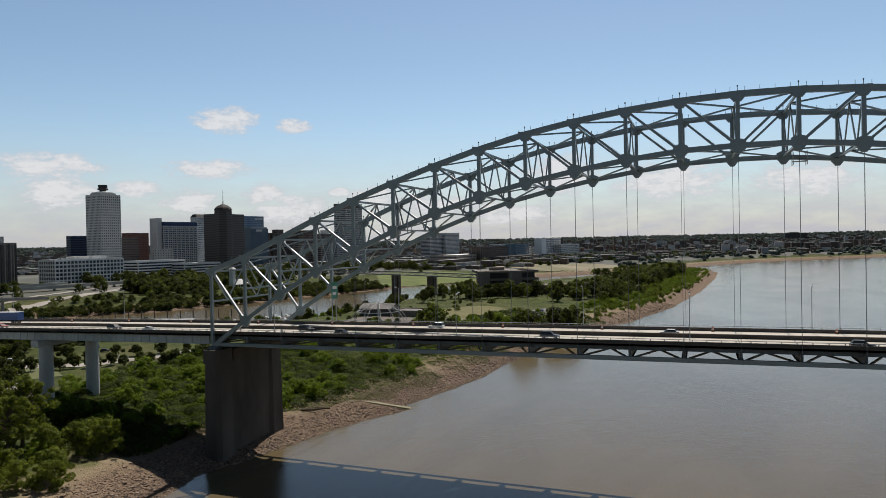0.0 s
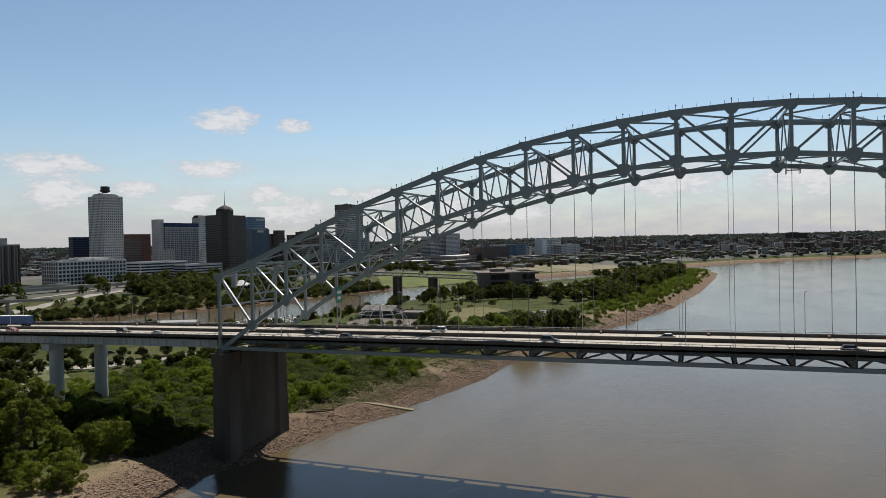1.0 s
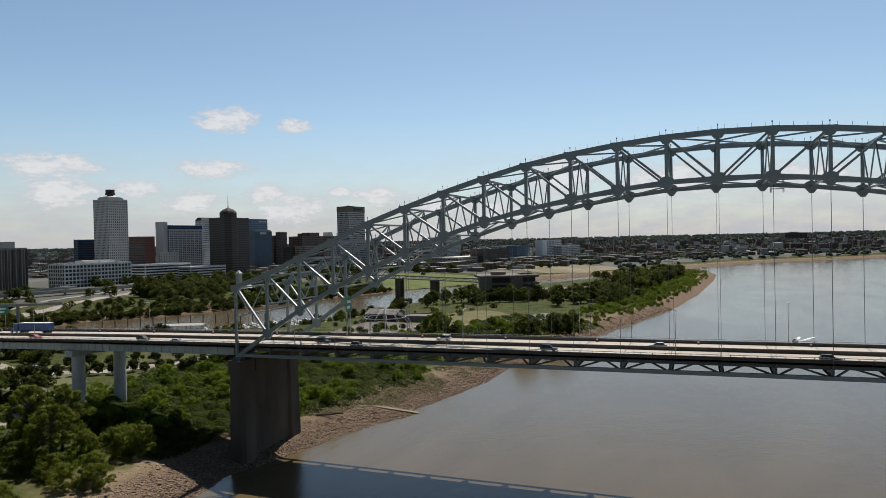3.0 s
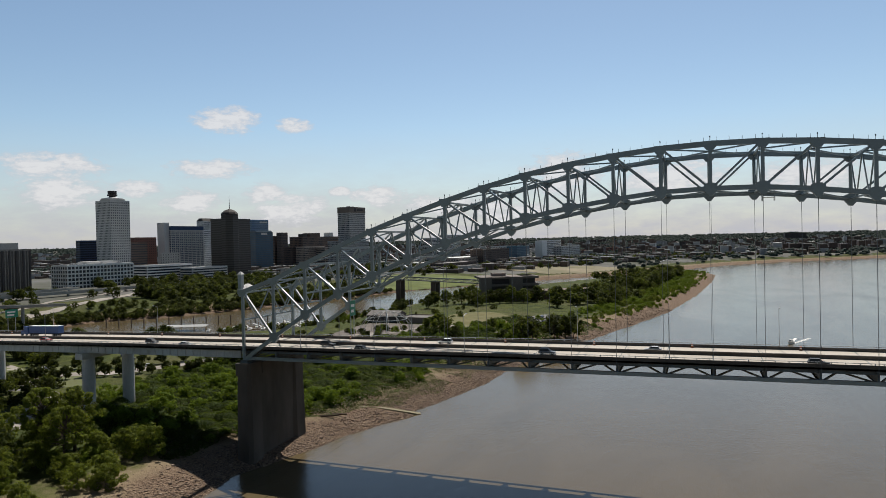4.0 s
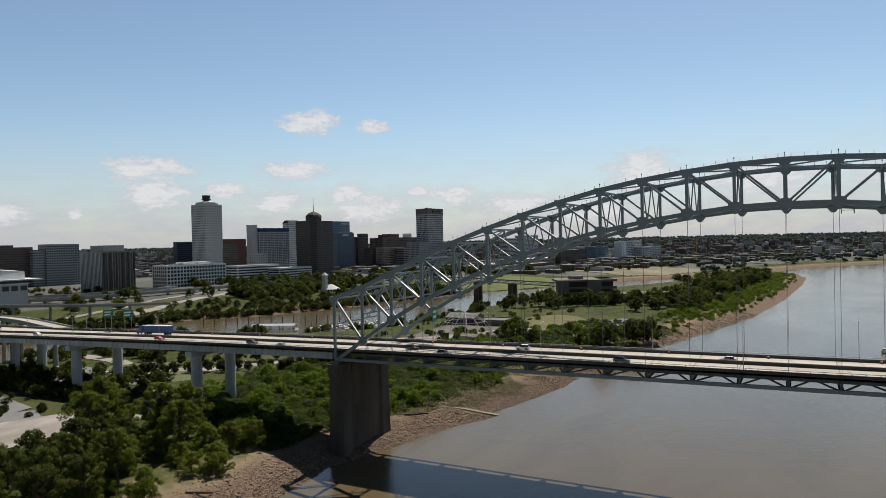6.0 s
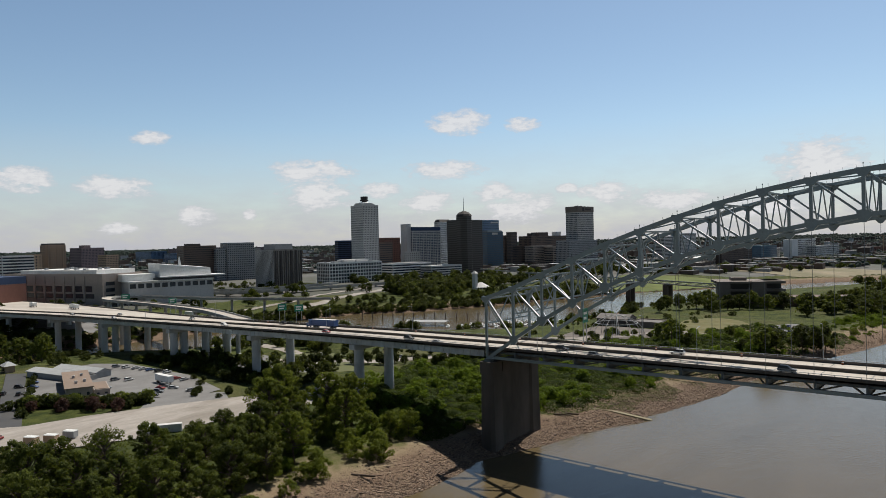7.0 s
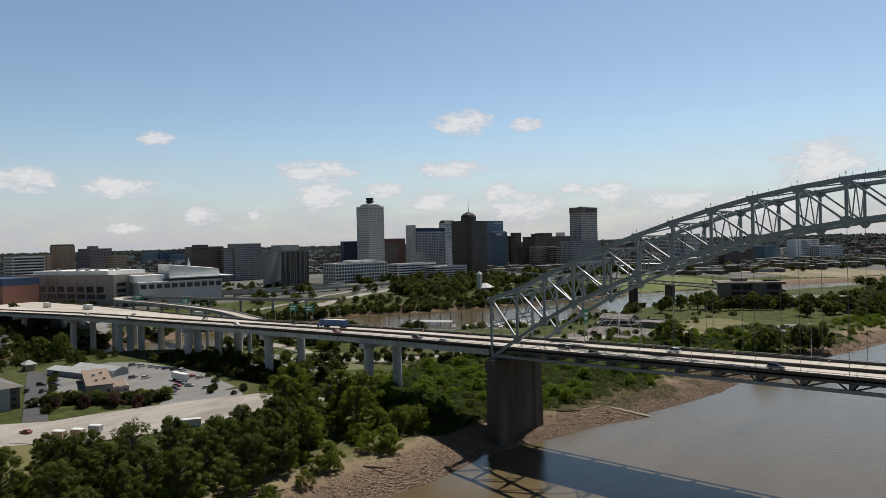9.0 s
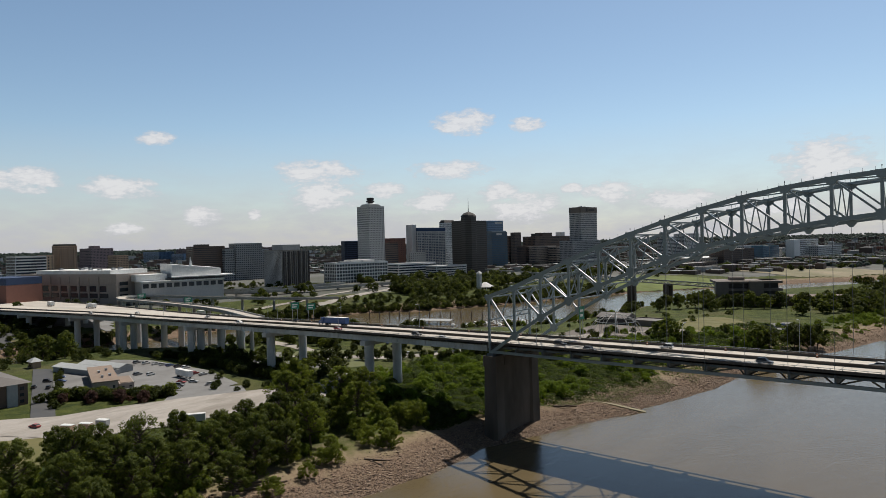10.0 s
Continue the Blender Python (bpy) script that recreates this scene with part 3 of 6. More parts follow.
def build_main_pier(x, y0, y1, base):
    pier = thing("bridge_pier", "massive stained concrete river pier with a recessed web wall", "pier")
    top = tie_z(x) - 1.4

    def plan(a, b, w, cut):
        """An oblong with cut corners, counter-clockwise."""
        return [(x - w + cut, a), (x + w - cut, a), (x + w, a + cut), (x + w, b - cut), (x + w - cut, b), (x - w + cut, b), (x - w, b - cut), (x - w, a + cut)]

    for a, b in ((y0, y0 + 6.5), (y1 - 6.5, y1)):
        m = Mesh()
        m.v = [(px_, py_, base) for px_, py_ in plan(a - 0.4, b + 0.4, 3.2, 1.1)] + [(px_, py_, top - 4) for px_, py_ in plan(a, b, 2.6, 1.0)]
        m.f = [tuple(reversed(range(8))), tuple(range(8, 16))] + [(k, (k + 1) % 8, 8 + (k + 1) % 8, 8 + k) for k in range(8)]
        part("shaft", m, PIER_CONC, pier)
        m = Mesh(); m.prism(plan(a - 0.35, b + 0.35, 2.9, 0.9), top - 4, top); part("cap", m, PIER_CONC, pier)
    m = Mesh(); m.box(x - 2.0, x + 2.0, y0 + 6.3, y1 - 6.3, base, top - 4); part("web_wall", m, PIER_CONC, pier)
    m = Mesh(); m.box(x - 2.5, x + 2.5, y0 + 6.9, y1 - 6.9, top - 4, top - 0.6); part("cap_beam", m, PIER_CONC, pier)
    for y in (0.0, WIDTH):
        b = Mesh(); b.box(x - 1.3, x + 1.3, y - 1.2, y + 1.2, top, top + 0.9); part("bearing", b, STEEL_DARK, pier)
    return pier


build_main_pier(0.8, -2.2, 28.6, -3.0)
build_main_pier(24 * PANEL, -2.2, 29.4, -6.0)


def build_viaduct():
    via = thing("viaduct_girders", "pale painted plate girders of the approach viaduct", "girder", kind="structure")
    xs = [-3 - 8 * k for k in range(97)]
    for f in (lambda x: near_y(x) + 1.2, lambda x: near_y(x) + 7.5, lambda x: near_y(x) + 13.5, lambda x: far_y(x) - 7.5, lambda x: far_y(x) - 1.6):
        m = Mesh(); strip(m, xs, f, lambda x, f=f: f(x) + 0.45, lambda x: road_z(x) - 3.1, lambda x: road_z(x) - 0.45); part("girder", m, GIRDER, via)
    stiff = Mesh(); stiff.box(-0.12, 0.12, -0.16, 0.0, -3.0, -0.5)
    me = stiff.data("stiffener", GIRDER)
    for k in range(130):
        x = -6.0 - 3.2 * k
        o = part("stiffener", me, GIRDER, via)
        o.location = (x, near_y(x) + 1.2, road_z(x))
    bents = {-71: (4.4, 22.2), -146: (4.6, 25.2), -226: (4.3, 10.5, 24.0, 38.5), -308: (0.5, 7.5, 15.2, 29.0, 42.0), -392: (3.5, 17.5, 34.0, 50.0), -485: (0.5, 16.0, 31.0, 46.0, 60.0), -570: (-8, 8, 30, 50, 64), -655: (-14, 4, 26, 50, 70)}
    for x, ys in bents.items():
        bent = thing("viaduct_pier", "round concrete columns under a hammerhead cap", "pier", "viaduct piers")
        top = road_z(x) - 3.1
        m = Mesh(); m.box(x - 1.7, x + 1.7, min(near_y(x) - 0.6, ys[0] - 2.4), max(far_y(x) + 0.4, ys[-1] + 2.4), top - 2.2, top); part("cap", m, COLUMN, bent)
        for y in ys:
            m = Mesh(); m.tube((x, y, min(land_z(x, y), 0) - 2), (x, y, top - 2.2), 2.15, n=24); part("column", m, COLUMN, bent, smooth=False)


build_viaduct()


# ---- buildings ----
def paint(name, c, k=0.72, rough=0.8, scale=0.05):
    return material(name, c, rough, 0.0, tuple(v * k for v in c), scale, 14, 0.03, 0.6, stretch=(1, 1, 0.5))


W_PALE = paint("pale_precast", (0.616, 0.602, 0.588))
W_GREY = paint("grey_precast", (0.336, 0.343, 0.350))
W_DARK = paint("dark_brown_cladding", (0.065, 0.056, 0.052))
W_BROWN = paint("brown_brick", (0.146, 0.100, 0.078))
W_RED = paint("red_brick", (0.221, 0.101, 0.076))
W_TAN = paint("tan_brick", (0.403, 0.283, 0.192))
W_NAVY = paint("navy_cladding", (0.032, 0.058, 0.125))
W_WHITE = paint("white_stucco", (0.780, 0.780, 0.770))
W_BLACK = paint("black_glass_cladding", (0.036, 0.029, 0.028), rough=0.6)
W_BLUE = paint("blue_curtain_wall", (0.11, 0.20, 0.34), rough=0.4)
W_TEAL = paint("teal_curtain_wall", (0.050, 0.161, 0.221), rough=0.4)
W_PURPLE = paint("mauve_brick", (0.221, 0.161, 0.171))
W_HALL = paint("taupe_precast", (0.37, 0.315, 0.275))
W_STONE = paint("weathered_brown_concrete", (0.19, 0.155, 0.13))
ROOF = paint("gravel_roof", (0.33, 0.32, 0.30))
ROOF_PALE = paint("white_membrane_roof", (0.72, 0.72, 0.70))
ROOF_SHINGLE = paint("grey_brown_shingles", (0.15, 0.135, 0.125))
ROOF_TOWN = paint("tar_roof", (0.13, 0.125, 0.12))
ROOF_TAN = paint("tan_roof", (0.24, 0.175, 0.13))
ROOF_SHED = paint("grey_metal_roof", (0.38, 0.39, 0.39))


def window_grid(m, x0, x1, y0, y1, z0, z1, bay, floor, fw, fh, proud=0.12):
    """Window panes on the four sides of a block, a little proud of the wall."""
    nz = max(1, round((z1 - z0) / floor))
    for side in range(4):
        a, b = (x0, x1) if side % 2 == 0 else (y0, y1)
        n = max(1, round((b - a) / bay))
        cell = (b - a) / n
        for i in range(n):
            if fw >= 1.0 and i > 0:
                break
            u0 = a + cell * (i + (1 - fw) / 2) if fw < 1.0 else a + 0.8
            u1 = u0 + cell * fw if fw < 1.0 else b - 0.8
            for k in range(nz):
                if fh >= 1.0 and k > 0:
                    break
                ch = (z1 - z0) / nz
                w0 = z0 + ch * (k + (1 - fh) / 2) if fh < 1.0 else z0 + 0.6
                w1 = w0 + ch * fh if fh < 1.0 else z1 - 0.6
                if side == 0:
                    m.poly((u0, y0 - proud, w0), (u1, y0 - proud, w0), (u1, y0 - proud, w1), (u0, y0 - proud, w1))
                elif side == 2:
                    m.poly((u1, y1 + proud, w0), (u0, y1 + proud, w0), (u0, y1 + proud, w1), (u1, y1 + proud, w1))
                elif side == 1:
                    m.poly((x1 + proud, u0, w0), (x1 + proud, u1, w0), (x1 + proud, u1, w1), (x1 + proud, u0, w1))
                else:
                    m.poly((x0 - proud, u1, w0), (x0 - proud, u0, w0), (x0 - proud, u0, w1), (x0 - proud, u1, w1))


def block(house, x0, x1, y0, y1, z0, z1, wall, roof=None, grid=None, glass=None, parapet=0.9):
    """One block of a building with roof slab, parapet and windows. grid: bay, floor, pane share across and up."""
    m = Mesh(); m.box(x0, x1, y0, y1, z0, z1); part("wall", m, wall, house)
    m = Mesh(); m.box(x0 + 0.5, x1 - 0.5, y0 + 0.5, y1 - 0.5, z1, z1 + 0.25); part("roof", m, roof or ROOF, house)
    if parapet:
        m = Mesh()
        m.box(x0, x1, y0, y0 + 0.4, z1, z1 + parapet); m.box(x0, x1, y1 - 0.4, y1, z1, z1 + parapet)
        m.box(x0, x0 + 0.4, y0 + 0.4, y1 - 0.4, z1, z1 + parapet); m.box(x1 - 0.4, x1, y0 + 0.4, y1 - 0.4, z1, z1 + parapet)
        part("parapet", m, wall, house)
    if grid:
        m = Mesh(); window_grid(m, x0, x1, y0, y1, max(z0, 16) if z1 > 21 else z0 + 0.6, z1 - 0.8, *grid); part("window_panes", m, glass or GLASS, house, kind="stuff")


def roof_units(house, x0, x1, y0, y1, z, n, seed):
    rnd = random.Random(seed)
    for k in range(n):
        w, d, h = rnd.uniform(2, 5), rnd.uniform(2, 5), rnd.uniform(1.2, 3.2)
        x, y = rnd.uniform(x0 + 2, max(x0 + 2.1, x1 - w - 2)), rnd.uniform(y0 + 2, max(y0 + 2.1, y1 - d - 2))
        m = Mesh(); m.box(x, x + w, y, y + d, z, z + h); part("roof_unit", m, W_GREY, house)


def house(name, label, category="building", group=""):
    return thing(name, label, category, group)


def stand(name, label, category, x, y, turn):
    """A building whose river-side corner stands at x, y; it reaches back along -x and along +y of its own axes."""
    h = house(name, label, category)
    h.matrix_basis = pose(x, y, 0, 0, 0, turn)
    return h


W_GREYPALE = paint("banded_grey_precast", (0.50, 0.49, 0.48))
W_FIN = paint("dark_bronze_spandrel", (0.24, 0.22, 0.20))
W_DARKBRICK = paint("dark_brown_brick", (0.105, 0.075, 0.062))
W_TEALDARK = paint("dark_teal_curtain_wall", (0.055, 0.085, 0.11), rough=0.4)
GLASS_BROWN = material("bronze_window_glass", (0.026, 0.023, 0.022), 0.22, 0.0, (0.045, 0.04, 0.036), 0.05, 6, 0.0, 0.8, spec=0.5)
GLASS_BLUE = material("blue_window_glass", (0.06, 0.11, 0.17), 0.2, 0.0, (0.10, 0.17, 0.25), 0.05, 6, 0.0, 0.8, spec=0.6)
H = stand("office_tower", "tall pale concrete office tower with a round rooftop lounge", "tower", -692, 591, -9)
block(H, -36.4, 0.0, 0.0, 32.3, 8, 140.4, W_PALE, None, (3.1, 3.9, 0.42, 0.52))
m = Mesh(); m.box(-31.4, -5, 4, 28.3, 140.4, 143.8); part("crown", m, W_PALE, H)
m = Mesh(); m.tube((-18.2, 16.1, 143.8), (-18.2, 16.1, 145.0), 15.5, 15.5, n=28); m.tube((-18.2, 16.1, 145.0), (-18.2, 16.1, 146.6), 14, 7, n=28); part("lounge_roof", m, W_WHITE, H)
m = Mesh(); m.tube((-18.2, 16.1, 146.4), (-18.2, 16.1, 148.9), 4.6, n=20); m.tube((-18.2, 16.1, 148.9), (-18.2, 16.1, 151.4), 7.2, n=20); m.tube((-18.2, 16.1, 151.4), (-18.2, 16.1, 152.4), 5.0, n=20); m.tube((-18.2, 16.1, 152.4), (-18.2, 16.1, 156.6), 6.4, n=20); part("rooftop_drum", m, W_BLACK, H)
H = stand("office_tower", "square grey banded office tower with a dark attic storey", "tower", -543, 1056, -9)
block(H, -30.3, 0.0, 0.0, 54.9, 8, 131.6, W_GREYPALE, None, (3.4, 3.9, 0.78, 0.46))
m = Mesh(); m.box(-30.7, 0.4, -0.4, 55.3, 131.6, 143.6); part("attic_storey", m, W_STONE, H)
m = Mesh(); m.box(0.45, 0.7, 16.5, 23.0, 134.1, 141.1); m.box(0.45, 0.7, 26.3, 46.1, 135.6, 139.6); part("sign_bars", m, W_BLACK, H)
roof_units(H, -30, 0, 0, 55, 143.6, 6, 8)
H = stand("black_tower", "black glass office tower with an octagonal domed shaft and a spire", "tower", -608, 742, -9)
block(H, -30.0, 0.0, 0.0, 59.9, 8, 113.7, W_BLACK, None, (3.0, 3.9, 1.0, 0.5), GLASS_BROWN)
oct_pts = [(7.9 + 14.4 * math.cos(math.pi / 8 + k * math.pi / 4), 7.3 + 14.4 * math.sin(math.pi / 8 + k * math.pi / 4)) for k in range(8)]
m = Mesh(); m.prism(oct_pts, 8, 121); part("octagon_shaft", m, W_BLACK, H)
for z in np.arange(14, 118, 3.9):
    m = Mesh(); m.prism([(7.9 + (x - 7.9) * 1.012, 7.3 + (y - 7.3) * 1.012) for x, y in oct_pts], z, z + 1.7); part("window_band", m, GLASS_BROWN, H)
m = Mesh(); m.tube((7.9, 7.3, 121), (7.9, 7.3, 124), 14.0, 12.5, n=8); m.tube((7.9, 7.3, 124), (7.9, 7.3, 127.4), 12.5, 8.5, n=8); m.tube((7.9, 7.3, 127.4), (7.9, 7.3, 130), 8.5, 2.0, n=8); part("dome", m, W_DARK, H)
m = Mesh(); m.tube((7.9, 7.3, 129.5), (7.9, 7.3, 138), 0.9, 0.5, n=6); m.tube((7.9, 7.3, 138), (7.9, 7.3, 154), 0.5, 0.12, n=6); part("spire", m, W_PALE, H)
H = stand("hotel_tower", "balconied residential tower with pale lift shaft and navy top", "tower", -745, 770, -9)
block(H, -20.0, 0.0, 0.0, 71.3, 8, 98.1, W_PALE, None, (4.4, 3.2, 0.8, 0.62), W_NAVY)
m = Mesh(); m.box(-20.6, 0.9, -0.6, 71.9, 99.1, 106.1); part("top_storey", m, W_NAVY, H)
m = Mesh(); m.box(-22.0, -3, -11, -0.7, 8, 112.1); part("lift_shaft", m, W_PALE, H)
for k in range(8):
    y = 8.91 * (k + 0.5)
    m = Mesh()
    for f in range(23):
        m.box(0.15, 2.0, y - 2.7, y + 2.7, 96.1 - 3.2 * f, 97.1 - 3.2 * f)
    part("balcony_stack", m, W_PALE, H)
for k in range(9):
    m = Mesh(); m.box(0.15, 1.2, 8.91 * k - 0.7, 8.91 * k + 0.7, 14, 99.1); part("pilaster", m, W_PALE, H)
H = stand("annex", "small pale block beside the residential tower", "building", -725, 727, -9)
block(H, -5.2, 0.0, 0.0, 35.6, 8, 58.4, W_PALE, None, (5, 4, 0.3, 0.4))
H = stand("stepped_tower", "cream terracotta tower of the twenties with stepped top", "tower", -760, 870, -9)
block(H, -21.9, 0.0, 0.0, 36.2, 8, 100.0, W_WHITE, None, (2.6, 3.8, 0.5, 0.58))
block(H, -19.4, -2.5, 2.5, 33.7, 100.0, 117.0, W_WHITE, None, (2.6, 3.8, 0.5, 0.62))
m = Mesh(); m.hexa([(-19.9, 2, 117.0), (-2, 2, 117.0), (-2, 34.2, 117.0), (-19.9, 34.2, 117.0), (-15.9, 5, 123.0), (-6, 5, 123.0), (-6, 31.2, 123.0), (-15.9, 31.2, 123.0)]); part("hipped_roof", m, W_DARK, H)
block(H, -8, 4, -6, 42.2, 8, 72, W_WHITE, None, (2.6, 3.8, 0.5, 0.58))
H = stand("glass_tower", "tall blue glass curtain wall tower with a pale top sign band", "tower", -736, 991, -9)
block(H, -24.0, 0.0, 0.0, 46.8, 8, 121.1, W_BLUE, None, (3.0, 3.9, 0.92, 0.55), GLASS_BLUE)
m = Mesh(); m.box(0.3, 0.6, 21.1, 43.1, 115.1, 118.1); part("sign_bars", m, W_PALE, H)
H = stand("glass_tower", "dark teal glass tower with sloping shoulders", "tower", -707, 963, -9)
block(H, -24.0, 0.0, 0.0, 48.4, 8, 94.4, W_TEALDARK, None, (3.0, 3.9, 0.9, 0.6), GLASS_BLUE)
m = Mesh(); m.hexa([(-24.0, 0, 94.4), (0, 0, 94.4), (0, 48.4, 94.4), (-24.0, 48.4, 94.4), (-21.0, 3, 98.4), (-2, 3, 98.4), (-2, 45.4, 98.4), (-21.0, 45.4, 98.4)]); part("shoulder_roof", m, W_TEALDARK, H)
m = Mesh(); m.box(0.3, 0.6, 14.5, 31.4, 89.4, 93.4); part("sign_bars", m, W_PALE, H)
H = stand("brick_tower", "slim brown brick building pair", "tower", -763, 1107, -9)
block(H, -14.0, 0.0, 0.0, 27.0, 8, 87.5, W_BROWN, None, (3.0, 3.6, 0.5, 0.5))
block(H, 3.5, 17.5, 2.9, 24.1, 8, 94.9, W_DARKBRICK, None, (3.0, 3.6, 0.5, 0.5))
H = stand("navy_office", "dark navy glass office block", "office", -833, 658, -9)
block(H, -12.1, 0.0, 0.0, 41.2, 8, 82.2, W_NAVY, None, (3.2, 3.9, 0.9, 0.6))
H = stand("brick_office", "brown brick office block with banded windows", "office", -689, 620, -9)
block(H, -24.0, 0.0, 0.0, 33.2, 8, 76.6, W_BROWN, None, (3.2, 3.7, 1.0, 0.35))
H = stand("brick_office", "dark red brick office block", "office", -748, 697, -9)
block(H, -20.0, 0.0, 0.0, 36.5, 8, 85.3, W_RED, None, (4.2, 4.0, 0.35, 0.35))
H = stand("white_office", "long white grid-fronted office block with deep square windows", "office", -638, 470, -9)
block(H, -35.7, 0.0, 0.0, 95.3, 8, 47.3, W_WHITE, ROOF_PALE, (5.0, 4.9, 0.74, 0.66))
for k in range(20):
    m = Mesh(); m.box(0.05, 0.75, 5.02 * k - 0.45, 5.02 * k + 0.45, 10, 47.3); part("pier_strip", m, W_WHITE, H)
for k in range(8):
    m = Mesh(); m.box(-5.10 * k - 0.45, -5.10 * k + 0.45, -0.75, -0.05, 10, 47.3); part("pier_strip", m, W_WHITE, H)
roof_units(H, -36, 0, 0, 95, 47.3, 12, 4)
m = Mesh(); m.box(-26.8, -7.1, 30.5, 76.3, 47.3, 51.5); part("penthouse", m, W_PALE, H)
H = stand("parking_deck", "pale concrete parking deck with open bands", "car park", -630, 597, -9)
block(H, -40.0, 0.0, 0.0, 81.2, 8, 41.5, W_WHITE, ROOF, (4.0, 4.2, 1.0, 0.55))
H = stand("parking_deck", "low concrete parking deck beside the tower", "car park", -587, 643, -9)
block(H, -28.0, 0.0, 0.0, 68.5, 8, 36.1, W_PALE, ROOF_PALE, (4.0, 4.0, 1.0, 0.5))
H = stand("office_block", "square office block with dark glass bays between pale vertical fins", "office", -640, 373, -9)
block(H, -57.2, 0.0, 0.0, 42.9, 12, 69.4, W_FIN, None, (3.4, 4.0, 0.6, 1.0), GLASS_BROWN)
for k in range(6):
    m = Mesh(); m.box(0.15, 0.6, 7.9 * k + 1.2, 7.9 * k + 3.2, 14, 68.4); part("glass_shaft", m, W_BLACK, H)
for k in range(17):
    m = Mesh(); m.box(-57.2 + 3.4 * k, -57.2 + 3.4 * k + 1.0, -0.9, -0.1, 14, 69.4); part("fin", m, W_PALE, H)
block(H, -41.2, -6.9, 5.1, 32.2, 69.4, 77.4, W_GREY, None, None, parapet=0.4)
H = stand("office_block", "grey slab office with a grid of small windows", "office", -904, 466, -9)
block(H, -30.0, 0.0, 0.0, 49.9, 10, 82.0, W_GREY, None, (3.6, 3.9, 0.62, 0.5))
block(H, -36, -4, -18, -0.5, 10, 72.0, W_GREY, None, (3.2, 3.9, 0.6, 0.5))
block(H, -30, -6, 50.4, 65.9, 10, 71.0, W_GREY, None, (3.2, 3.9, 0.6, 0.5))
H = stand("office_block", "dark brown louvred office block", "office", -931, 400, -9)
block(H, -34.0, 0.0, 0.0, 56.3, 10, 78.1, W_BROWN, None, (3.0, 3.6, 1.0, 0.3))
block(H, -26, -6, 10.1, 30.9, 78.1, 81.5, W_DARK, None, None)
H = stand("convention_hall", "broad brown-grey exhibition hall with a white roof and a glazed arcade", "hall", -609, 128, 15)
block(H, -167.5, 0, 0, 60.0, 6, 47.9, W_HALL, ROOF_PALE, None)
m = Mesh(); m.box(-144.0, -14, 4, 54.0, 47.9, 52.9); part("roof_box", m, ROOF_PALE, H)
roof_units(H, -134, -20, 6, 52, 52.9, 10, 14)
for k in range(9):
    x = -159.5 + 16.61 * k
    m = Mesh(); m.box(x, x + 10.3, -0.3, -0.05, 28.9, 35.4); part("window_bay", m, GLASS, H)
    m = Mesh(); m.box(x, x + 13.3, -0.3, -0.05, 21.9, 26.9); part("arcade_glass", m, GLASS, H)
    m = Mesh(); m.box(x - 2.6, x - 0.8, -1.2, -0.05, 6, 45.9); part("pilaster", m, W_HALL, H)
m = Mesh(); m.box(-167.5, -0.5, -1.5, -0.05, 35.9, 37.3); part("string_course", m, W_HALL, H)
for f in range(3):
    m = Mesh(); m.box(0.05, 0.3, 4, 15, 35.9 - 7 * f, 39.9 - 7 * f); part("side_window", m, GLASS, H)
H = stand("concert_hall", "white concert hall with a sloping wedge roof and low window wings", "hall", -589, 147, -9)
block(H, -60, 0, 0, 93.5, 6, 38.4, W_GREYPALE, ROOF_PALE, None)
for k in range(11):
    m = Mesh(); m.box(0.06, 0.3, 8.50 * k + 1.2, 8.50 * k + 7.30, 31.9, 36.8); part("window_bay", m, GLASS, H)
m = Mesh(); m.box(-60, 1.4, -1, 94.5, 38.4, 39.5); part("eaves", m, ROOF_PALE, H)
m = Mesh(); m.box(-46, -8, -4, 29.9, 39.5, 46.9); part("wing_hall", m, ROOF_PALE, H)
m = Mesh(); m.box(-48, -4, 28.1, 95.5, 39.5, 42.4); part("clerestory", m, GLASS, H)
m = Mesh(); m.box(-50, 2, 33.7, 107.5, 42.4, 43.6); part("canopy", m, ROOF_PALE, H)
m = Mesh(); m.hexa([(-44, 34.6, 43.6), (-6, 34.6, 43.6), (-6, 93.5, 43.6), (-44, 93.5, 43.6), (-42, 33.7, 58.4), (-8, 35.5, 57.4), (-8, 93.5, 51.4), (-42, 93.5, 52.4)]); part("stage_house", m, ROOF_PALE, H)
m = Mesh(); m.hexa([(-20, 59.9, 52.4), (-17, 59.9, 52.4), (-17, 63.6, 52.4), (-20, 63.6, 52.4), (-18.8, 60.8, 65.4), (-18.2, 60.8, 65.4), (-18.2, 61.3, 65.4), (-18.8, 61.3, 65.4)]); part("sail_fin", m, ROOF_PALE, H)
H = stand("brick_hall", "red brick hall with a blue upper wall", "hall", -673, 40, 15)
block(H, -60, 0, 0, 40, 6, 40.0, W_RED, None, None, parapet=0.0)
m = Mesh(); m.box(-60, 0, 0, 40, 40.3, 48.0); part("upper_wall", m, W_NAVY, H)
H = stand("car_park_tower", "pale slab with dark open parking bands", "car park", -1168, 201, 10)
block(H, -30, 0, 0, 53.6, 10, 68.2, W_PALE, None, (6.0, 5.2, 1.0, 0.55))
block(H, -30, 0, 53.9, 67.0, 10, 69.2, W_TAN, None, (6.0, 5.2, 0.4, 0.5))
H = stand("apartment_tower", "tan brick apartment tower with balcony stacks", "tower", -1193, 282, 10)
block(H, -26, 0, 0, 32.6, 10, 85.4, W_TAN, W_DARK, (4.4, 3.2, 0.5, 0.6))
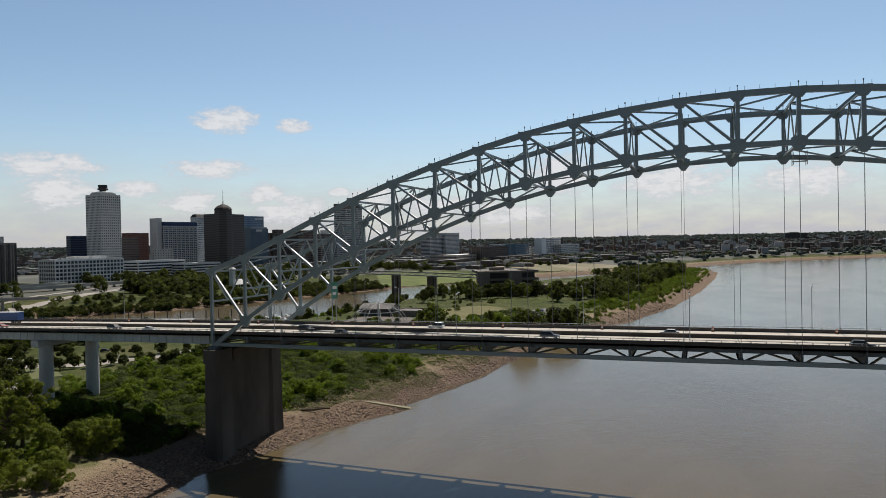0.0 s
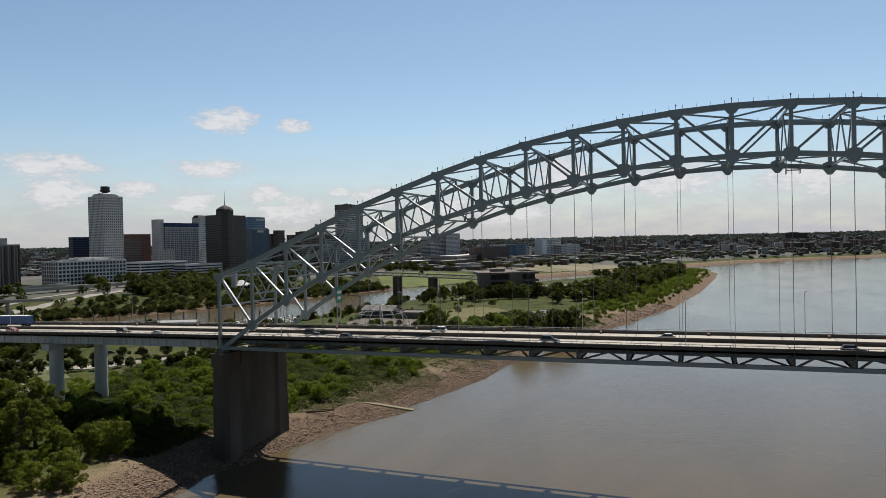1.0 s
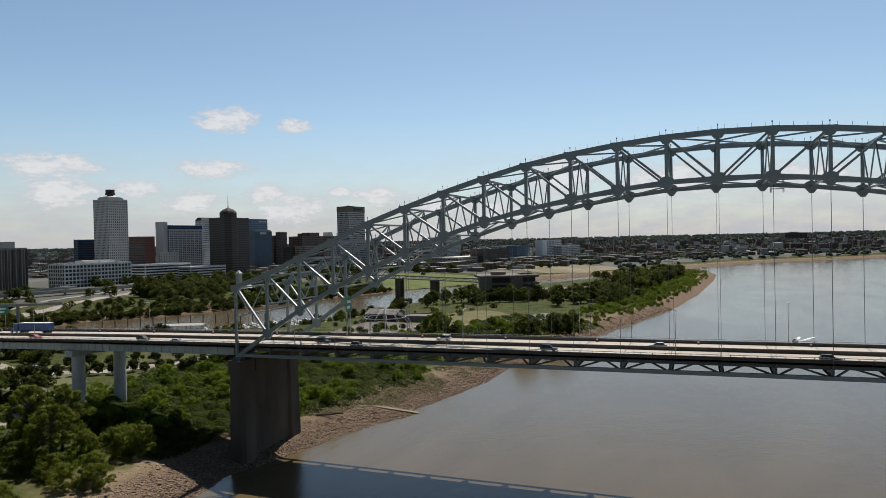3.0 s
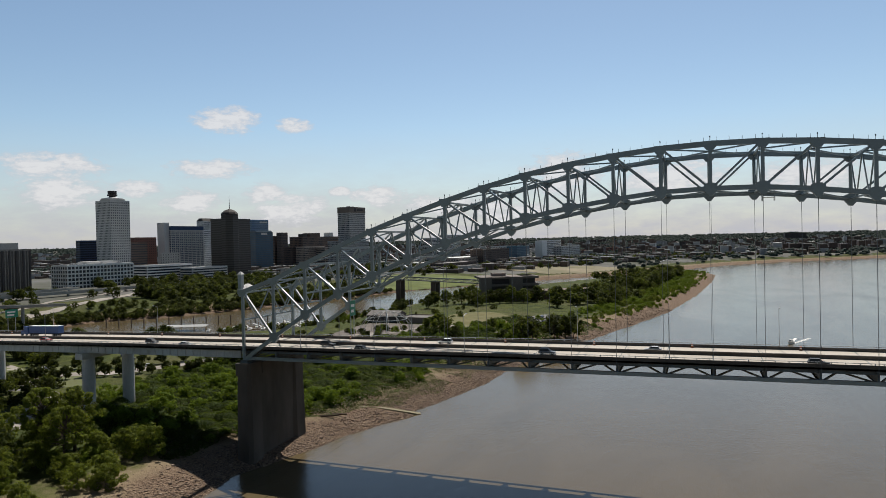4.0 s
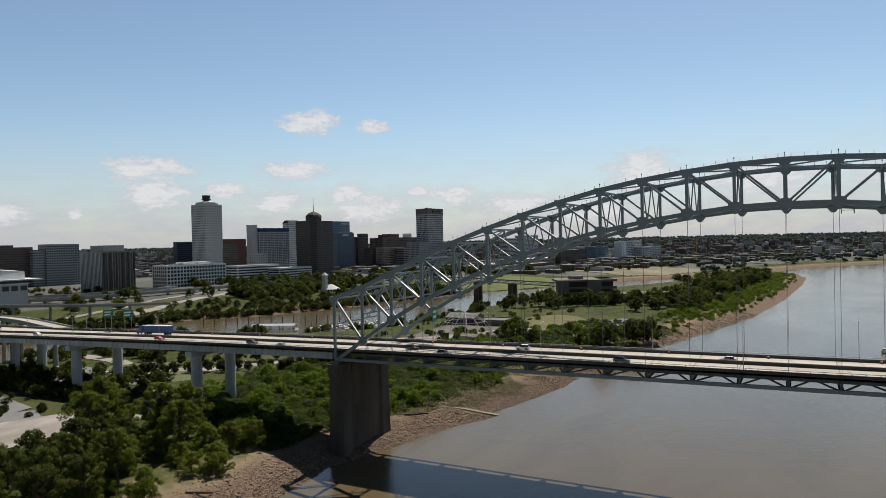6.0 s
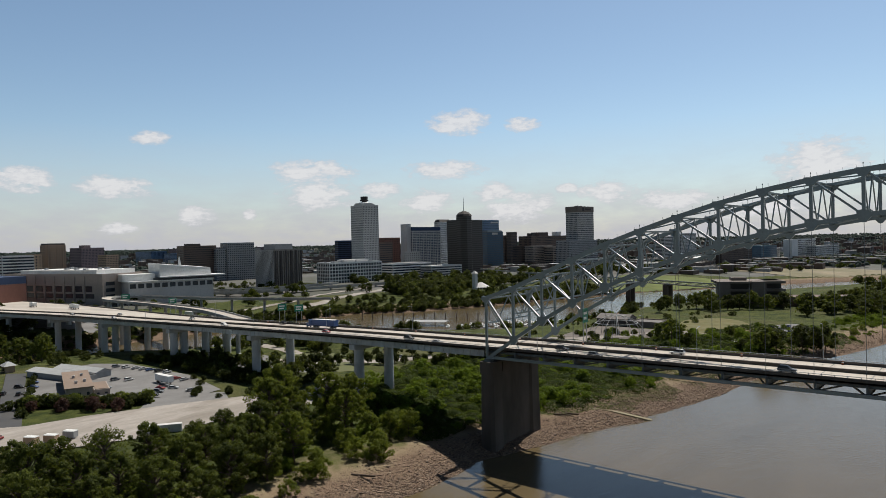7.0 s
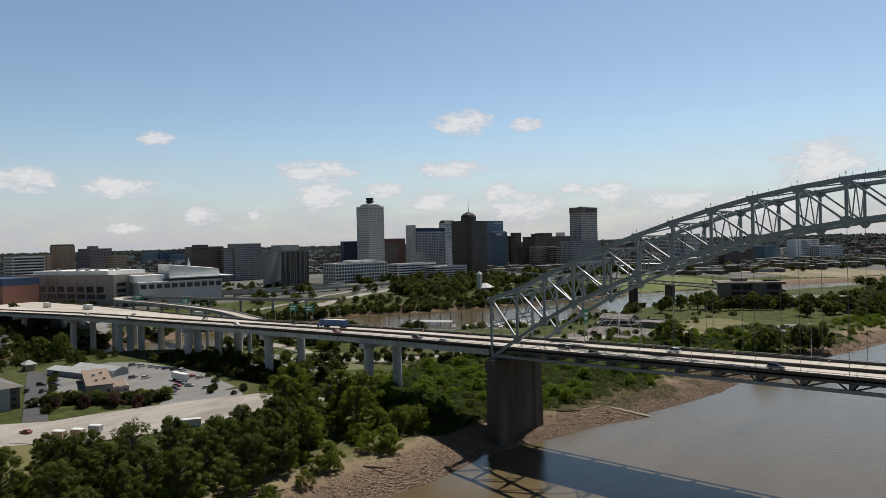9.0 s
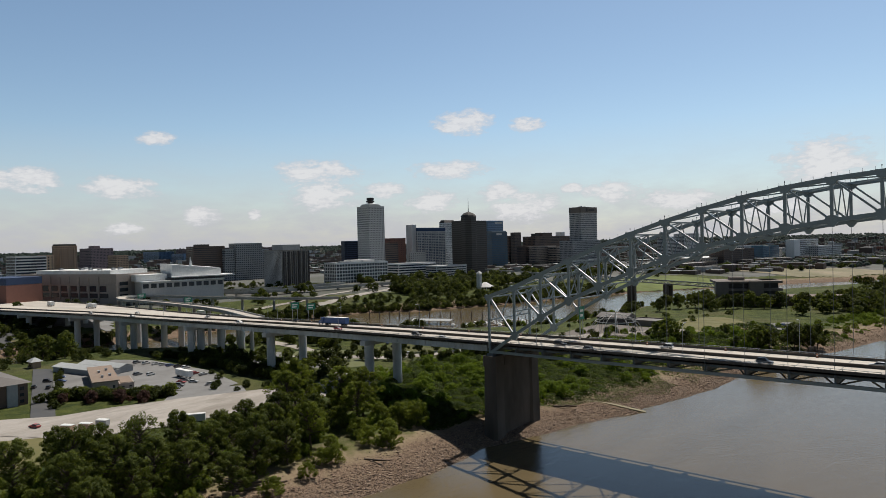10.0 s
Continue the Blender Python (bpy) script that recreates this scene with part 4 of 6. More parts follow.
m = Mesh(); m.box(-25, -1, 1, 31.6, 85.4, 89.4); part("top_storey", m, W_DARK, H)
for k in range(3):
    m = Mesh()
    for f in range(20):
        m.box(0.2, 1.8, 10.9 * k + 3.3, 10.9 * k + 8.1, 80.4 - 3.2 * f, 81.5 - 3.2 * f)
    part("balcony_stack", m, W_TAN, H)
H = stand("hospital_block", "mauve brick institution with rooftop plant", "building", -1695, 538, 10)
block(H, -50.0, 0.0, 0.0, 63.6, 12, 81.8, W_PURPLE, None, (4.0, 4.0, 0.5, 0.5))
block(H, -30, -5, 12.7, 28.6, 81.8, 88.3, W_PURPLE, None, None)
H = stand("institution_block", "low tan institution seen through haze", "building", -1360, 456, 10)
block(H, -30.0, 0.0, 0.0, 30.1, 12, 63.8, W_TAN, None, (4.0, 4.0, 0.5, 0.5))
for k, (x, y, w, z, mt) in enumerate(((-2374, 1001, 120, 66, W_BLUE), (-2240, 1060, 90, 74, W_PURPLE), (-2120, 980, 80, 58, W_BLUE), (-2190, 1160, 110, 76, W_PURPLE), (-2020, 1130, 100, 70, W_GREY), (-1950, 1240, 70, 74, W_PURPLE))):
    H = house("institution_block", "distant institution block seen through haze", "building", "distant blocks")
    block(H, x, x + w, y, y + 60, 12, z, mt, None, (5, 4.2, 0.6, 0.5))
H = stand("courthouse_block", "long dark brown block with a stepped skyline", "building", -722, 1158, -9)
block(H, -40.0, 0.0, 0.0, 157.2, 10, 84.8, W_BROWN, None, (4.0, 3.9, 0.55, 0.5))
block(H, -20, -4, 7.9, 20.4, 84.8, 91.3, W_DARK, None, None)
block(H, -28, -4, 31.4, 66.0, 84.8, 93.3, W_DARKBRICK, None, None)
block(H, -20, -4, 99.0, 114.8, 84.8, 94.3, W_PALE, None, None)
H = stand("brick_office", "dark office wing with rows of windows", "office", -681, 1054, -9)
block(H, -26.0, 0.0, 0.0, 37.4, 10, 62.1, W_DARKBRICK, None, (3.4, 3.8, 0.5, 0.5))
H = stand("brick_office", "pale-topped brown office range with rows of windows", "office", -654, 1060, -9)
block(H, -30.0, 0.0, 0.0, 64.8, 10, 62.3, W_HALL, ROOF_PALE, (3.4, 3.8, 0.7, 0.45))
H = stand("brick_office", "low tan office range with ribbon windows", "office", -623, 1091, -9)
block(H, -30.0, 0.0, 0.0, 54.8, 10, 60.0, W_HALL, None, (3.4, 3.8, 1.0, 0.45))
H = stand("grey_office", "grey office range behind the arch", "office", -544, 1021, -9)
block(H, -34.0, 0.0, 0.0, 95.1, 10, 72.4, W_GREY, None, (3.4, 3.8, 0.6, 0.45))
H = stand("apartment_block", "stepped pale apartment blocks", "building", -525, 1468, -9)
block(H, -30.0, 0.0, 0.0, 89.4, 10, 76.9, W_PALE, None, (3.6, 3.5, 1.0, 0.45))
block(H, -20.4, 9.6, 63.5, 141.1, 10, 84.1, W_PALE, None, (3.6, 3.5, 0.6, 0.45))
H = stand("warehouse", "long low brown concrete warehouse on the bank", "warehouse", -302, 969, -9)
block(H, -30.0, 0.0, 0.0, 128.7, 6, 27.0, W_DARKBRICK, None, (6, 5, 0.4, 0.35))
H = stand("warehouse", "low warehouse range with pale roofs", "warehouse", -311, 1072, -9)
block(H, -60.0, 0.0, 0.0, 182.2, 6, 34.0, W_HALL, ROOF_PALE, (6, 5, 0.6, 0.35))
H = stand("warehouse", "dark brick warehouse on the bank", "warehouse", -286, 1154, -9)
block(H, -30.0, 0.0, 0.0, 130.1, 6, 48.6, W_DARKBRICK, None, (4, 4.2, 0.35, 0.4))
H = stand("warehouse", "pale flat-roofed office with window rows", "office", -321, 1405, -9)
block(H, -26.0, 0.0, 0.0, 91.8, 8, 52.0, W_PALE, None, (4, 4.2, 0.55, 0.4))
H = stand("glass_office", "teal glass office block", "office", -268, 1358, -9)
block(H, -26.0, 0.0, 0.0, 76.8, 8, 51.8, W_TEAL, None, (3.0, 4.0, 0.9, 0.8), GLASS_BLUE)
block(H, -24, -2, 77.2, 98.8, 8, 45.8, W_PALE, None, (3.0, 4.0, 0.5, 0.8))
H = stand("white_hotel", "white apartment slab with a bold grid of dark bays", "building", -219, 1462, -9)
block(H, -20.0, 0.0, 0.0, 102.1, 8, 63.8, W_WHITE, ROOF_PALE, (5.0, 4.2, 0.6, 0.72))
m = Mesh(); m.box(-19, -0.5, -30, -0.3, 8, 64.3); part("blank_wing", m, W_WHITE, H)
H = stand("pale_block", "pale block with patterned front", "building", -192, 1508, -9)
block(H, -26.0, 0.0, 0.0, 140.2, 8, 47.9, W_PALE, None, (4.5, 4.5, 0.5, 0.45))
for x, y, w, z, mt in ((-99, 2136, 110, 34, W_NAVY), (-190, 2080, 70, 34, W_RED), (45, 2490, 50, 33, W_DARK), (60, 2480, 22, 44, W_DARK), (494, 3274, 90, 68, W_DARK), (-270, 1850, 80, 32, W_RED), (130, 2350, 180, 26, W_BROWN)):
    H = house("mill_building", "low dark industrial block far along the bank", "building", "distant mills")
    block(H, x, x + w, y, y + 40, 6, z, mt, None, (5, 4.5, 0.6, 0.5))


def build_far_city():
    """Low roofs of the far town: too many and too small to pick apart."""
    rnd = random.Random(11)
    walls = {k: Mesh() for k in ("pale", "brown", "grey", "dark", "roof", "white_roof")}
    for _ in range(6500):
        d = rnd.uniform(850, 3600)
        a = radians(rnd.uniform(-12, 82))
        x, y = 140 - d * math.sin(a), -190 + d * math.cos(a)
        if x > np.interp(y, CITY_Y, CITY_X) - (330 if y < 900 else 150) or (y < 80 and x > -1150) or (-960 < x < -520 and 60 < y < 860):
            continue
        z = land_z(x, y)
        w, l, h = rnd.uniform(8, 30), rnd.uniform(8, 36), rnd.choice((4, 5, 6, 8, 11, 15, 22) if d > 1900 else (4, 5, 5, 6, 8, 10))
        m = walls[rnd.choice(("pale", "brown", "grey", "brown", "dark", "brown", "dark"))]
        m.box(x, x + w, y, y + l, z - 2, z + h)
        walls["white_roof" if rnd.random() < 0.09 else "roof"].box(x - 0.3, x + w + 0.3, y - 0.3, y + l + 0.3, z + h, z + h + 0.4)
    mats = {"pale": W_GREYPALE, "dark": W_DARKBRICK, "brown": W_BROWN, "grey": W_GREY, "roof": ROOF_TOWN, "white_roof": ROOF_PALE}
    town = thing("far_town", "low roofs of the town spreading to the horizon", "town", kind="stuff")
    for k, m in walls.items():
        part("town_" + ("roofs" if "roof" in k else "walls"), m, mats[k], town, kind="stuff")


build_far_city()


# ---- plants ----
def leaves(m, centre, radius, n, size, rnd, squash=0.85):
    """Leaf sprays on a clump, facing outwards and up at random."""
    for _ in range(n):
        d = Vector((rnd.gauss(0, 1), rnd.gauss(0, 1), rnd.gauss(0, 1)))
        if d.length < 1e-3:
            continue
        d.normalize()
        p = Vector(centre) + Vector((d.x * radius, d.y * radius, d.z * radius * squash)) * rnd.uniform(0.7, 1.08)
        nrm = (d + Vector((rnd.uniform(-.8, .8), rnd.uniform(-.8, .8), rnd.uniform(-.2, 1.0)))).normalized()
        a = nrm.orthogonal().normalized()
        b = nrm.cross(a)
        t = rnd.uniform(0, 6.28)
        u = (a * math.cos(t) + b * math.sin(t)) * size * rnd.uniform(0.6, 1.3)
        v = (b * math.cos(t) - a * math.sin(t)) * size * rnd.uniform(0.5, 0.9)
        m.poly(p - u, p - v * 0.8 + u * 0.1, p + u, p + v)


def make_tree(height, spread, clumps, per, size, mat, seed, label, low=0.25, name="tree", trunk=0.022):
    rnd = random.Random(seed)
    t = thing(name, label, "tree" if name == "tree" else "bush", name + "s by the river")
    wood = Mesh()
    tops = []
    bend = Vector((rnd.uniform(-.06, .06), rnd.uniform(-.06, .06), 0)) * height
    fork = Vector((0, 0, height * low)) + bend * 0.4
    r = height * trunk
    wood.tube((0, 0, -0.6), fork, r * 1.25, r * 0.85, n=7)
    wood.tube(fork, bend + Vector((0, 0, height * 0.8)), r * 0.85, r * 0.2, n=6)
    crown = Mesh()
    for k in range(clumps):
        a = k * 2.4 + rnd.uniform(-.5, .5)
        f = (k + 0.6) / clumps
        zc = height * (low + (0.93 - low) * f ** 0.85)
        env = math.sin(math.pi * min(0.97, 0.22 + 0.74 * f)) ** 0.7
        rr = spread * env * rnd.uniform(0.25, 1.08)
        c = bend * f + Vector((math.cos(a) * rr, math.sin(a) * rr, zc))
        start = fork.lerp(bend + Vector((0, 0, height * 0.8)), f * 0.8)
        wood.tube(start, c, r * 0.4, r * 0.1, n=5, caps=False)
        leaves(crown, c, spread * rnd.uniform(0.5, 1.1) * 1.55 / clumps ** 0.5, round(per * rnd.uniform(0.7, 1.3)), size, rnd)
    part("trunk", wood, BARK, t)
    part("crown", crown, mat, t)
    t.location = (0, 0, -500)
    return t


def place(protos, x, y, s, rnd, z=None, used=set()):
    p = protos[rnd.randrange(len(protos))]
    z = land_z(x, y) if z is None else z
    mm = pose(x, y, z, 0, 0, rnd.uniform(0, 360)) @ Matrix.Diagonal((s, s, s * rnd.uniform(0.92, 1.1), 1))
    if p.name not in used:
        used.add(p.name)
        p.matrix_basis = mm
        return p
    c = p.copy()
    scene.collection.objects.link(c)
    c.matrix_basis = mm
    for o in p.children:
        k = o.copy()
        scene.collection.objects.link(k)
        k.parent = c
    return c


def joined(spots, protos, mat, every, grow, name, label, category, rnd, share=1.0):
    """Many plants too far off or too tangled to tell apart, as one mesh of leaf sprays."""
    per = []
    for p in protos:
        c = next(c for c in p.children if c.name.startswith("crown"))
        co = np.empty(len(c.data.vertices) * 3)
        c.data.vertices.foreach_get("co", co)
        quad = co.reshape(-1, 4, 3)[::every]
        mid = quad.mean(1, keepdims=True)
        per.append((mid + (quad - mid) * grow).reshape(-1, 3))
    base = land([s[0] for s in spots], [s[1] for s in spots])
    verts = []
    for (x, y, s), z in zip(spots, base):
        co = per[rnd.randrange(len(per))]
        if rnd.random() > share:
            continue
        a = rnd.uniform(0, 6.28)
        r = np.array([[math.cos(a), -math.sin(a), 0], [math.sin(a), math.cos(a), 0], [0, 0, rnd.uniform(0.85, 1.15)]]) * s
        verts.append(co @ r.T + np.array([x + rnd.uniform(-3, 3), y + rnd.uniform(-3, 3), z - 0.6]))
    v = np.concatenate(verts)
    me = bpy.data.meshes.new(name)
    n = len(v)
    me.vertices.add(n)
    me.vertices.foreach_set("co", v.ravel())
    me.loops.add(n)
    me.loops.foreach_set("vertex_index", np.arange(n, dtype=np.int32))
    me.polygons.add(n // 4)
    me.polygons.foreach_set("loop_start", np.arange(0, n, 4, dtype=np.int32))
    me.update(calc_edges=True)
    me.materials.append(mat)
    tagged(new(name, me), label, category, kind="stuff")


TALL = [make_tree(17, 6.6, 64, 150, 0.25, LEAF, 21 + k, "tall leafy cottonwood on the river bank", 0.28) for k in range(3)]
DARKT = [make_tree(14 + k, 6.4, 58, 150, 0.26, LEAF_MID, 31 + k, "dense green bank tree with an uneven crown", 0.15) for k in range(4)]
AIRY = [make_tree(17, 5.6, 34, 70, 0.26, LEAF_MID, 41, "thin open-crowned tree on the bank", 0.3)]
BUSH = [make_tree(7, 4.4, 34, 130, 0.22, LEAF, 51 + k, "round willow bush on the stony bank", 0.08, "bush", 0.012) for k in range(3)]
BUSHD = [make_tree(4, 2.8, 14, 90, 0.30, LEAF_DARK, 61 + k, "dark clipped shrub beside the lot", 0.05, "bush", 0.012) for k in range(2)]
PLUM = [make_tree(5, 3.4, 18, 90, 0.30, LEAF_PLUM, 66, "plum-leaved ornamental shrub beside the lot", 0.12, "bush", 0.012)]
VINE = [make_tree(5.5, 4.2, 26, 120, 0.24, LEAF_VINE, 56 + k, "vine-covered shrub in the thicket on the bank", 0.06, "bush", 0.012) for k in range(4)]
MID = [make_tree(13, 6.6, 22, 45, 0.75, LEAF_MID, 71 + k, "broad park tree in full leaf", 0.2) for k in range(3)] + [make_tree(13, 6.8, 22, 45, 0.75, LEAF_DARK, 81 + k, "dark park tree in full leaf", 0.2) for k in range(3)]
SMALL = [make_tree(5, 3.0, 9, 60, 0.5, LEAF_DARK, 91 + k, "small dark roadside tree with a clean trunk", 0.35) for k in range(2)]


def build_plants():
    rnd = random.Random(5)
    # the bank between the dusty road and the river
    for x, y, s, kind in ((-45, -24, 1.0, TALL), (-52, -30, 0.95, TALL), (-38, -34, 0.85, TALL), (-62, -44, 1.05, TALL), (-55, -52, 0.95, TALL), (-68, -36, 0.9, DARKT),
                          (-45, -120, 0.95, DARKT), (-52, -128, 1.0, DARKT), (-50, -110, 1.0, AIRY), (-28, -107, 0.85, DARKT), (-19, -98, 0.8, DARKT), (-24, -87, 0.9, DARKT), (-36, -96, 0.9, DARKT),
                          (-33, -80, 0.85, DARKT), (-26, -74, 0.75, DARKT), (-40, -70, 0.85, DARKT), (-46, -82, 0.8, DARKT), (-32, -60, 0.8, TALL), (-40, -52, 0.85, DARKT), (-47, -62, 0.9, DARKT), (-55, -70, 0.7, DARKT),
                          (-38, -112, 0.9, DARKT), (-30, -122, 0.9, DARKT), (-60, -118, 0.75, DARKT), (-40, -135, 0.95, DARKT), (-24, -134, 0.9, DARKT), (-56, -142, 0.9, DARKT), (-45, -155, 0.9, TALL)):
        place(kind, x, y, s * 1.2, rnd)
    for x, y, s in ((-23, -17, 1.35), (-27, -22, 1.2), (-30, -14, 1.1), (-15, -40, 1.0), (-19, -36, 1.15), (-21, -44, 0.9), (-17, -62, 0.85), (-20, -66, 0.8), (-24, -58, 0.9), (-14, -76, 0.7), (-12, -90, 0.8), (-10, -104, 0.8), (-30, -40, 1.0), (-34, -26, 1.2), (-42, -40, 1.1), (-58, -24, 1.2), (-70, -28, 1.1), (-66, -56, 0.9), (-62, -80, 0.7), (-56, -96, 0.8), (-18, -112, 0.9), (-14, -122, 0.9), (-22, -146, 1.0), (-64, -136, 0.9)):
        place(BUSH, x, y, s, rnd)
    # hedge and shrubs between the marina and the garden dome
    for k in range(28):
        y = rnd.uniform(250, 400)
        place(VINE if k % 3 else BUSHD, np.interp(y, EAST_Y, EAST_X) + rnd.uniform(8, 30), y, rnd.uniform(0.5, 0.9), rnd)
    for k in range(26):
        a = rnd.uniform(0, 6.28)
        place(BUSHD if k % 3 else VINE, -57 + rnd.uniform(4, 30) * math.cos(a), 218 + rnd.uniform(4, 28) * math.sin(a), rnd.uniform(0.5, 0.9), rnd)
    # undergrowth between the bank trees
    for x, y, s in ((-62, -88, .5), (-58, -78, .6), (-66, -104, .6), (-54, -96, .75), (-76, -116, .5), (-70, -126, .7)):
        place(DARKT, x, y, s * 1.2, rnd)
    for k in range(54):
        y = rnd.uniform(-155, -22)
        place(BUSH if k % 3 == 0 else VINE, np.interp(y, [-155, -80, -20], [-30, -22, -34]) - rnd.uniform(0, 34), y, rnd.uniform(0.6, 1.0), rnd)
    # shrubs of the thicket
    spots = []
    for k in range(230):
        y = rnd.uniform(-14, 130) if k < 150 else rnd.uniform(130, 330)
        low = np.interp(y, [-16, 20, 50, 76, 118, 172, 230, 330], [-76, -84, -96, -98, -82, -60, -34, 4])
        x = low + (np.interp(y, SHORE_Y, SHORE_X) - 24 - low) * rnd.random()
        spots.append((x, y, rnd.uniform(0.45, 1.15)))
    joined(spots, VINE, LEAF_VINE, 2, 1.35, "thicket_shrubs", "bright vine-covered shrubs crowding the bank behind the pier", "scrub", rnd)
    # shrubs round the lot, drive and lawn
    for x, y, s in ((-150, -84, 1.0), (-140, -76, 1.1), (-132, -70, 1.0), (-160, -92, 0.9)):
        place(PLUM, x, y, s, rnd)
    for k in range(17):
        f = k / 16
        place(BUSHD, -170 + 36 * f + rnd.uniform(-3, 3), -94 + 32 * f + rnd.uniform(-4, 4), rnd.uniform(0.8, 1.35), rnd)
    for k in range(26):
        f = k / 25
        place(BUSHD if k % 3 else BUSH, -168 + 34 * f + rnd.uniform(-3, 3), -90 + 34 * f + rnd.uniform(-3.5, 3.5), rnd.uniform(0.8, 1.25) * (1 if k % 3 else 0.7), rnd)
    for x, y in ((-130, -38), (-134, -34), (-140, -30), (-122, -26), (-118, -34), (-112, -22), (-150, -24), (-160, -16), (-166, -18), (-108, -18)):
        place(BUSHD, x, y, rnd.uniform(0.5, 0.9), rnd)
    for k in range(16):
        place(BUSHD, -152 - 100 * k / 15, -98 + 40 * k / 15 + rnd.uniform(-1, 1), rnd.uniform(0.5, 0.8), rnd)
    # under and behind the viaduct
    for x, y, s in ((-298, -40, 1.35), (-318, -46, 1.3), (-326, -40, 1.2)):
        place(MID, x, y, s * 0.9, rnd)
    for k in range(34):
        place(BUSHD, rnd.uniform(-260, -120), rnd.uniform(-8, 14) , rnd.uniform(0.5, 0.9), rnd)
    for x, y, s in ((-240, 80, 1.0), (-228, 86, 1.1), (-214, 84, 1.0), (-205, 92, 1.1), (-196, 78, 0.8), (-186, 84, 0.9), (-176, 72, 0.6), (-250, 95, 1.0), (-220, 105, 1.0), (-200, 110, 1.0), (-232, 116, 1.0), (-178, 100, 0.8)):
        place(MID, x, y, s, rnd)
    # rows beside the park road
    for k in range(22):
        f = k / 21
        x, y = -150 + 82 * f, 36 + 66 * f
        place(SMALL, x + rnd.uniform(-2, 2), y + rnd.uniform(-2, 2), rnd.uniform(0.9, 1.25), rnd)
        if k % 2:
            place(SMALL, x - 14, y + 22 + rnd.uniform(-2, 2), rnd.uniform(0.9, 1.2), rnd)
    # park trees on the island
    for x, y, s in ((-17, 212, 1.15), (-28, 222, 0.9), (-8, 214, 0.7), (29, 236, 1.15), (34, 243, 1.1), (45, 258, 1.25), (51, 265, 1.2), (54, 276, 1.1), (40, 284, 0.9), (18, 232, 0.5), (2, 261, 0.6),
                    (-73, 412, 1.2), (-66, 420, 1.2), (-58, 408, 1.2), (-48, 418, 1.1), (-40, 424, 1.1), (-30, 430, 1.2), (-20, 436, 1.1), (-84, 400, 1.1), (-94, 396, 1.1), (-10, 446, 1.1), (-50, 396, 0.8), (-90, 372, 0.8)):
        place(MID, x, y, s, rnd)
    for k in range(60):
        y = rnd.uniform(450, 960)
        w = np.interp(y, SHORE_Y, SHORE_X)
        x = w - 46 - abs(rnd.gauss(0, 30))
        place(MID, x, y, rnd.uniform(0.7, 1.15), rnd)
    for k in range(30):
        y = rnd.uniform(330, 640)
        w = np.interp(y, SHORE_Y, SHORE_X)
        place(BUSH, w - rnd.uniform(18, 48), y, rnd.uniform(0.5, 0.85), rnd)
    # city bank of the harbour, harbour shore of the island, woods along the island
    far = []
    for k in range(620):
        y = rnd.uniform(110, 660)
        far.append((np.interp(y, CITY_Y, CITY_X) - 4 - abs(rnd.gauss(0, 20)), y, rnd.uniform(0.28, 0.62)))
    for k in range(110):
        y = rnd.uniform(470, 940)
        far.append((np.interp(y, CITY_Y, CITY_X) - rnd.uniform(120, 330), y, rnd.uniform(0.8, 1.2)))
    for k in range(210):
        y = rnd.uniform(-60, 150)
        far.append((np.interp(y, CITY_Y, CITY_X) - 1 - 30 * rnd.random(), y, rnd.uniform(0.2, 0.42)))
    for k in range(70):
        y = rnd.uniform(-40, 150)
        far.append((np.interp(y, EAST_Y, EAST_X) + 2 + 12 * rnd.random(), y, rnd.uniform(0.16, 0.28)))
    for k in range(110):
        far.append((rnd.uniform(-790, -590), rnd.uniform(215, 430), rnd.uniform(0.3, 0.6)))
    for k in range(90):
        far.append((rnd.uniform(-520, -420), rnd.uniform(-140, 10), rnd.uniform(0.3, 0.6)))
    for k in range(420):
        y = rnd.uniform(900, 1750)
        far.append((np.interp(y, CITY_Y, CITY_X) - 130 - 420 * rnd.random(), y, rnd.uniform(0.45, 0.8)))
    for k in range(70):
        far.append((rnd.uniform(-640, -480), rnd.uniform(-60, 420), rnd.uniform(0.5, 0.9)))
    for k in range(60):
        y = rnd.uniform(60, 560)
        far.append((np.interp(y, EAST_Y, EAST_X) + rnd.uniform(12, 45), y, rnd.uniform(0.4, 0.7)))
    for k in range(150):
        y = rnd.uniform(380, 1000)
        far.append((np.interp(y, SHORE_Y, SHORE_X) - 44 - abs(rnd.gauss(0, 38)), y, rnd.uniform(0.6, 1.0)))
    scrub = []
    for k in range(760):
        y = rnd.uniform(170, 1080)
        scrub.append((np.interp(y, SHORE_Y, SHORE_X) - 12 - (30 + y * 0.02) * rnd.random() ** 0.8, y, rnd.uniform(0.35, 0.85) * (0.55 if y < 380 else 1.0)))
    joined(scrub, VINE, LEAF_VINE, 4, 1.9, "bank_scrub", "bright low scrub along the island bank", "scrub", rnd)
    for k in range(170):
        far.append((rnd.uniform(-240, -108), rnd.uniform(-10, 34), rnd.uniform(0.22, 0.5)))
    for k in range(46):
        far.append((rnd.uniform(-342, -270), rnd.uniform(-90, -14), rnd.uniform(0.25, 0.5)))
    for k in range(60):
        far.append((rnd.uniform(-290, -170), rnd.uniform(48, 130), rnd.uniform(0.35, 0.6)))
    for k in range(44):
        far.append((rnd.uniform(-130, -30), rnd.uniform(160, 440), rnd.uniform(0.18, 0.36)))
    for k in range(130):
        y = rnd.uniform(320, 660)
        far.append((np.interp(y, CITY_Y, CITY_X) - rnd.uniform(28, 92), y, rnd.uniform(0.35, 0.75)))
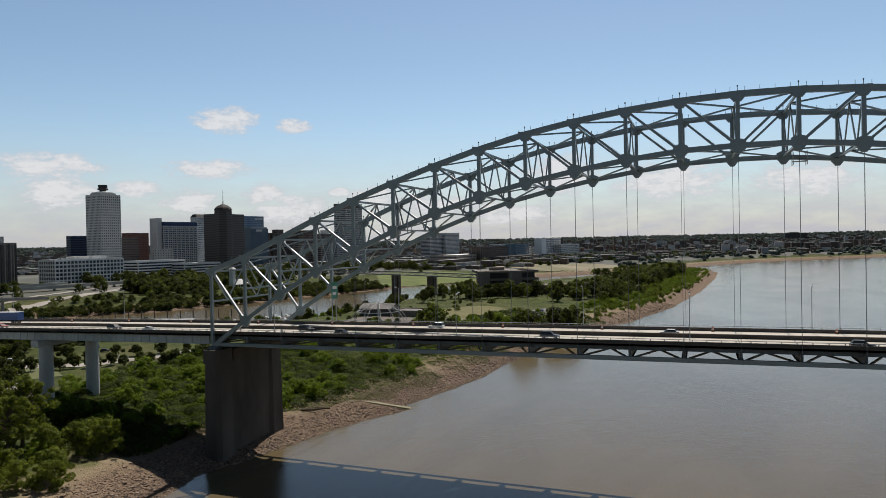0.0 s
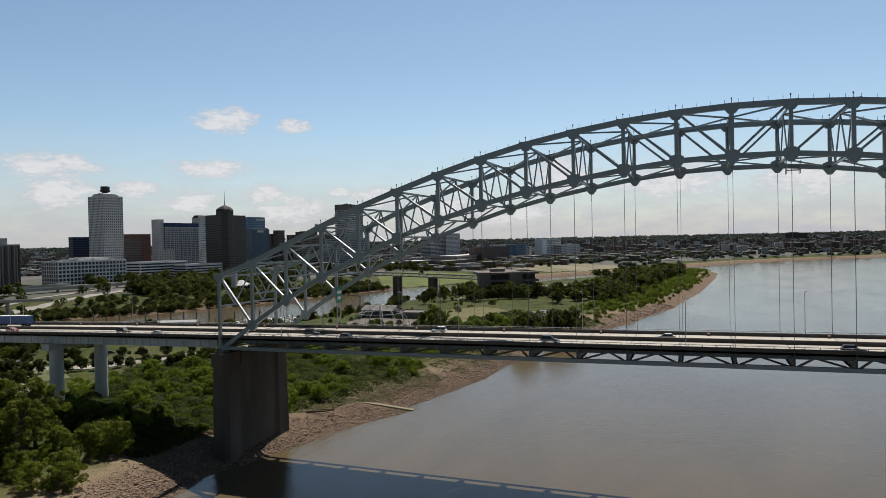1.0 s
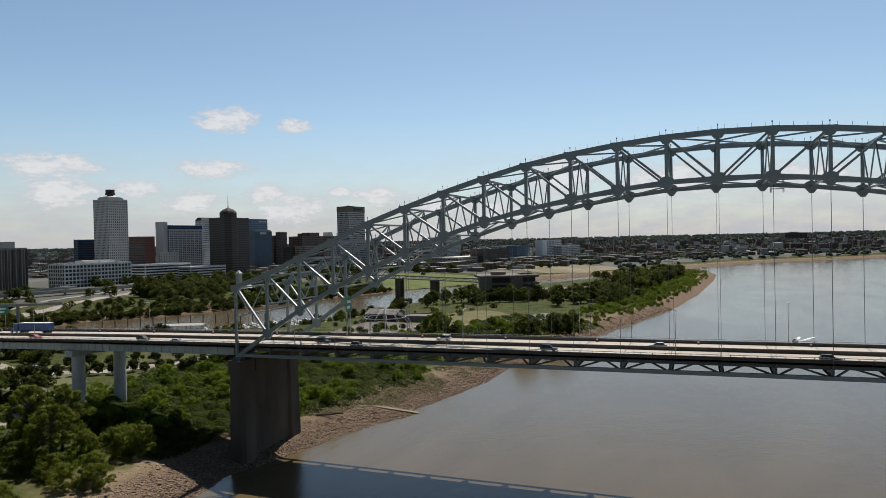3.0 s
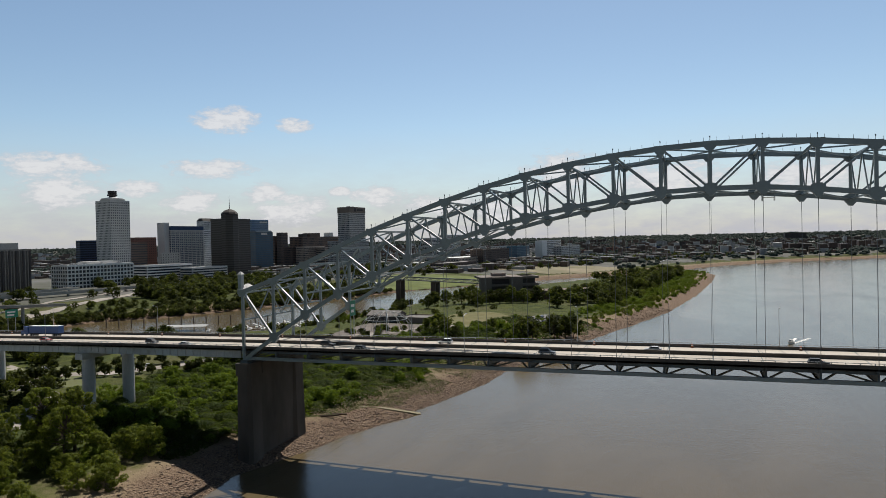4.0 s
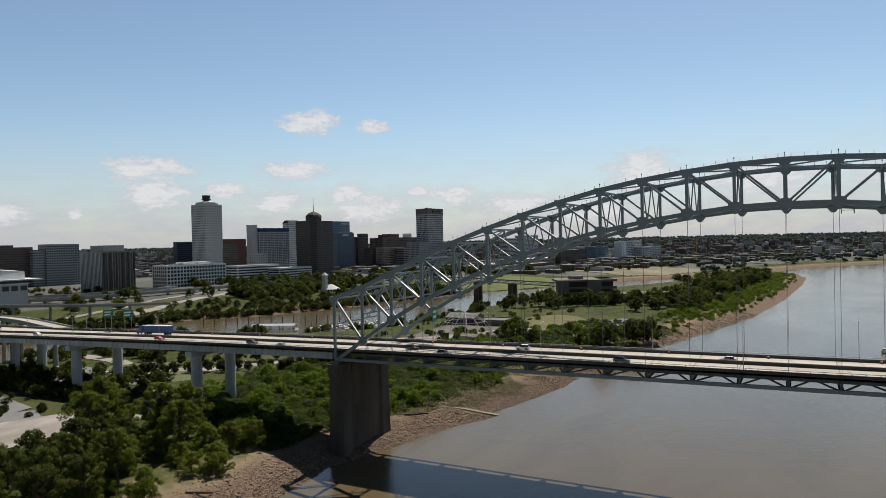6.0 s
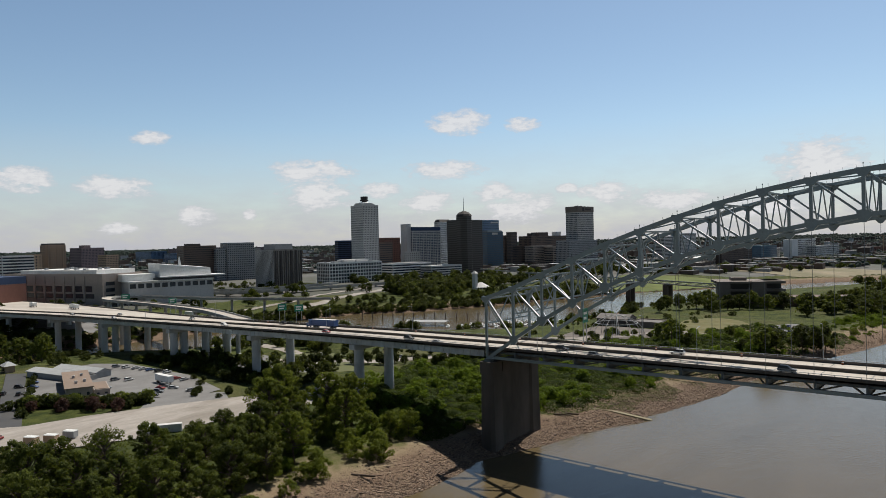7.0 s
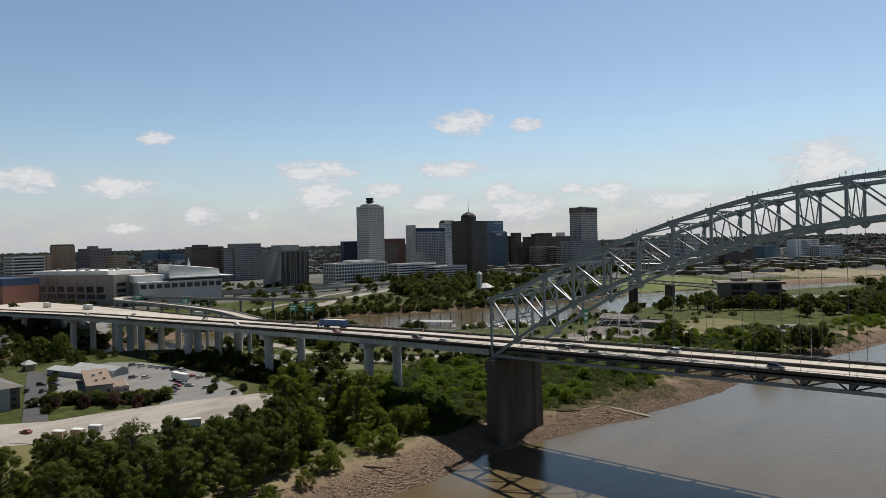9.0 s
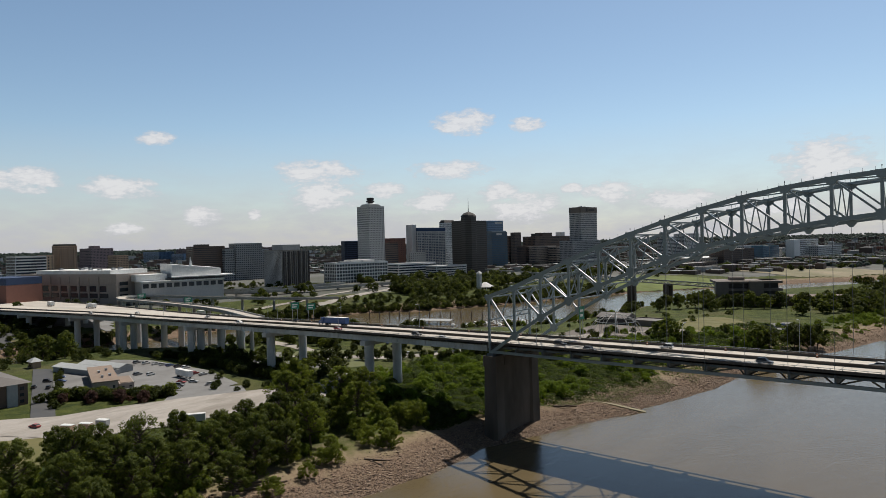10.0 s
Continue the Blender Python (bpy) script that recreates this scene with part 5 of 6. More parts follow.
    for k in range(140):
        far.append((rnd.uniform(-480, -395), rnd.uniform(400, 640), rnd.uniform(0.7, 1.15)))
    joined(far, MID[:3], LEAF_MID, 3, 1.6, "harbour_bank_trees", "dense leafy trees along the harbour and island banks", "trees", rnd, 0.45)
    joined(far, MID[3:], LEAF_DARK, 3, 1.6, "dark_bank_trees", "dense dark trees along the harbour and island banks", "trees", rnd, 0.85)


build_plants()


def build_thicket():
    """Vine-covered scrub on the island bank, one tangled mass of mounded leaves."""
    g = np.random.default_rng(8)
    n = 270000
    y = np.where(g.random(n) < 0.62, g.uniform(-16, 330, n), g.uniform(-16, 120, n))
    w = np.interp(y, SHORE_Y, SHORE_X)
    west = w - np.interp(y, [35, 75], [20, 8]) - 2.0 * np.sin(y * 0.23)
    east = np.interp(y, [-16, 20, 50, 76, 118, 172, 230, 330], [-76, -84, -96, -98, -82, -60, -34, 4])
    x = east + (west - east) * g.random(n)
    # mounds: the highest of many bushes stands out at each spot
    my = np.where(g.random(1500) < 0.6, g.uniform(-18, 332, 1500), g.uniform(-18, 120, 1500))
    ml = np.interp(my, [-16, 20, 50, 76, 118, 172, 230, 330], [-76, -84, -96, -98, -82, -60, -34, 4])
    mx = ml + (np.interp(my, SHORE_Y, SHORE_X) - 20 - ml) * g.random(1500)
    mr = g.uniform(1.6, 4.4, 1500)
    mh = mr * g.uniform(0.3, 0.7, 1500) + 0.2
    up, top, gx, gy = np.full(n, 0.3), np.full(n, 0.3), np.zeros(n), np.zeros(n)
    for cx, cy, h, r in zip(mx, my, mh, mr):
        near = np.where((np.abs(x - cx) < r) & (np.abs(y - cy) < r))[0]
        ex, ey = (x[near] - cx) / r, (y[near] - cy) / r
        hh = h * np.sqrt(np.maximum(1 - ex * ex - ey * ey, 0))
        over = hh > up[near]
        w = near[over]
        up[w], gx[w], gy[w], top[w] = hh[over], ex[over], ey[over], h
    keep = (up > 0.55) | (g.random(n) < 0.9)
    gaps = np.sin(x * 0.07 + 1.3 * np.sin(y * 0.05)) * np.sin(y * 0.06 + 0.8)
    keep &= ~((gaps > 0.72) & (y > 120))
    x, y, up, gx, gy = x[keep], y[keep], up[keep], gx[keep], gy[keep]
    n = len(x)
    z = land(x, y) + up * g.uniform(0.72, 1.08, n) - 0.25
    d = np.stack([gx * 1.3 + g.normal(0, 0.45, n), gy * 1.3 + g.normal(0, 0.45, n), 0.15 + np.sqrt(np.maximum(1 - gx * gx - gy * gy, 0)) + g.normal(0, 0.2, n)], 1)
    d /= np.linalg.norm(d, axis=1)[:, None]
    a = np.cross(d, np.stack([g.normal(size=n), g.normal(size=n), g.normal(size=n)], 1))
    a /= np.linalg.norm(a, axis=1)[:, None]
    b = np.cross(d, a)
    s = (g.uniform(0.2, 0.42, n) * np.where(y < 150, 1, 1.4))[:, None]
    p = np.stack([x, y, z], 1)
    v = np.stack([p - a * s, p - b * s * 0.6, p + a * s, p + b * s * 0.6], 1).reshape(-1, 3)
    me = bpy.data.meshes.new("vine_thicket")
    me.from_pydata(v.tolist(), [], np.arange(4 * n).reshape(-1, 4).tolist())
    me.materials.append(LEAF_UNDER)
    tagged(new("vine_thicket", me), "bright green vine-covered scrub on the bank behind the pier", "scrub", kind="stuff")


build_thicket()


def build_far_woods():
    rnd = random.Random(17)
    m = Mesh()
    spots = []
    n = 0
    while n < 17000:
        d = 1350 + 3500 * rnd.random() ** 0.75
        a = radians(rnd.uniform(-16, 84))
        x, y = 140 - d * math.sin(a), -190 + d * math.cos(a)
        if x > np.interp(y, CITY_Y, CITY_X) - 40 or (-960 < x < -500 and 60 < y < 900 and rnd.random() < 0.9):
            continue
        if math.hypot(x, y) > 4850:
            continue
        spots.append((x, y, rnd.uniform(3.5, 6.5) * (1 + d / 6000)))
        n += 1
    base = land([s[0] for s in spots], [s[1] for s in spots])
    for (x, y, s), z in zip(spots, base):
        for _ in range(2):
            c = Vector((x + rnd.uniform(-s, s), y + rnd.uniform(-s, s), z + s * rnd.uniform(0.5, 1.0)))
            r = s * rnd.uniform(0.6, 1.0)
            i = len(m.v)
            k = 6
            for j in range(k):
                t = 6.283 * j / k + rnd.random()
                m.v.append((c.x + r * math.cos(t), c.y + r * math.sin(t), c.z - r * 0.45))
            for j in range(k):
                t = 6.283 * j / k + rnd.random()
                m.v.append((c.x + r * 0.7 * math.cos(t), c.y + r * 0.7 * math.sin(t), c.z + r * rnd.uniform(0.2, 0.5)))
            m.v.append((c.x, c.y, c.z + r * 0.75))
            for j in range(k):
                q = (j + 1) % k
                m.f += [(i + j, i + q, i + k + q, i + k + j), (i + k + j, i + k + q, i + 2 * k)]
    tagged(part("far_woods", m, LEAF_HAZED), "dark green woods, tinted with painted haze, spreading over the flat land to the horizon", "woods", kind="stuff")


build_far_woods()


# ---- roads, lots and small buildings on the island ----
def ribbon(name, pts, width, mat, label, lift=0.22, thick=0.0, z=None, kind="structure", category="road"):
    """A road along points; draped on the land, or at the given heights with thickness and parapets."""
    P = [Vector((*p[:2], 0)) for p in pts]
    zs = [p[2] for p in pts] if z else None
    out, oz = [], []
    for i in range(len(P) - 1):
        n = max(1, round((P[i + 1] - P[i]).length / 5))
        for k in range(n):
            f = k / n
            p0, p1 = P[max(i - 1, 0)], P[min(i + 2, len(P) - 1)]
            q = 0.5 * ((2 * P[i]) + (P[i + 1] - p0) * f + (2 * p0 - 5 * P[i] + 4 * P[i + 1] - p1) * f * f + (3 * P[i] - p0 - 3 * P[i + 1] + p1) * f ** 3)
            out.append(q)
            if z:
                oz.append(zs[i] * (1 - f) + zs[i + 1] * f)
    out.append(P[-1])
    if z:
        oz.append(zs[-1])
    left, right = [], []
    for i, q in enumerate(out):
        d = (out[min(i + 1, len(out) - 1)] - out[max(i - 1, 0)]).normalized()
        s = Vector((-d.y, d.x, 0)) * width / 2
        left.append(q + s)
        right.append(q - s)
    m = Mesh()
    if not z:
        for i in range(len(out) - 1):
            quad = [right[i], right[i + 1], left[i + 1], left[i]]
            m.poly(*[(v.x, v.y, land_z(v.x, v.y) + lift) for v in quad])
        return tagged(new(name, m.data(name, mat)), label, category, kind=kind)
    road = thing(name, label, category, kind=kind)
    for i in range(len(out) - 1):
        a, b = oz[i], oz[i + 1]
        r0, r1, l1, l0 = right[i], right[i + 1], left[i + 1], left[i]
        m.hexa([(r0.x, r0.y, a - thick), (r1.x, r1.y, b - thick), (l1.x, l1.y, b - thick), (l0.x, l0.y, a - thick), (r0.x, r0.y, a), (r1.x, r1.y, b), (l1.x, l1.y, b), (l0.x, l0.y, a)])
    part("slab", m, mat, road)
    for side in (left, right):
        m = Mesh()
        for i in range(len(out) - 1):
            m.beam((*side[i].xy, oz[i] + 0.1), (*side[i + 1].xy, oz[i + 1] + 0.1), 0.4, 1.6)
        part("parapet", m, CONCRETE, road)
    for i in range(4, len(out) - 2, 7):
        g = min(0, land_z(out[i].x, out[i].y)) - 1
        m = Mesh(); m.tube((out[i].x, out[i].y, g), (out[i].x, out[i].y, oz[i] - thick), 1.3, n=12); part("column", m, CONCRETE, road)
    return road


def patch(name, outline, step, mat, label, lift=0.25, category="pavement"):
    """A flat area draped on the land, cell by cell."""
    ox, oy = [p[0] for p in outline], [p[1] for p in outline]
    X, Y = np.meshgrid(np.arange(min(ox), max(ox), step), np.arange(min(oy), max(oy), step))
    cx, cy = X.ravel() + step / 2, Y.ravel() + step / 2
    inside = np.zeros(len(cx), bool)
    for (x0, y0), (x1, y1) in zip(outline, outline[1:] + outline[:1]):
        if y0 != y1:
            inside ^= ((y0 > cy) != (y1 > cy)) & (cx < (x1 - x0) * (cy - y0) / (y1 - y0) + x0)
    m = Mesh()
    for x, y in zip(X.ravel()[inside], Y.ravel()[inside]):
        m.poly(*[(a, b, land_z(a, b) + lift) for a, b in ((x, y), (x + step, y), (x + step, y + step), (x, y + step))])
    return tagged(new(name, m.data(name, mat)), label, category, kind="structure")


def lot(name, outline, mat, label, lift=0.3, category="pavement"):
    m = Mesh()
    m.poly(*[(x, y, land_z(x, y) + lift) for x, y in outline])
    return tagged(new(name, m.data(name, mat)), label, category, kind="structure")


patch("pavement", [(-552, 99), (-616, 52), (-507, 11), (-439, 50)], 5.0, LOT, "pale car park behind the viaduct columns", 0.5)
patch("pavement", [(-640, -60), (-430, -90), (-425, -30), (-560, 10), (-640, 40)], 5.0, ASPHALT, "dark asphalt street beside the car park", 0.45)
ribbon("road", [(-300, -190), (-185, -150), (-127, -122), (-112, -86), (-96, -48), (-88, -12), (-92, 20)], 24, PALE_ROAD, "pale dusty gravel road between the lot and the bank")
ribbon("road", [(-92, 12), (-130, 30), (-170, 52), (-215, 66), (-300, 70)], 8, PALE_ROAD, "pale side road under the viaduct", lift=0.26)
ribbon("road", [(-175, 38), (-140, 58), (-118, 76), (-98, 118), (-76, 172), (-52, 230), (-20, 262), (20, 250)], 9, PALE_ROAD, "pale park road curving through the island", lift=0.26)
ribbon("road", [(-112, 172), (-70, 205), (-52, 235)], 6, PALE_ROAD, "park side road", lift=0.3)
lot("pavement", [(-165, -135), (-149, -118), (-136, -102), (-133, -82), (-124, -55), (-111, -26), (-100, -14), (-90, -20), (-94, -35), (-83, -56), (-85, -83), (-97, -113), (-111, -119), (-139, -135), (-185, -165), (-200, -158)], PALE_ROAD, "wide pale gravel apron with tyre marks", 0.36)
lot("pavement", [(-186, -90), (-150, -55), (-128, -40), (-132, -24), (-176, -14), (-236, -16), (-256, -28), (-252, -58)], LOT, "faded asphalt car lot with parked cars", 0.3)
lot("pavement", [(-141, -52), (-124, -66), (-113, -32), (-126, -26), (-134, -36)], LOT, "worn entrance between the lot and the gravel apron", 0.33)
lot("pavement", [(-130, -114), (-127, -106), (-256, -62), (-264, -69)], ASPHALT, "dark asphalt drive beside the flats", 0.34)
lot("pavement", [(-240, 18), (-150, 10), (-130, 26), (-160, 44), (-250, 46)], LOT, "shaded boat yard paving under the viaduct", 0.24)
DRY_LAWN = material("dry_lawn", (0.14, 0.12, 0.042), 0.95, 0.0, (0.085, 0.095, 0.026), 0.05, 14, 0.1, 0.8)
SAND = material("pale_landing_paving", (0.27, 0.225, 0.15), 0.95, 0.0, (0.12, 0.12, 0.055), 0.012, 20, 0.1, 0.8)
PLAZA = material("plaza_paving", (0.145, 0.122, 0.105), 0.9, 0.0, (0.10, 0.085, 0.07), 0.06, 12, 0.1, 0.8)
BRIGHT_GRASS = material("bright_bank_grass", (0.125, 0.15, 0.03), 0.95, 0.0, (0.07, 0.09, 0.02), 0.03, 16, 0.1, 0.8)
ring = [(-21 + 25 * math.cos(a) * 0.94 - 50 * math.sin(a) * 0.33, 303 + 25 * math.cos(a) * 0.33 + 50 * math.sin(a) * 0.94) for a in np.linspace(0, 6.283, 33)[:-1]]
patch("pavement", ring, 2.0, DRY_LAWN, "dry oval lawn in the island park", 0.25, "lawn")
patch("pavement", [(2, 322), (30, 300), (44, 330), (20, 352)], 2.0, LOT, "small car park in the island park", 0.25)
patch("pavement", [(-92, 200), (-40, 196), (-34, 236), (-46, 268), (-92, 262)], 2.0, PLAZA, "paved plaza with steps round the garden dome", 0.22)
patch("pavement", [(-320, 1030), (-225, 1015), (-118, 985), (-66, 1030), (-6, 1140), (-20, 1170), (-150, 1160), (-290, 1130)], 8.0, SAND, "pale cobbled river landing on the city bank", 0.6)
patch("pavement", [(-268, 655), (-246, 690), (-194, 783), (-150, 860), (-250, 870), (-345, 850), (-320, 740)], 5.0, BRIGHT_GRASS, "bright grass slope at the harbour edge", 0.5, "lawn")
patch("pavement", [(-90, -150), (-76, -128), (-112, -112), (-150, -132), (-250, -172), (-250, -200)], 3.0, DRY_LAWN, "dry mown lawn beside the dusty road", 0.2, "lawn")
lot("pavement", [(-175, 20), (-128, 22), (-112, 44), (-160, 74), (-190, 60)], paint("mown_lawn", (0.095, 0.105, 0.028)), "mown lawn beside the viaduct", 0.18, "lawn")
ribbon("road", [(-416, 110), (-424, 190), (-452, 282), (-474, 370), (-500, 480), (-505, 600), (-470, 760), (-400, 930)], 13, PALE_ROAD, "riverside street along the city bank", lift=0.5)
ribbon("road", [(-450, 120), (-462, 200), (-490, 290), (-515, 380), (-540, 500)], 8, PALE_ROAD, "second carriageway of the riverside street", lift=0.5)
ribbon("exit_ramp", [(-200, 33, 32.2), (-285, 62, 30.4), (-373, 81, 28.5), (-470, 94, 27.0), (-532, 101, 26.0), (-578, 122, 25.0), (-590, 148, 24.0), (-560, 166, 23.0), (-492, 191, 22.0), (-418, 225, 21.5), (-392, 262, 20.0)], 9, DECK, "curving concrete exit ramp on columns", z=True, thick=1.4)
ribbon("flyover", [(-760, 170, 20), (-650, 215, 20), (-578, 292, 20), (-553, 377, 20), (-531, 480, 20), (-512, 600, 20)], 10, CONCRETE, "dark elevated railway and street deck before the town", z=True, thick=2.4)
ribbon("flyover", [(-900, 210, 21), (-700, 240, 21), (-610, 300, 21), (-590, 400, 21), (-600, 450, 21)], 9, CONCRETE, "elevated street deck before the office blocks", z=True, thick=2.0)
ribbon("footway", [(-330, 612, 26.5), (-420, 662, 27), (-560, 745, 27)], 4.0, CONCRETE, "thin raised walkway from the harbour to the town", z=True, thick=0.8)


def gable(house_, x0, x1, y0, y1, z0, eave, ridge, wall, roof, along_x=True, over=0.6):
    m = Mesh(); m.box(x0, x1, y0, y1, z0, eave); part("wall", m, wall, house_)
    m = Mesh()
    if along_x:
        yc = (y0 + y1) / 2
        for a, b in ((y0 - over, yc), (y1 + over, yc)):
            pts = [(x0 - over, a, eave), (x1 + over, a, eave), (x1 + over, b, ridge), (x0 - over, b, ridge)]
            m.hexa([*pts, *[(x, y, z + 0.3) for x, y, z in pts]])
        for x in (x0, x1):
            m.poly((x, y0, eave), (x, y1, eave), (x, yc, ridge))
    else:
        xc = (x0 + x1) / 2
        for a, b in ((x0 - over, xc), (x1 + over, xc)):
            pts = [(a, y0 - over, eave), (a, y1 + over, eave), (b, y1 + over, ridge), (b, y0 - over, ridge)]
            m.hexa([*pts, *[(x, y, z + 0.3) for x, y, z in pts]])
        for y in (y0, y1):
            m.poly((x0, y, eave), (x1, y, eave), (xc, y, ridge))
    part("roof", m, roof, house_)


H = house("workshop", "low workshop with a flat tan roof and small vents", "building")
H.matrix_basis = pose(-190, -62.5, 0, 0, 0, -19)
block(H, -23, 23, -5.2, 5, 9.6, 14.4, W_HALL, ROOF_TAN, (4, 4.5, 0.3, 0.4), parapet=0.0)
m = Mesh(); m.box(-23.6, 23.6, -5.8, 5.6, 14.4, 14.9); part("roof_edge", m, ROOF_TAN, H)
block(H, 2, 21, 5.7, 12, 9.6, 12.6, W_HALL, ROOF_TAN, (4, 4, 0.35, 0.4), parapet=0.0)
for x, y in ((-8, 1.5), (-3, -2), (9, 2), (12, -1.5)):
    m = Mesh(); m.box(x, x + 1.1, y, y + 1.1, 14.9, 15.9); m.box(x - 0.15, x + 1.25, y - 0.15, y + 1.25, 15.9, 16.05); part("roof_vent", m, W_GREY, H)
H = house("shed", "long grey metal-roofed shed", "building")
H.matrix_basis = pose(-232, -52, 0, 0, 0, 12)
gable(H, -17, 16, -9.5, 0, 9, 12.6, 14.0, W_GREY, ROOF_SHED)
gable(H, -10, 24, 0.8, 9, 9, 12.8, 14.4, W_GREY, ROOF_SHED)
block(H, 17, 26, -8, 0, 9, 11.8, W_GREY, ROOF_SHED, None)
H = house("apartment_house", "three-storey brick and siding flats with a hipped grey roof", "house")
block(H, -221, -172, -128, -101, 9.6, 19.2, W_BROWN, None, (4.4, 3.2, 0.35, 0.5), parapet=0.0)
m = Mesh(); m.hexa([(-222.5, -129.5, 19.2), (-170.5, -129.5, 19.2), (-170.5, -99.5, 19.2), (-222.5, -99.5, 19.2), (-209, -116, 23.2), (-184, -116, 23.2), (-184, -113, 23.2), (-209, -113, 23.2)]); part("hipped_roof", m, ROOF_SHINGLE, H)
for k in range(3):
    m = Mesh(); m.box(-171.9, -170.9, -125.5 + k * 8.2, -121.5 + k * 8.2, 9.6, 19); part("bay", m, W_GREY, H)
H = house("gatehouse", "small gatehouse with a pyramid roof over the drive", "gatehouse")
for x in (-273.5, -268.5):
    m = Mesh(); m.box(x - 0.6, x + 0.6, -68, -63.5, 9.5, 13.5); part("pillar", m, W_TAN, H)
m = Mesh(); m.hexa([(-275, -69, 13.5), (-267, -69, 13.5), (-267, -62.5, 13.5), (-275, -62.5, 13.5), (-272, -66.5, 15.4), (-270, -66.5, 15.4), (-270, -65, 15.4), (-272, -65, 15.4)]); part("roof", m, ROOF_SHED, H)

# museum, its quay wall and the walkway to the city
H = house("river_museum", "brutalist concrete museum on piers with deep shaded decks", "museum")
H.matrix_basis = pose(-62, 436, 0, 0, 0, 25.8)
for a, b in ((0, 11), (29, 41)):
    m = Mesh(); m.box(a, b, 0, 9, 6, 33); part("tower", m, W_STONE, H)
m = Mesh(); m.box(3, 55, 9.2, 34, 6, 31); part("core", m, W_DARK, H)
for z in (13, 18.5, 24, 31):
    m = Mesh(); m.box(11.2, 28.8, 2.5, 9, z, z + 1.8); part("balcony_slab", m, W_STONE, H)
    m = Mesh(); m.box(41.2, 57, 1.5, 36, z, z + 2.2); part("deck_slab", m, W_STONE, H)
m = Mesh(); m.box(-1, 56, 9.2, 36, 31.2, 33.2); part("roof_slab", m, W_STONE, H)
m = Mesh(); m.box(14, 27, 14, 26, 33.3, 36); part("penthouse", m, W_STONE, H)
m = Mesh(); m.box(57.2, 130, 10, 50, 6, 17); part("terrace", m, W_BROWN, H)
m = Mesh(); m.box(57.2, 130, 9.4, 10, 16, 18.2); part("terrace_parapet", m, W_STONE, H)
H = thing("walkway_bridge", "steel truss footbridge over the harbour on concrete piers", "bridge")
fb = [Vector((-62, 466, 25.0)), Vector((-136, 506, 25.0)), Vector((-192, 537, 25.0)), Vector((-330, 612, 24.0))]
for i in range(3):
    n = max(4, round((fb[i + 1] - fb[i]).length / 7))
    for s in (-1.8, 1.8):
        off = Vector((0.45, 0.9, 0)) * s
        for z in (0, 3.4):
            m = Mesh(); m.beam(fb[i] + off + Vector((0, 0, z)), fb[i + 1] + off + Vector((0, 0, z)), 0.8, 0.8); part("chord", m, STEEL_DARK, H)
        for k in range(n):
            a, b = fb[i].lerp(fb[i + 1], k / n) + off, fb[i].lerp(fb[i + 1], (k + 1) / n) + off
            m = Mesh(); up = Vector((0, 0, 3.4))
            m.beam(a + (up if k % 2 else up * 0), b + (up * 0 if k % 2 else up), 0.5, 0.5); part("diagonal", m, STEEL_DARK, H)
    m = Mesh(); m.beam(fb[i], fb[i + 1], 3.4, 0.9); part("floor", m, PIER_CONC, H)
for p in (fb[1], fb[2]):
    for s in (-2.6, 2.6):
        m = Mesh(); m.box(p.x - 2.6 + s * 0.5, p.x + 2.6 + s * 0.5, p.y - 1.5 + s, p.y + 1.5 + s, -3, 24.6); part("pier_leg", m, PIER_CONC, H)
    m = Mesh(); m.box(p.x - 3, p.x + 3, p.y - 4.4, p.y + 4.4, 23.0, 24.7); part("pier_cap", m, PIER_CONC, H)
H = thing("pavilion", "white-roofed lookout pavilion with a square tower on the city bank", "pavilion")
m = Mesh(); m.box(-386, -381, 492, 497, 10, 34); part("tower", m, W_PALE, H)
m = Mesh(); m.tube((-383.5, 494.5, 34), (-383.5, 494.5, 37.5), 4.6, 0.6, n=4); part("tower_roof", m, W_PALE, H)
m = Mesh(); m.tube((-382, 505, 16), (-382, 505, 22), 12, 2, n=12); part("tent_roof", m, W_PALE, H)
for k in range(8):
    a = k * math.pi / 4
    m = Mesh(); m.tube((-382 + 11 * math.cos(a), 505 + 11 * math.sin(a), 9), (-382 + 11 * math.cos(a), 505 + 11 * math.sin(a), 17), 0.4, n=6); part("post", m, W_PALE, H)


def arc(m, c, r, h, a0, tube_r, n=18, k=6):
    """One bent tube over a half ellipse."""
    i = len(m.v)
    side = Vector((-math.sin(a0), math.cos(a0), 0))
    for j in range(n + 1):
        t = math.pi * j / n
        q = Vector((c[0] + r * math.cos(t) * math.cos(a0), c[1] + r * math.cos(t) * math.sin(a0), c[2] + h * math.sin(t)))
        out = Vector((h * math.cos(t) * math.cos(a0), h * math.cos(t) * math.sin(a0), r * math.sin(t))).normalized()
        for e in range(k):
            u = 2 * math.pi * e / k
            m.v.append(tuple(q + (out * math.cos(u) + side * math.sin(u)) * tube_r))
    for j in range(n):
        for e in range(k):
            p, q = i + j * k, i + (j + 1) * k
            m.f.append((p + e, p + (e + 1) % k, q + (e + 1) % k, q + e))


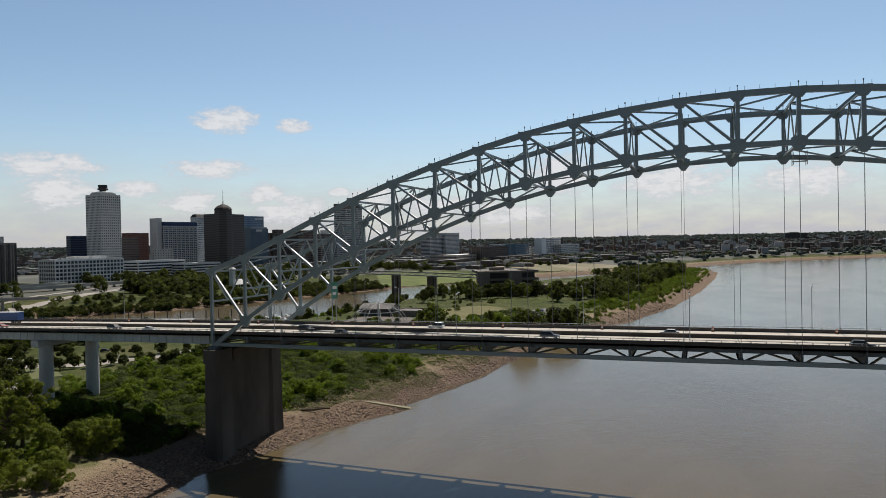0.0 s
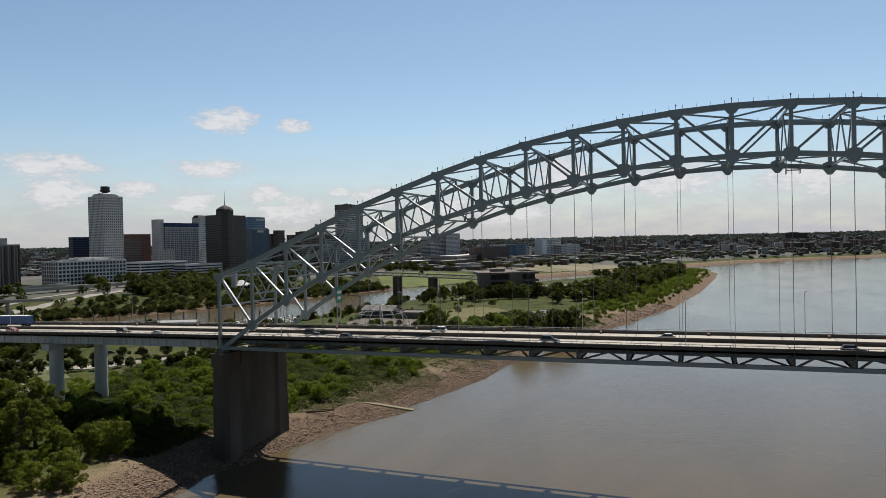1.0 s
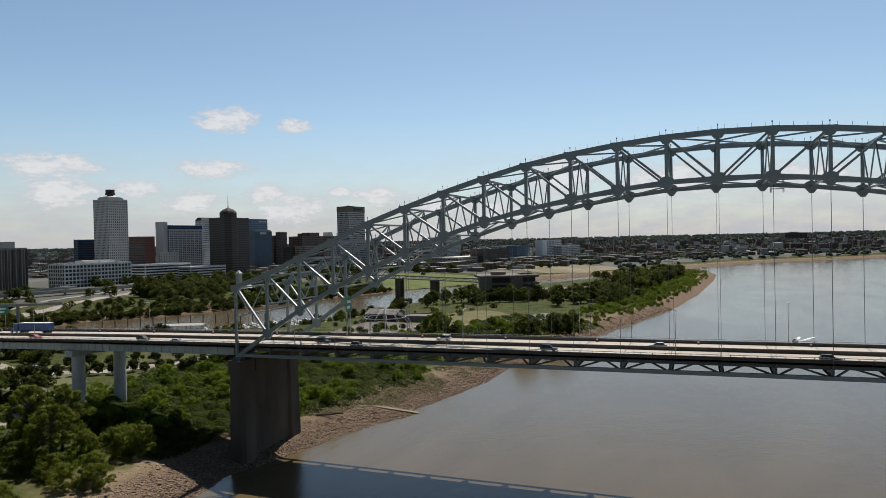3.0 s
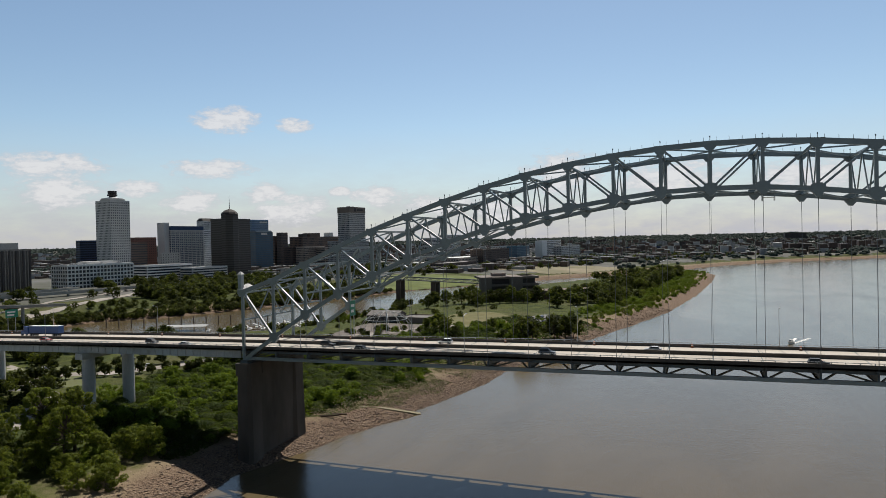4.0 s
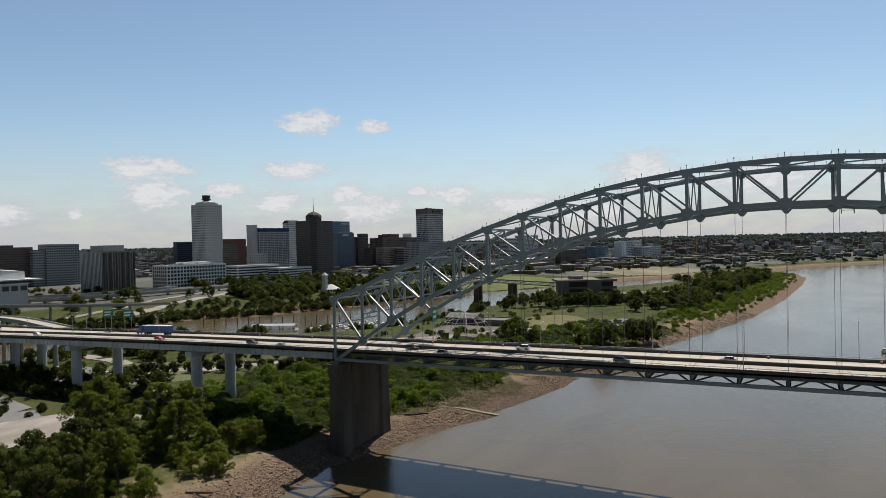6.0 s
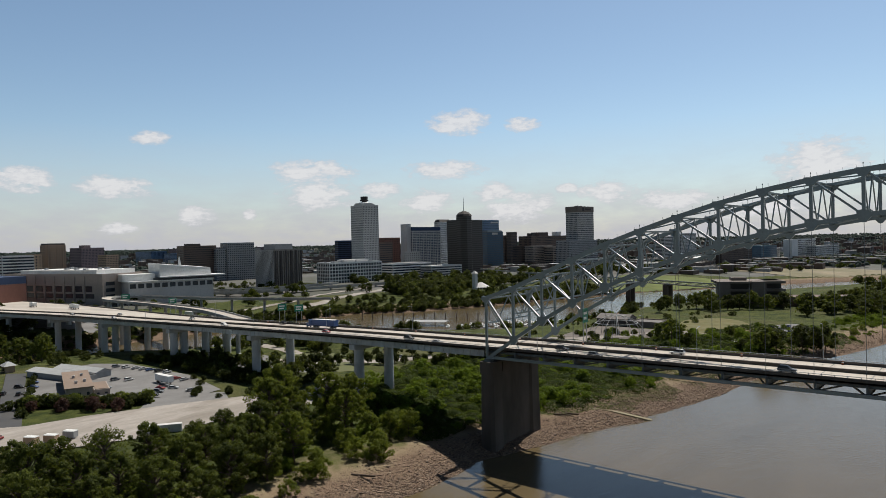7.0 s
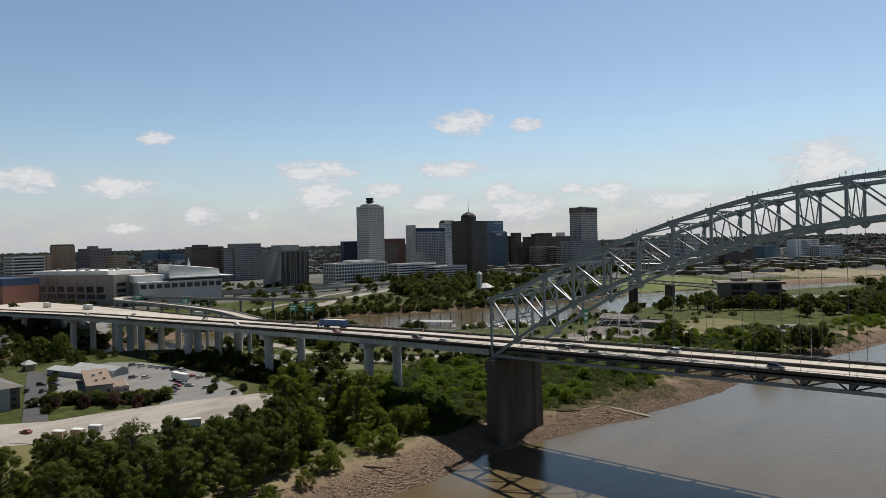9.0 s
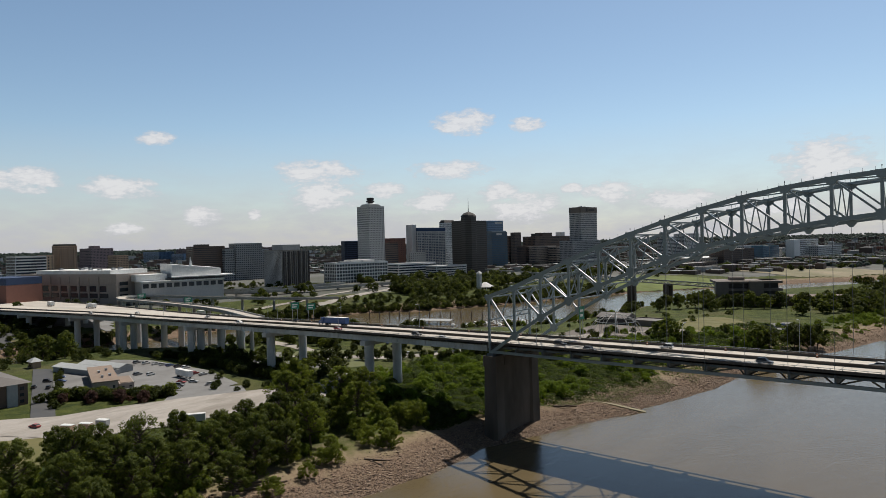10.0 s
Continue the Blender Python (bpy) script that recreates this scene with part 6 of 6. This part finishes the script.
H = thing("arched_trellis", "white tubular arches forming an open garden dome", "pavilion")
for k in range(6):
    m = Mesh(); arc(m, (-57, 220, 9.5), 18.0, 14.5, k * math.pi / 6, 0.17); part("arch", m, W_GREYPALE, H)
m = Mesh()
for k in range(24):
    a = 2 * math.pi * k / 24
    for r, z in ((13.2, 18.8), (13.6, 18.8), (13.6, 19.2), (13.2, 19.2)):
        m.v.append((-57 + r * math.cos(a), 220 + r * math.sin(a), z))
    for c in range(4):
        p, q = 4 * k, 4 * ((k + 1) % 24)
        m.f.append((p + c, p + (c + 1) % 4, q + (c + 1) % 4, q + c))
part("ring", m, W_GREYPALE, H)
m = Mesh(); m.tube((-57, 220, 9.5), (-57, 220, 25.5), 0.3, n=8); part("mast", m, W_WHITE, H)
H = house("park_hall", "grey low hall with a sloping roof beside the garden dome", "building")
gable(H, -96, -72, 268, 284, 9.5, 15, 18, W_DARK, ROOF_SHINGLE)
block(H, -72, -50, 272, 292, 9.5, 13, W_STONE, ROOF_SHINGLE, None)

# ---- marina ----
DOCK = WOOD


def boat(length, mat):
    b = thing("boat", "small white motor boat moored at the dock", "boat", "moored boats")
    m = Mesh(); w = length * 0.16
    m.hexa([(-length / 2, -w * .7, -.2), (length * .3, -w * .6, -.2), (length * .3, w * .6, -.2), (-length / 2, w * .7, -.2), (-length / 2, -w, 1.1), (length * .35, -w * .9, 1.2), (length * .35, w * .9, 1.2), (-length / 2, w, 1.1)])
    m.hexa([(length * .3, -w * .6, -.2), (length * .42, -.1, .1), (length * .42, .1, .1), (length * .3, w * .6, -.2), (length * .35, -w * .9, 1.2), (length * .5, -.1, 1.4), (length * .5, .1, 1.4), (length * .35, w * .9, 1.2)])
    part("hull", m, mat, b)
    m = Mesh(); m.hexa([(-length * .25, -w * .7, 1.1), (length * .2, -w * .6, 1.15), (length * .2, w * .6, 1.15), (-length * .25, w * .7, 1.1), (-length * .22, -w * .6, 2.3), (length * .08, -w * .5, 2.3), (length * .08, w * .5, 2.3), (-length * .22, w * .6, 2.3)]); part("cabin", m, mat, b)
    m = Mesh(); m.poly((length * .205, -w * .5, 1.3), (length * .205, w * .5, 1.3), (length * .095, w * .45, 2.15), (length * .095, -w * .45, 2.15)); part("windscreen", m, GLASS, b)
    return b


first = boat(9, WHITE)
first.matrix_basis = pose(-236, 262, 0.1, 0, 0, 118)
rb = random.Random(3)
for k in range(38):
    row, i = divmod(k, 13)
    side = 5.0 if k % 2 else -5.0
    copy_thing(first, pose(-228 + row * 9 + i * 4.6 + rb.uniform(-.4, .4) - side * 0.42, 274 + row * 22 + i * 2.1 + side * 0.9, 0.1, 0, 0, 115 + 180 * (k % 2) + rb.uniform(-4, 4)))
for row in range(3):
    d = thing("dock", "floating timber dock of the marina", "dock", "marina docks")
    m = Mesh(); m.beam((-232 + row * 9, 272 + row * 22, 0.35), (-166 + row * 9, 302 + row * 22, 0.35), 2.2, 0.5); part("planking", m, DOCK, d)
    for k in range(6):
        x, y = -230 + row * 9 + k * 12.4, 274.5 + row * 22 + k * 5.6
        m = Mesh(); m.tube((x, y, -3), (x, y, 5.5), 0.28, n=8); part("pile", m, DOCK, d)
H = house("boat_shed", "low white-roofed covered dock", "shed")
H.matrix_basis = pose(-262, 264, 0, 0, 0, 24)
m = Mesh(); m.hexa([(-19, -6, 3.6), (19, -6, 3.6), (19, 6, 3.6), (-19, 6, 3.6), (-19, -0.2, 4.8), (19, -0.2, 4.8), (19, 0.2, 4.8), (-19, 0.2, 4.8)]); part("roof", m, ROOF_SHED, H)
for x in (-18, -6, 6, 18):
    for y in (-5.4, 5.4):
        m = Mesh(); m.tube((x, y, -3), (x, y, 3.7), 0.25, n=8); part("post", m, DOCK, H)
for k in range(14):
    x, y = -345 + k * 9.5, 262 + k * 4.5
    m = Mesh(); m.tube((x, y, -3), (x, y, 8.0), 0.5, n=8)
    tagged(part("mooring_pile", m, DOCK), "tall dark timber mooring pile in the harbour", "pile", "mooring piles")
first = boat(8, WHITE)
tagged(first, "white motor boat speeding on the river", "boat", "river boat")
first.matrix_basis = pose(186, 293, 0.2, 0, -4, 250)
m = Mesh()
rw = random.Random(2)
for k in range(260):
    f = rw.random()
    s = rw.choice((-1, 1))
    d = 3 + 24 * f
    x, y = 186 + d * 0.36 + s * (0.6 + d * 0.16) * rw.uniform(0.6, 1.1), 293 + d * 0.94 + rw.uniform(-1, 1)
    r = rw.uniform(0.3, 0.9) * (1.2 - 0.7 * f)
    m.tube((x, y, 0.0), (x, y, 0.05 + 0.35 * (1 - f) * rw.random()), r, r * 0.4, n=6)
tagged(part("boat_wake", m, WHITE), "white foaming wake behind the speeding boat", "wake", kind="stuff")

# ---- the stony bank ----
def build_rocks():
    rnd = random.Random(6)
    n = 26000
    ys = np.array([rnd.uniform(-110, 190) if rnd.random() < 0.75 else rnd.uniform(190, 480) for _ in range(n)])
    west = np.interp(ys, SHORE_Y, SHORE_X) + 0.64 * np.sin(ys * 0.11 + 0.6 * np.sin(ys * 0.031)) + 0.36 * np.sin(ys * 0.29 + 1.0)
    xs = west + 0.6 - np.array([abs(rnd.gauss(0, 8.5)) for _ in range(n)])
    zs = land(xs, ys)
    m = Mesh()
    for x, y, z in zip(xs, ys, zs):
        s = rnd.uniform(0.07, 0.22) * (1.9 if rnd.random() < 0.05 else 1)
        c = [(dx * s * rnd.uniform(.7, 1.2), dy * s * rnd.uniform(.7, 1.2), dz * s * rnd.uniform(.5, .9)) for dz in (-1, 1) for dx, dy in ((-1, -1), (1, -1), (1, 1), (-1, 1))]
        t = rnd.uniform(0, 6.28)
        ct, st = math.cos(t), math.sin(t)
        m.hexa([(x + a * ct - b * st, y + a * st + b * ct, z + cc) for a, b, cc in c])
    tagged(part("bank_stones", m, STONE), "broken tan and grey stones along the water line", "stones", kind="stuff")


def island_stone():
    m = bpy.data.materials.new("bank_stone")
    m.use_nodes = True
    n = Nodes(m.node_tree)
    geo = n.add("ShaderNodeNewGeometry")
    c = n.ramp(geo.outputs["Random Per Island"], [(0.0, (0.045, 0.030, 0.021)), (0.5, (0.15, 0.10, 0.07)), (1.0, (0.30, 0.225, 0.165))])
    bs = n.add("ShaderNodeBsdfPrincipled")
    n.put(bs.inputs["Base Color"], c)
    bs.inputs["Roughness"].default_value = 0.9
    n.link(bs.outputs[0], n.add("ShaderNodeOutputMaterial").inputs[0])
    return m


STONE = island_stone()
build_rocks()
m = Mesh(); m.beam((-2, 57.6, 4.75), (14, 65, 2.95), 2.6, 0.8); m.beam((14, 65, 2.95), (29, 72, -0.3), 2.6, 0.8)
tagged(part("boat_ramp", m, SAND), "narrow tan concrete boat ramp running into the river", "ramp", kind="structure")
for x, y, a, l in ((-9, -52, 20, 8), (-20, -88, 60, 9), (-18, -92, 55, 10), (-16, -86, 70, 7), (-4, 20, 30, 5), (4, 44, 15, 7), (6, 48, 5, 6)):
    m = Mesh(); z = land_z(x, y) + 0.4; c, s = math.cos(radians(a)) * l / 2, math.sin(radians(a)) * l / 2
    m.tube((x - c, y - s, z), (x + c, y + s, z + 0.3), 0.42, 0.28, n=8)
    m.tube((x, y, z), (x + s * 0.3, y - c * 0.3, z + 1.0), 0.14, 0.06, n=6)
    tagged(part("driftwood_log", m, BARK), "weathered driftwood log lying on the stony bank", "log", "driftwood")

# ---- vehicles ----
def car_paint(name, c):
    return material(name, c, 0.48, 0.0, tuple(v * 0.85 for v in c), 0.5, 10, 0.0, 0.4, spec=0.6)


PAINTS = [("black", car_paint("black_car_paint", (0.02, 0.02, 0.022))), ("silver", car_paint("silver_car_paint", (0.42, 0.43, 0.44))), ("white", car_paint("white_car_paint", (0.75, 0.75, 0.74))), ("red", car_paint("red_car_paint", (0.30, 0.03, 0.03))), ("grey", car_paint("grey_car_paint", (0.14, 0.15, 0.16))), ("blue", car_paint("blue_car_paint", (0.03, 0.07, 0.20)))]
BLUE_TRUCK = car_paint("blue_trailer_paint", (0.025, 0.075, 0.23))
CHROME = material("chrome", (0.45, 0.45, 0.45), 0.5, 0.6, None, 1, 8, 0.0)


def wheel(parent, x, y, r=0.34, w=0.24):
    m = Mesh(); m.tube((x, y - w / 2, r), (x, y + w / 2, r), r, n=14)
    t = part("wheel", m, BLACK, parent)
    m = Mesh(); m.tube((x, y - w / 2 - 0.01, r), (x, y + w / 2 + 0.01, r), r * 0.55, n=10); part("rim", m, CHROME, t)


def make_car(word, mat, suv):
    c = thing("car", f"{word} {'sport utility car' if suv else 'saloon car'} on the road surface", "car", "cars")
    h = 1.72 if suv else 1.45
    m = Mesh()
    m.hexa([(-2.25, -.85, .35), (2.25, -.85, .35), (2.25, .85, .35), (-2.25, .85, .35), (-2.3, -.92, .85), (2.3, -.9, .72), (2.3, .9, .72), (-2.3, .92, .85)])
    m.hexa([(-2.3, -.92, .85), (2.3, -.9, .72), (2.3, .9, .72), (-2.3, .92, .85), (-2.2, -.86, .98), (0.95, -.86, .95), (0.95, .86, .95), (-2.2, .86, .98)])
    part("body", m, mat, c)
    m = Mesh(); b = -2.15 if suv else -1.75
    m.hexa([(b, -.84, .96), (1.05, -.84, .93), (1.05, .84, .93), (b, .84, .96), (b + .35, -.68, h - .06), (0.25, -.68, h - .06), (0.25, .68, h - .06), (b + .35, .68, h - .06)])
    part("cabin_glass", m, AUTO_GLASS, c)
    m = Mesh(); m.box(b + .35, 0.27, -.7, .7, h - .06, h); part("roof", m, mat, c)
    for y in (-.62, .62):
        m = Mesh(); m.box(2.24, 2.33, y - .18, y + .18, .6, .74); part("headlight", m, WHITE, c)
        m = Mesh(); m.box(-2.34, -2.27, y - .18, y + .18, .7, .86); part("tail_light", m, PAINTS[3][1], c)
    for x in (-1.4, 1.4):
        for y in (-.8, .8):
            wheel(c, x, y)
    return c


def make_truck(word, mat, cab_mat, label):
    t = thing("articulated_lorry", label, "lorry", "lorries")
    trailer = Mesh(); trailer.box(-8.3, 7.9, -1.28, 1.28, 1.2, 4.05); box_part = part("trailer", trailer, mat, t)
    m = Mesh(); m.box(-8.32, 7.92, -1.3, 1.3, 4.05, 4.15); part("roof_rail", m, WHITE, box_part)
    m = Mesh(); m.box(-7.8, 7.4, -.6, .6, .85, 1.2); part("chassis", m, BLACK, t)
    m = Mesh(); m.box(8.7, 11.0, -1.2, 1.2, .9, 3.9); part("sleeper_cab", m, cab_mat, t)
    m = Mesh(); m.hexa([(11.0, -1.15, .7), (13.0, -1.0, .7), (13.0, 1.0, .7), (11.0, 1.15, .7), (11.0, -1.1, 2.4), (12.9, -.85, 2.1), (12.9, .85, 2.1), (11.0, 1.1, 2.4)]); part("bonnet", m, cab_mat, t)
    m = Mesh(); m.hexa([(11.0, -1.1, 2.4), (11.5, -1.05, 2.4), (11.5, 1.05, 2.4), (11.0, 1.1, 2.4), (11.0, -1.0, 3.4), (11.15, -.95, 3.4), (11.15, .95, 3.4), (11.0, 1.0, 3.4)]); part("windscreen", m, AUTO_GLASS, t)
    for k in range(7):
        if word:
            m = Mesh(); m.box(-1.5 + k * 0.95, -1.5 + k * 0.95 + 0.62, -1.315, -1.285, 2.9, 3.6); part("letter_bar", m, W_PALE, box_part)
    for y in (-1.15, 1.15):
        m = Mesh(); m.tube((10.9, y, 1), (10.9, y, 4.3), .09, n=8); part("exhaust_stack", m, CHROME, t)
    for x in (-6.6, -5.4, 6.0, 7.2, 12.2):
        for y in (-1.0, 1.0):
            wheel(t, x, y, 0.5, 0.4)
    return t


def on_deck(x, lane):
    """Pose on the roadway; lanes 0..2 run to the river, 3..5 to the town."""
    y = {0: 3.4, 1: 7.0, 2: 10.6, 3: 16.9, 4: 20.5, 5: 24.0}[lane]
    slope = (road_z(x + 2) - road_z(x - 2)) / 4
    return pose(x, y, road_z(x) + 0.02, 0, -math.degrees(math.atan(slope)) * (1 if lane < 3 else -1), 0 if lane < 3 else 180)


lorry = make_truck("bars", BLUE_TRUCK, BLUE_TRUCK, "blue articulated lorry with a long box trailer on the deck")
lorry.matrix_basis = on_deck(-112, 4)
van = make_truck("", WHITE, WHITE, "white articulated lorry on the approach viaduct")
van.matrix_basis = pose(-448, 37, road_z(-448) + 0.02, 0, 1, 174)
copy_thing(van, pose(-539, 37, road_z(-539) + 0.02, 0, 1, 172))
cars = []
for k, (word, mat) in enumerate(PAINTS):
    cars.append(make_car(word, mat, k % 2 == 0))
deck_spots = [(-44, 1, 0), (-26, 0, 1), (24, 2, 0), (160, 0, 0), (60, 4, 2), (95, 1, 4), (122, 3, 1), (-150, 5, 0), (-178, 1, 2), (-235, 4, 2), (-300, 0, 4), (185, 2, 5), (-95, 1, 3), (40, 0, 0), (-330, 4, 1), (-375, 1, 0)]
placed = set()
for x, lane, k in deck_spots:
    if k in placed:
        copy_thing(cars[k], on_deck(x, lane))
    else:
        placed.add(k)
        cars[k].matrix_basis = on_deck(x, lane)
rc = random.Random(9)
lot_spots = [(-181, -56, 20), (-195, -43, 100), (-189, -39, 95), (-225, -24, 100), (-218, -22, 100), (-212, -21, 100), (-206, -20, 100), (-199, -19, 100), (-192, -18, 100), (-160, -36, 30), (-156, -40, 30), (-150, -44, 30), (-146, -48, 25), (-185, -66, 120), (-179, -54, 15), (-232, -26, 100), (-210, -74, 40), (-216, -78, 40), (-222, -70, 60), (-125, -114, 200), (-140, -34, 60), (-236, -40, 20), (-240, -46, 20), (-244, -52, 20), (-172, -24, 100), (-166, -23, 100), (-178, -25, 100), (-152, -36, 40), (-205, -88, 150), (-198, -84, 150), (-192, -81, 150),
             (12, 322, 80), (18, 318, 80), (26, 312, 80), (20, 334, 80), (8, 290, 30), (-160, 104, 130), (-146, 96, 40), (-166, 62, 40), (-120, 82, 60), (-190, 30, 10), (-205, 34, 10), (-175, 28, 10)]
for x, y, a in lot_spots:
    copy_thing(cars[rc.randrange(len(cars))], pose(x, y, land_z(x, y) + 0.34, 0, 0, a))
for x, y, s in ((-168, -32, 1), (-470, 150, 1)):
    t = thing("box_trailer", "plain white parked box trailer on the lot", "trailer", "trailers")
    m = Mesh(); z = land_z(x, y) + 0.3; m.box(x - 6.5, x + 6.5, y - 1.3, y + 1.3, z + 1.1, z + 4.0); part("body", m, WHITE, t)
    for dx in (-4.6, -3.4, 4.0):
        for dy in (-1, 1):
            mm = Mesh(); mm.tube((x + dx, y + dy - .2, z + .5), (x + dx, y + dy + .2, z + .5), .5, n=12); part("wheel", mm, BLACK, t)
c = thing("shipping_container", "weathered grey shipping container beside the dusty road", "container")
c.matrix_basis = pose(-86.5, -74.5, 9.9, 0, 0, 57)
m = Mesh(); m.box(-6.1, 6.1, -1.22, 1.22, 0.0, 2.7); part("body", m, W_PALE, c)
for k in range(24):
    m = Mesh(); m.box(-5.95 + k * 0.5, -5.75 + k * 0.5, -1.27, -1.22, .15, 2.55); part("rib", m, W_PALE, c)
for k in range(5):
    m = Mesh(); m.box(-2.2 + k * 0.95, -1.6 + k * 0.95, -1.3, -1.271, 1.1, 1.75); part("letter_bar", m, W_GREY, c)
for x, y, mt, word in ((-108, -109, W_TAN, "tan"), (-105, -104, W_TAN, "tan"), (-105, -98, W_GREY, "grey")):
    t = thing("cargo_trailer", f"small {word} enclosed cargo trailer by the road", "trailer", "cargo trailers")
    t.matrix_basis = pose(x, y, land_z(x, y) + 0.3, 0, 0, 28)
    m = Mesh(); m.box(-2.2, 2.2, -1.1, 1.1, 0.5, 2.6); part("body", m, mt, t)
    m = Mesh(); m.hexa([(-2.25, -1.15, 2.6), (2.25, -1.15, 2.6), (2.25, 1.15, 2.6), (-2.25, 1.15, 2.6), (-2.1, -.8, 2.85), (2.1, -.8, 2.85), (2.1, .8, 2.85), (-2.1, .8, 2.85)]); part("roof", m, ROOF_PALE, t)
    for s in (-1.05, 1.05):
        wheel(t, 0, s)

# ---- deck furniture: railings, lamps, signs, traffic drums ----
SIGN = material("green_sign_sheet", (0.015, 0.20, 0.12), 0.45, 0.0, (0.012, 0.16, 0.10), 0.5, 8, 0.0)
GALV = material("galvanised_steel", (0.42, 0.43, 0.44), 0.45, 0.5, None, 0.8, 8, 0.02)


def lamp_post(x, y):
    t = thing("street_lamp", "tall galvanised lamp post on the deck edge", "street lamp", "deck lamps")
    z = road_z(x)
    m = Mesh(); m.tube((x, y, z + 0.6), (x, y, z + 11), 0.10, 0.06, n=8); part("pole", m, GALV, t)
    m = Mesh(); m.tube((x, y, z + 11), (x, y - 1.8 if y > 13 else y + 1.8, z + 11.4), 0.06, n=6); part("arm", m, GALV, t)
    m = Mesh(); yy = y - 2.1 if y > 13 else y + 2.1; m.box(x - 0.2, x + 0.2, yy - 0.45, yy + 0.45, z + 11.3, z + 11.5); part("lantern", m, GALV, t)


for x in (154, 100, 46, -60, -115, -170, -225, -280, -340):
    lamp_post(x, far_y(x) - 0.2)
for x in (127, 73, 20, -88, -143, -198, -253):
    lamp_post(x, near_y(x) + 0.2)


def rail(y_of, x0, x1, step):
    r = thing("bridge_railing", "low steel railing with close posts along the deck edge", "railing", "railings")
    m = Mesh()
    strip(m, list(np.arange(x1, x0, -10.0)), lambda x: y_of(x) - 0.06, lambda x: y_of(x) + 0.06, lambda x: road_z(x) + 1.19, lambda x: road_z(x) + 1.31)
    part("top_rail", m, GALV, r)
    post = Mesh(); post.box(-0.09, 0.09, -0.09, 0.09, 0.8, 1.28)
    me = post.data("post", GALV)
    for x in np.arange(x0, x1, step):
        o = part("post", me, GALV, r)
        o.location = (x, y_of(x), road_z(x))


rail(lambda x: near_y(x) + 0.2, -380, 300, 2.9)
rail(lambda x: far_y(x) - 0.2, -300, 300, 4.0)


def sign(x, y, z, w, h, turn=0, label="green highway direction sign on a steel post"):
    t = thing("road_sign", label, "road sign", "highway signs")
    t.matrix_basis = pose(x, y, z, 0, 0, turn)
    m = Mesh(); m.box(-0.06, 0.06, -w / 2, w / 2, 0, h); part("panel", m, SIGN, t)
    for k in range(2):
        m = Mesh(); m.box(0.065, 0.09, -w * 0.36, w * (0.3 - 0.1 * k), h * (0.58 - 0.36 * k), h * (0.76 - 0.36 * k)); part("text_bar", m, WHITE, t)
    for s in (-w * 0.3, w * 0.3):
        m = Mesh(); m.tube((-0.2, s, -7), (-0.2, s, h), 0.14, n=6); part("post", m, GALV, t)


sign(-155, 27.4, 40, 4.7, 3.5, -20)
sign(-141, 27.6, 40.2, 4.7, 3.5, -20)
sign(-290, 38, 37.5, 5.2, 3.6, -20)
sign(-385, 50, 36, 6, 3.8, -20)
sign(25.5, 24.5, 44.5, 3.6, 5.0, 0)
DRUM = material("orange_drum", (0.38, 0.12, 0.04), 0.6, 0.0, None, 1, 8, 0.0)
for k in range(14):
    x = 186 - k * 27
    t = thing("traffic_drum", "orange and white traffic drum on the far lane edge", "traffic drum", "traffic drums")
    t.matrix_basis = pose(x, far_y(x) - 1.2, road_z(x), 0, 0, 0)
    m = Mesh(); m.tube((0, 0, 0), (0, 0, 0.12), 0.42, n=10); part("base", m, BLACK, t)
    m = Mesh(); m.tube((0, 0, .12), (0, 0, 1.1), 0.3, 0.24, n=10); part("barrel", m, DRUM, t)
    m = Mesh(); m.tube((0, 0, .5), (0, 0, .8), 0.285, 0.265, n=10); part("reflective_band", m, WHITE, t)
for k, x in enumerate((152, 60)):
    t = thing("inspection_cage", "small inspection traveller hanging on the arch chord", "traveller", "inspection cages")
    y = WIDTH if k == 0 else 0.0
    z = np.interp(x, [i * PANEL for i in range(25)], [low_z(i) for i in range(25)])
    for dz in (-0.9, 0.3):
        m = Mesh(); m.box(x - 1.6, x + 1.6, y - 1.3, y + 1.3, z + dz - 0.1, z + dz); part("platform", m, GALV, t)
    for sx in (-1.5, 1.5):
        for sy in (-1.2, 1.2):
            m = Mesh(); m.box(x + sx - .08, x + sx + .08, y + sy - .08, y + sy + .08, z - 1.9, z + 1.4); part("cage_bar", m, GALV, t)
t = thing("tower_crane", "slender construction crane on the skyline", "crane")
m = Mesh(); m.beam((-130, 2050, 10), (-130, 2050, 68), 2.2, 2.2); part("mast", m, W_TAN, t)
m = Mesh(); m.beam((-152, 2050, 66), (-108, 2050, 66), 1.4, 1.4); part("jib", m, W_TAN, t)
t = thing("arched_walkway", "pale arched shelter roof on the river bank", "shelter")
prev = None
for k in range(17):
    f = k / 16
    q = Vector((40 + 100 * f, 1400 + 30 * f, 9 + 9 * math.sin(math.pi * f)))
    if prev:
        m = Mesh(); m.beam(prev, q, 7, 1.0); part("roof_panel", m, W_PALE, t)
    prev = q
for k in range(5):
    x = 55 + k * 17
    m = Mesh(); m.tube((x, 1405 + k * 5, 0), (x, 1405 + k * 5, 12), 0.5, n=6); part("post", m, W_PALE, t)
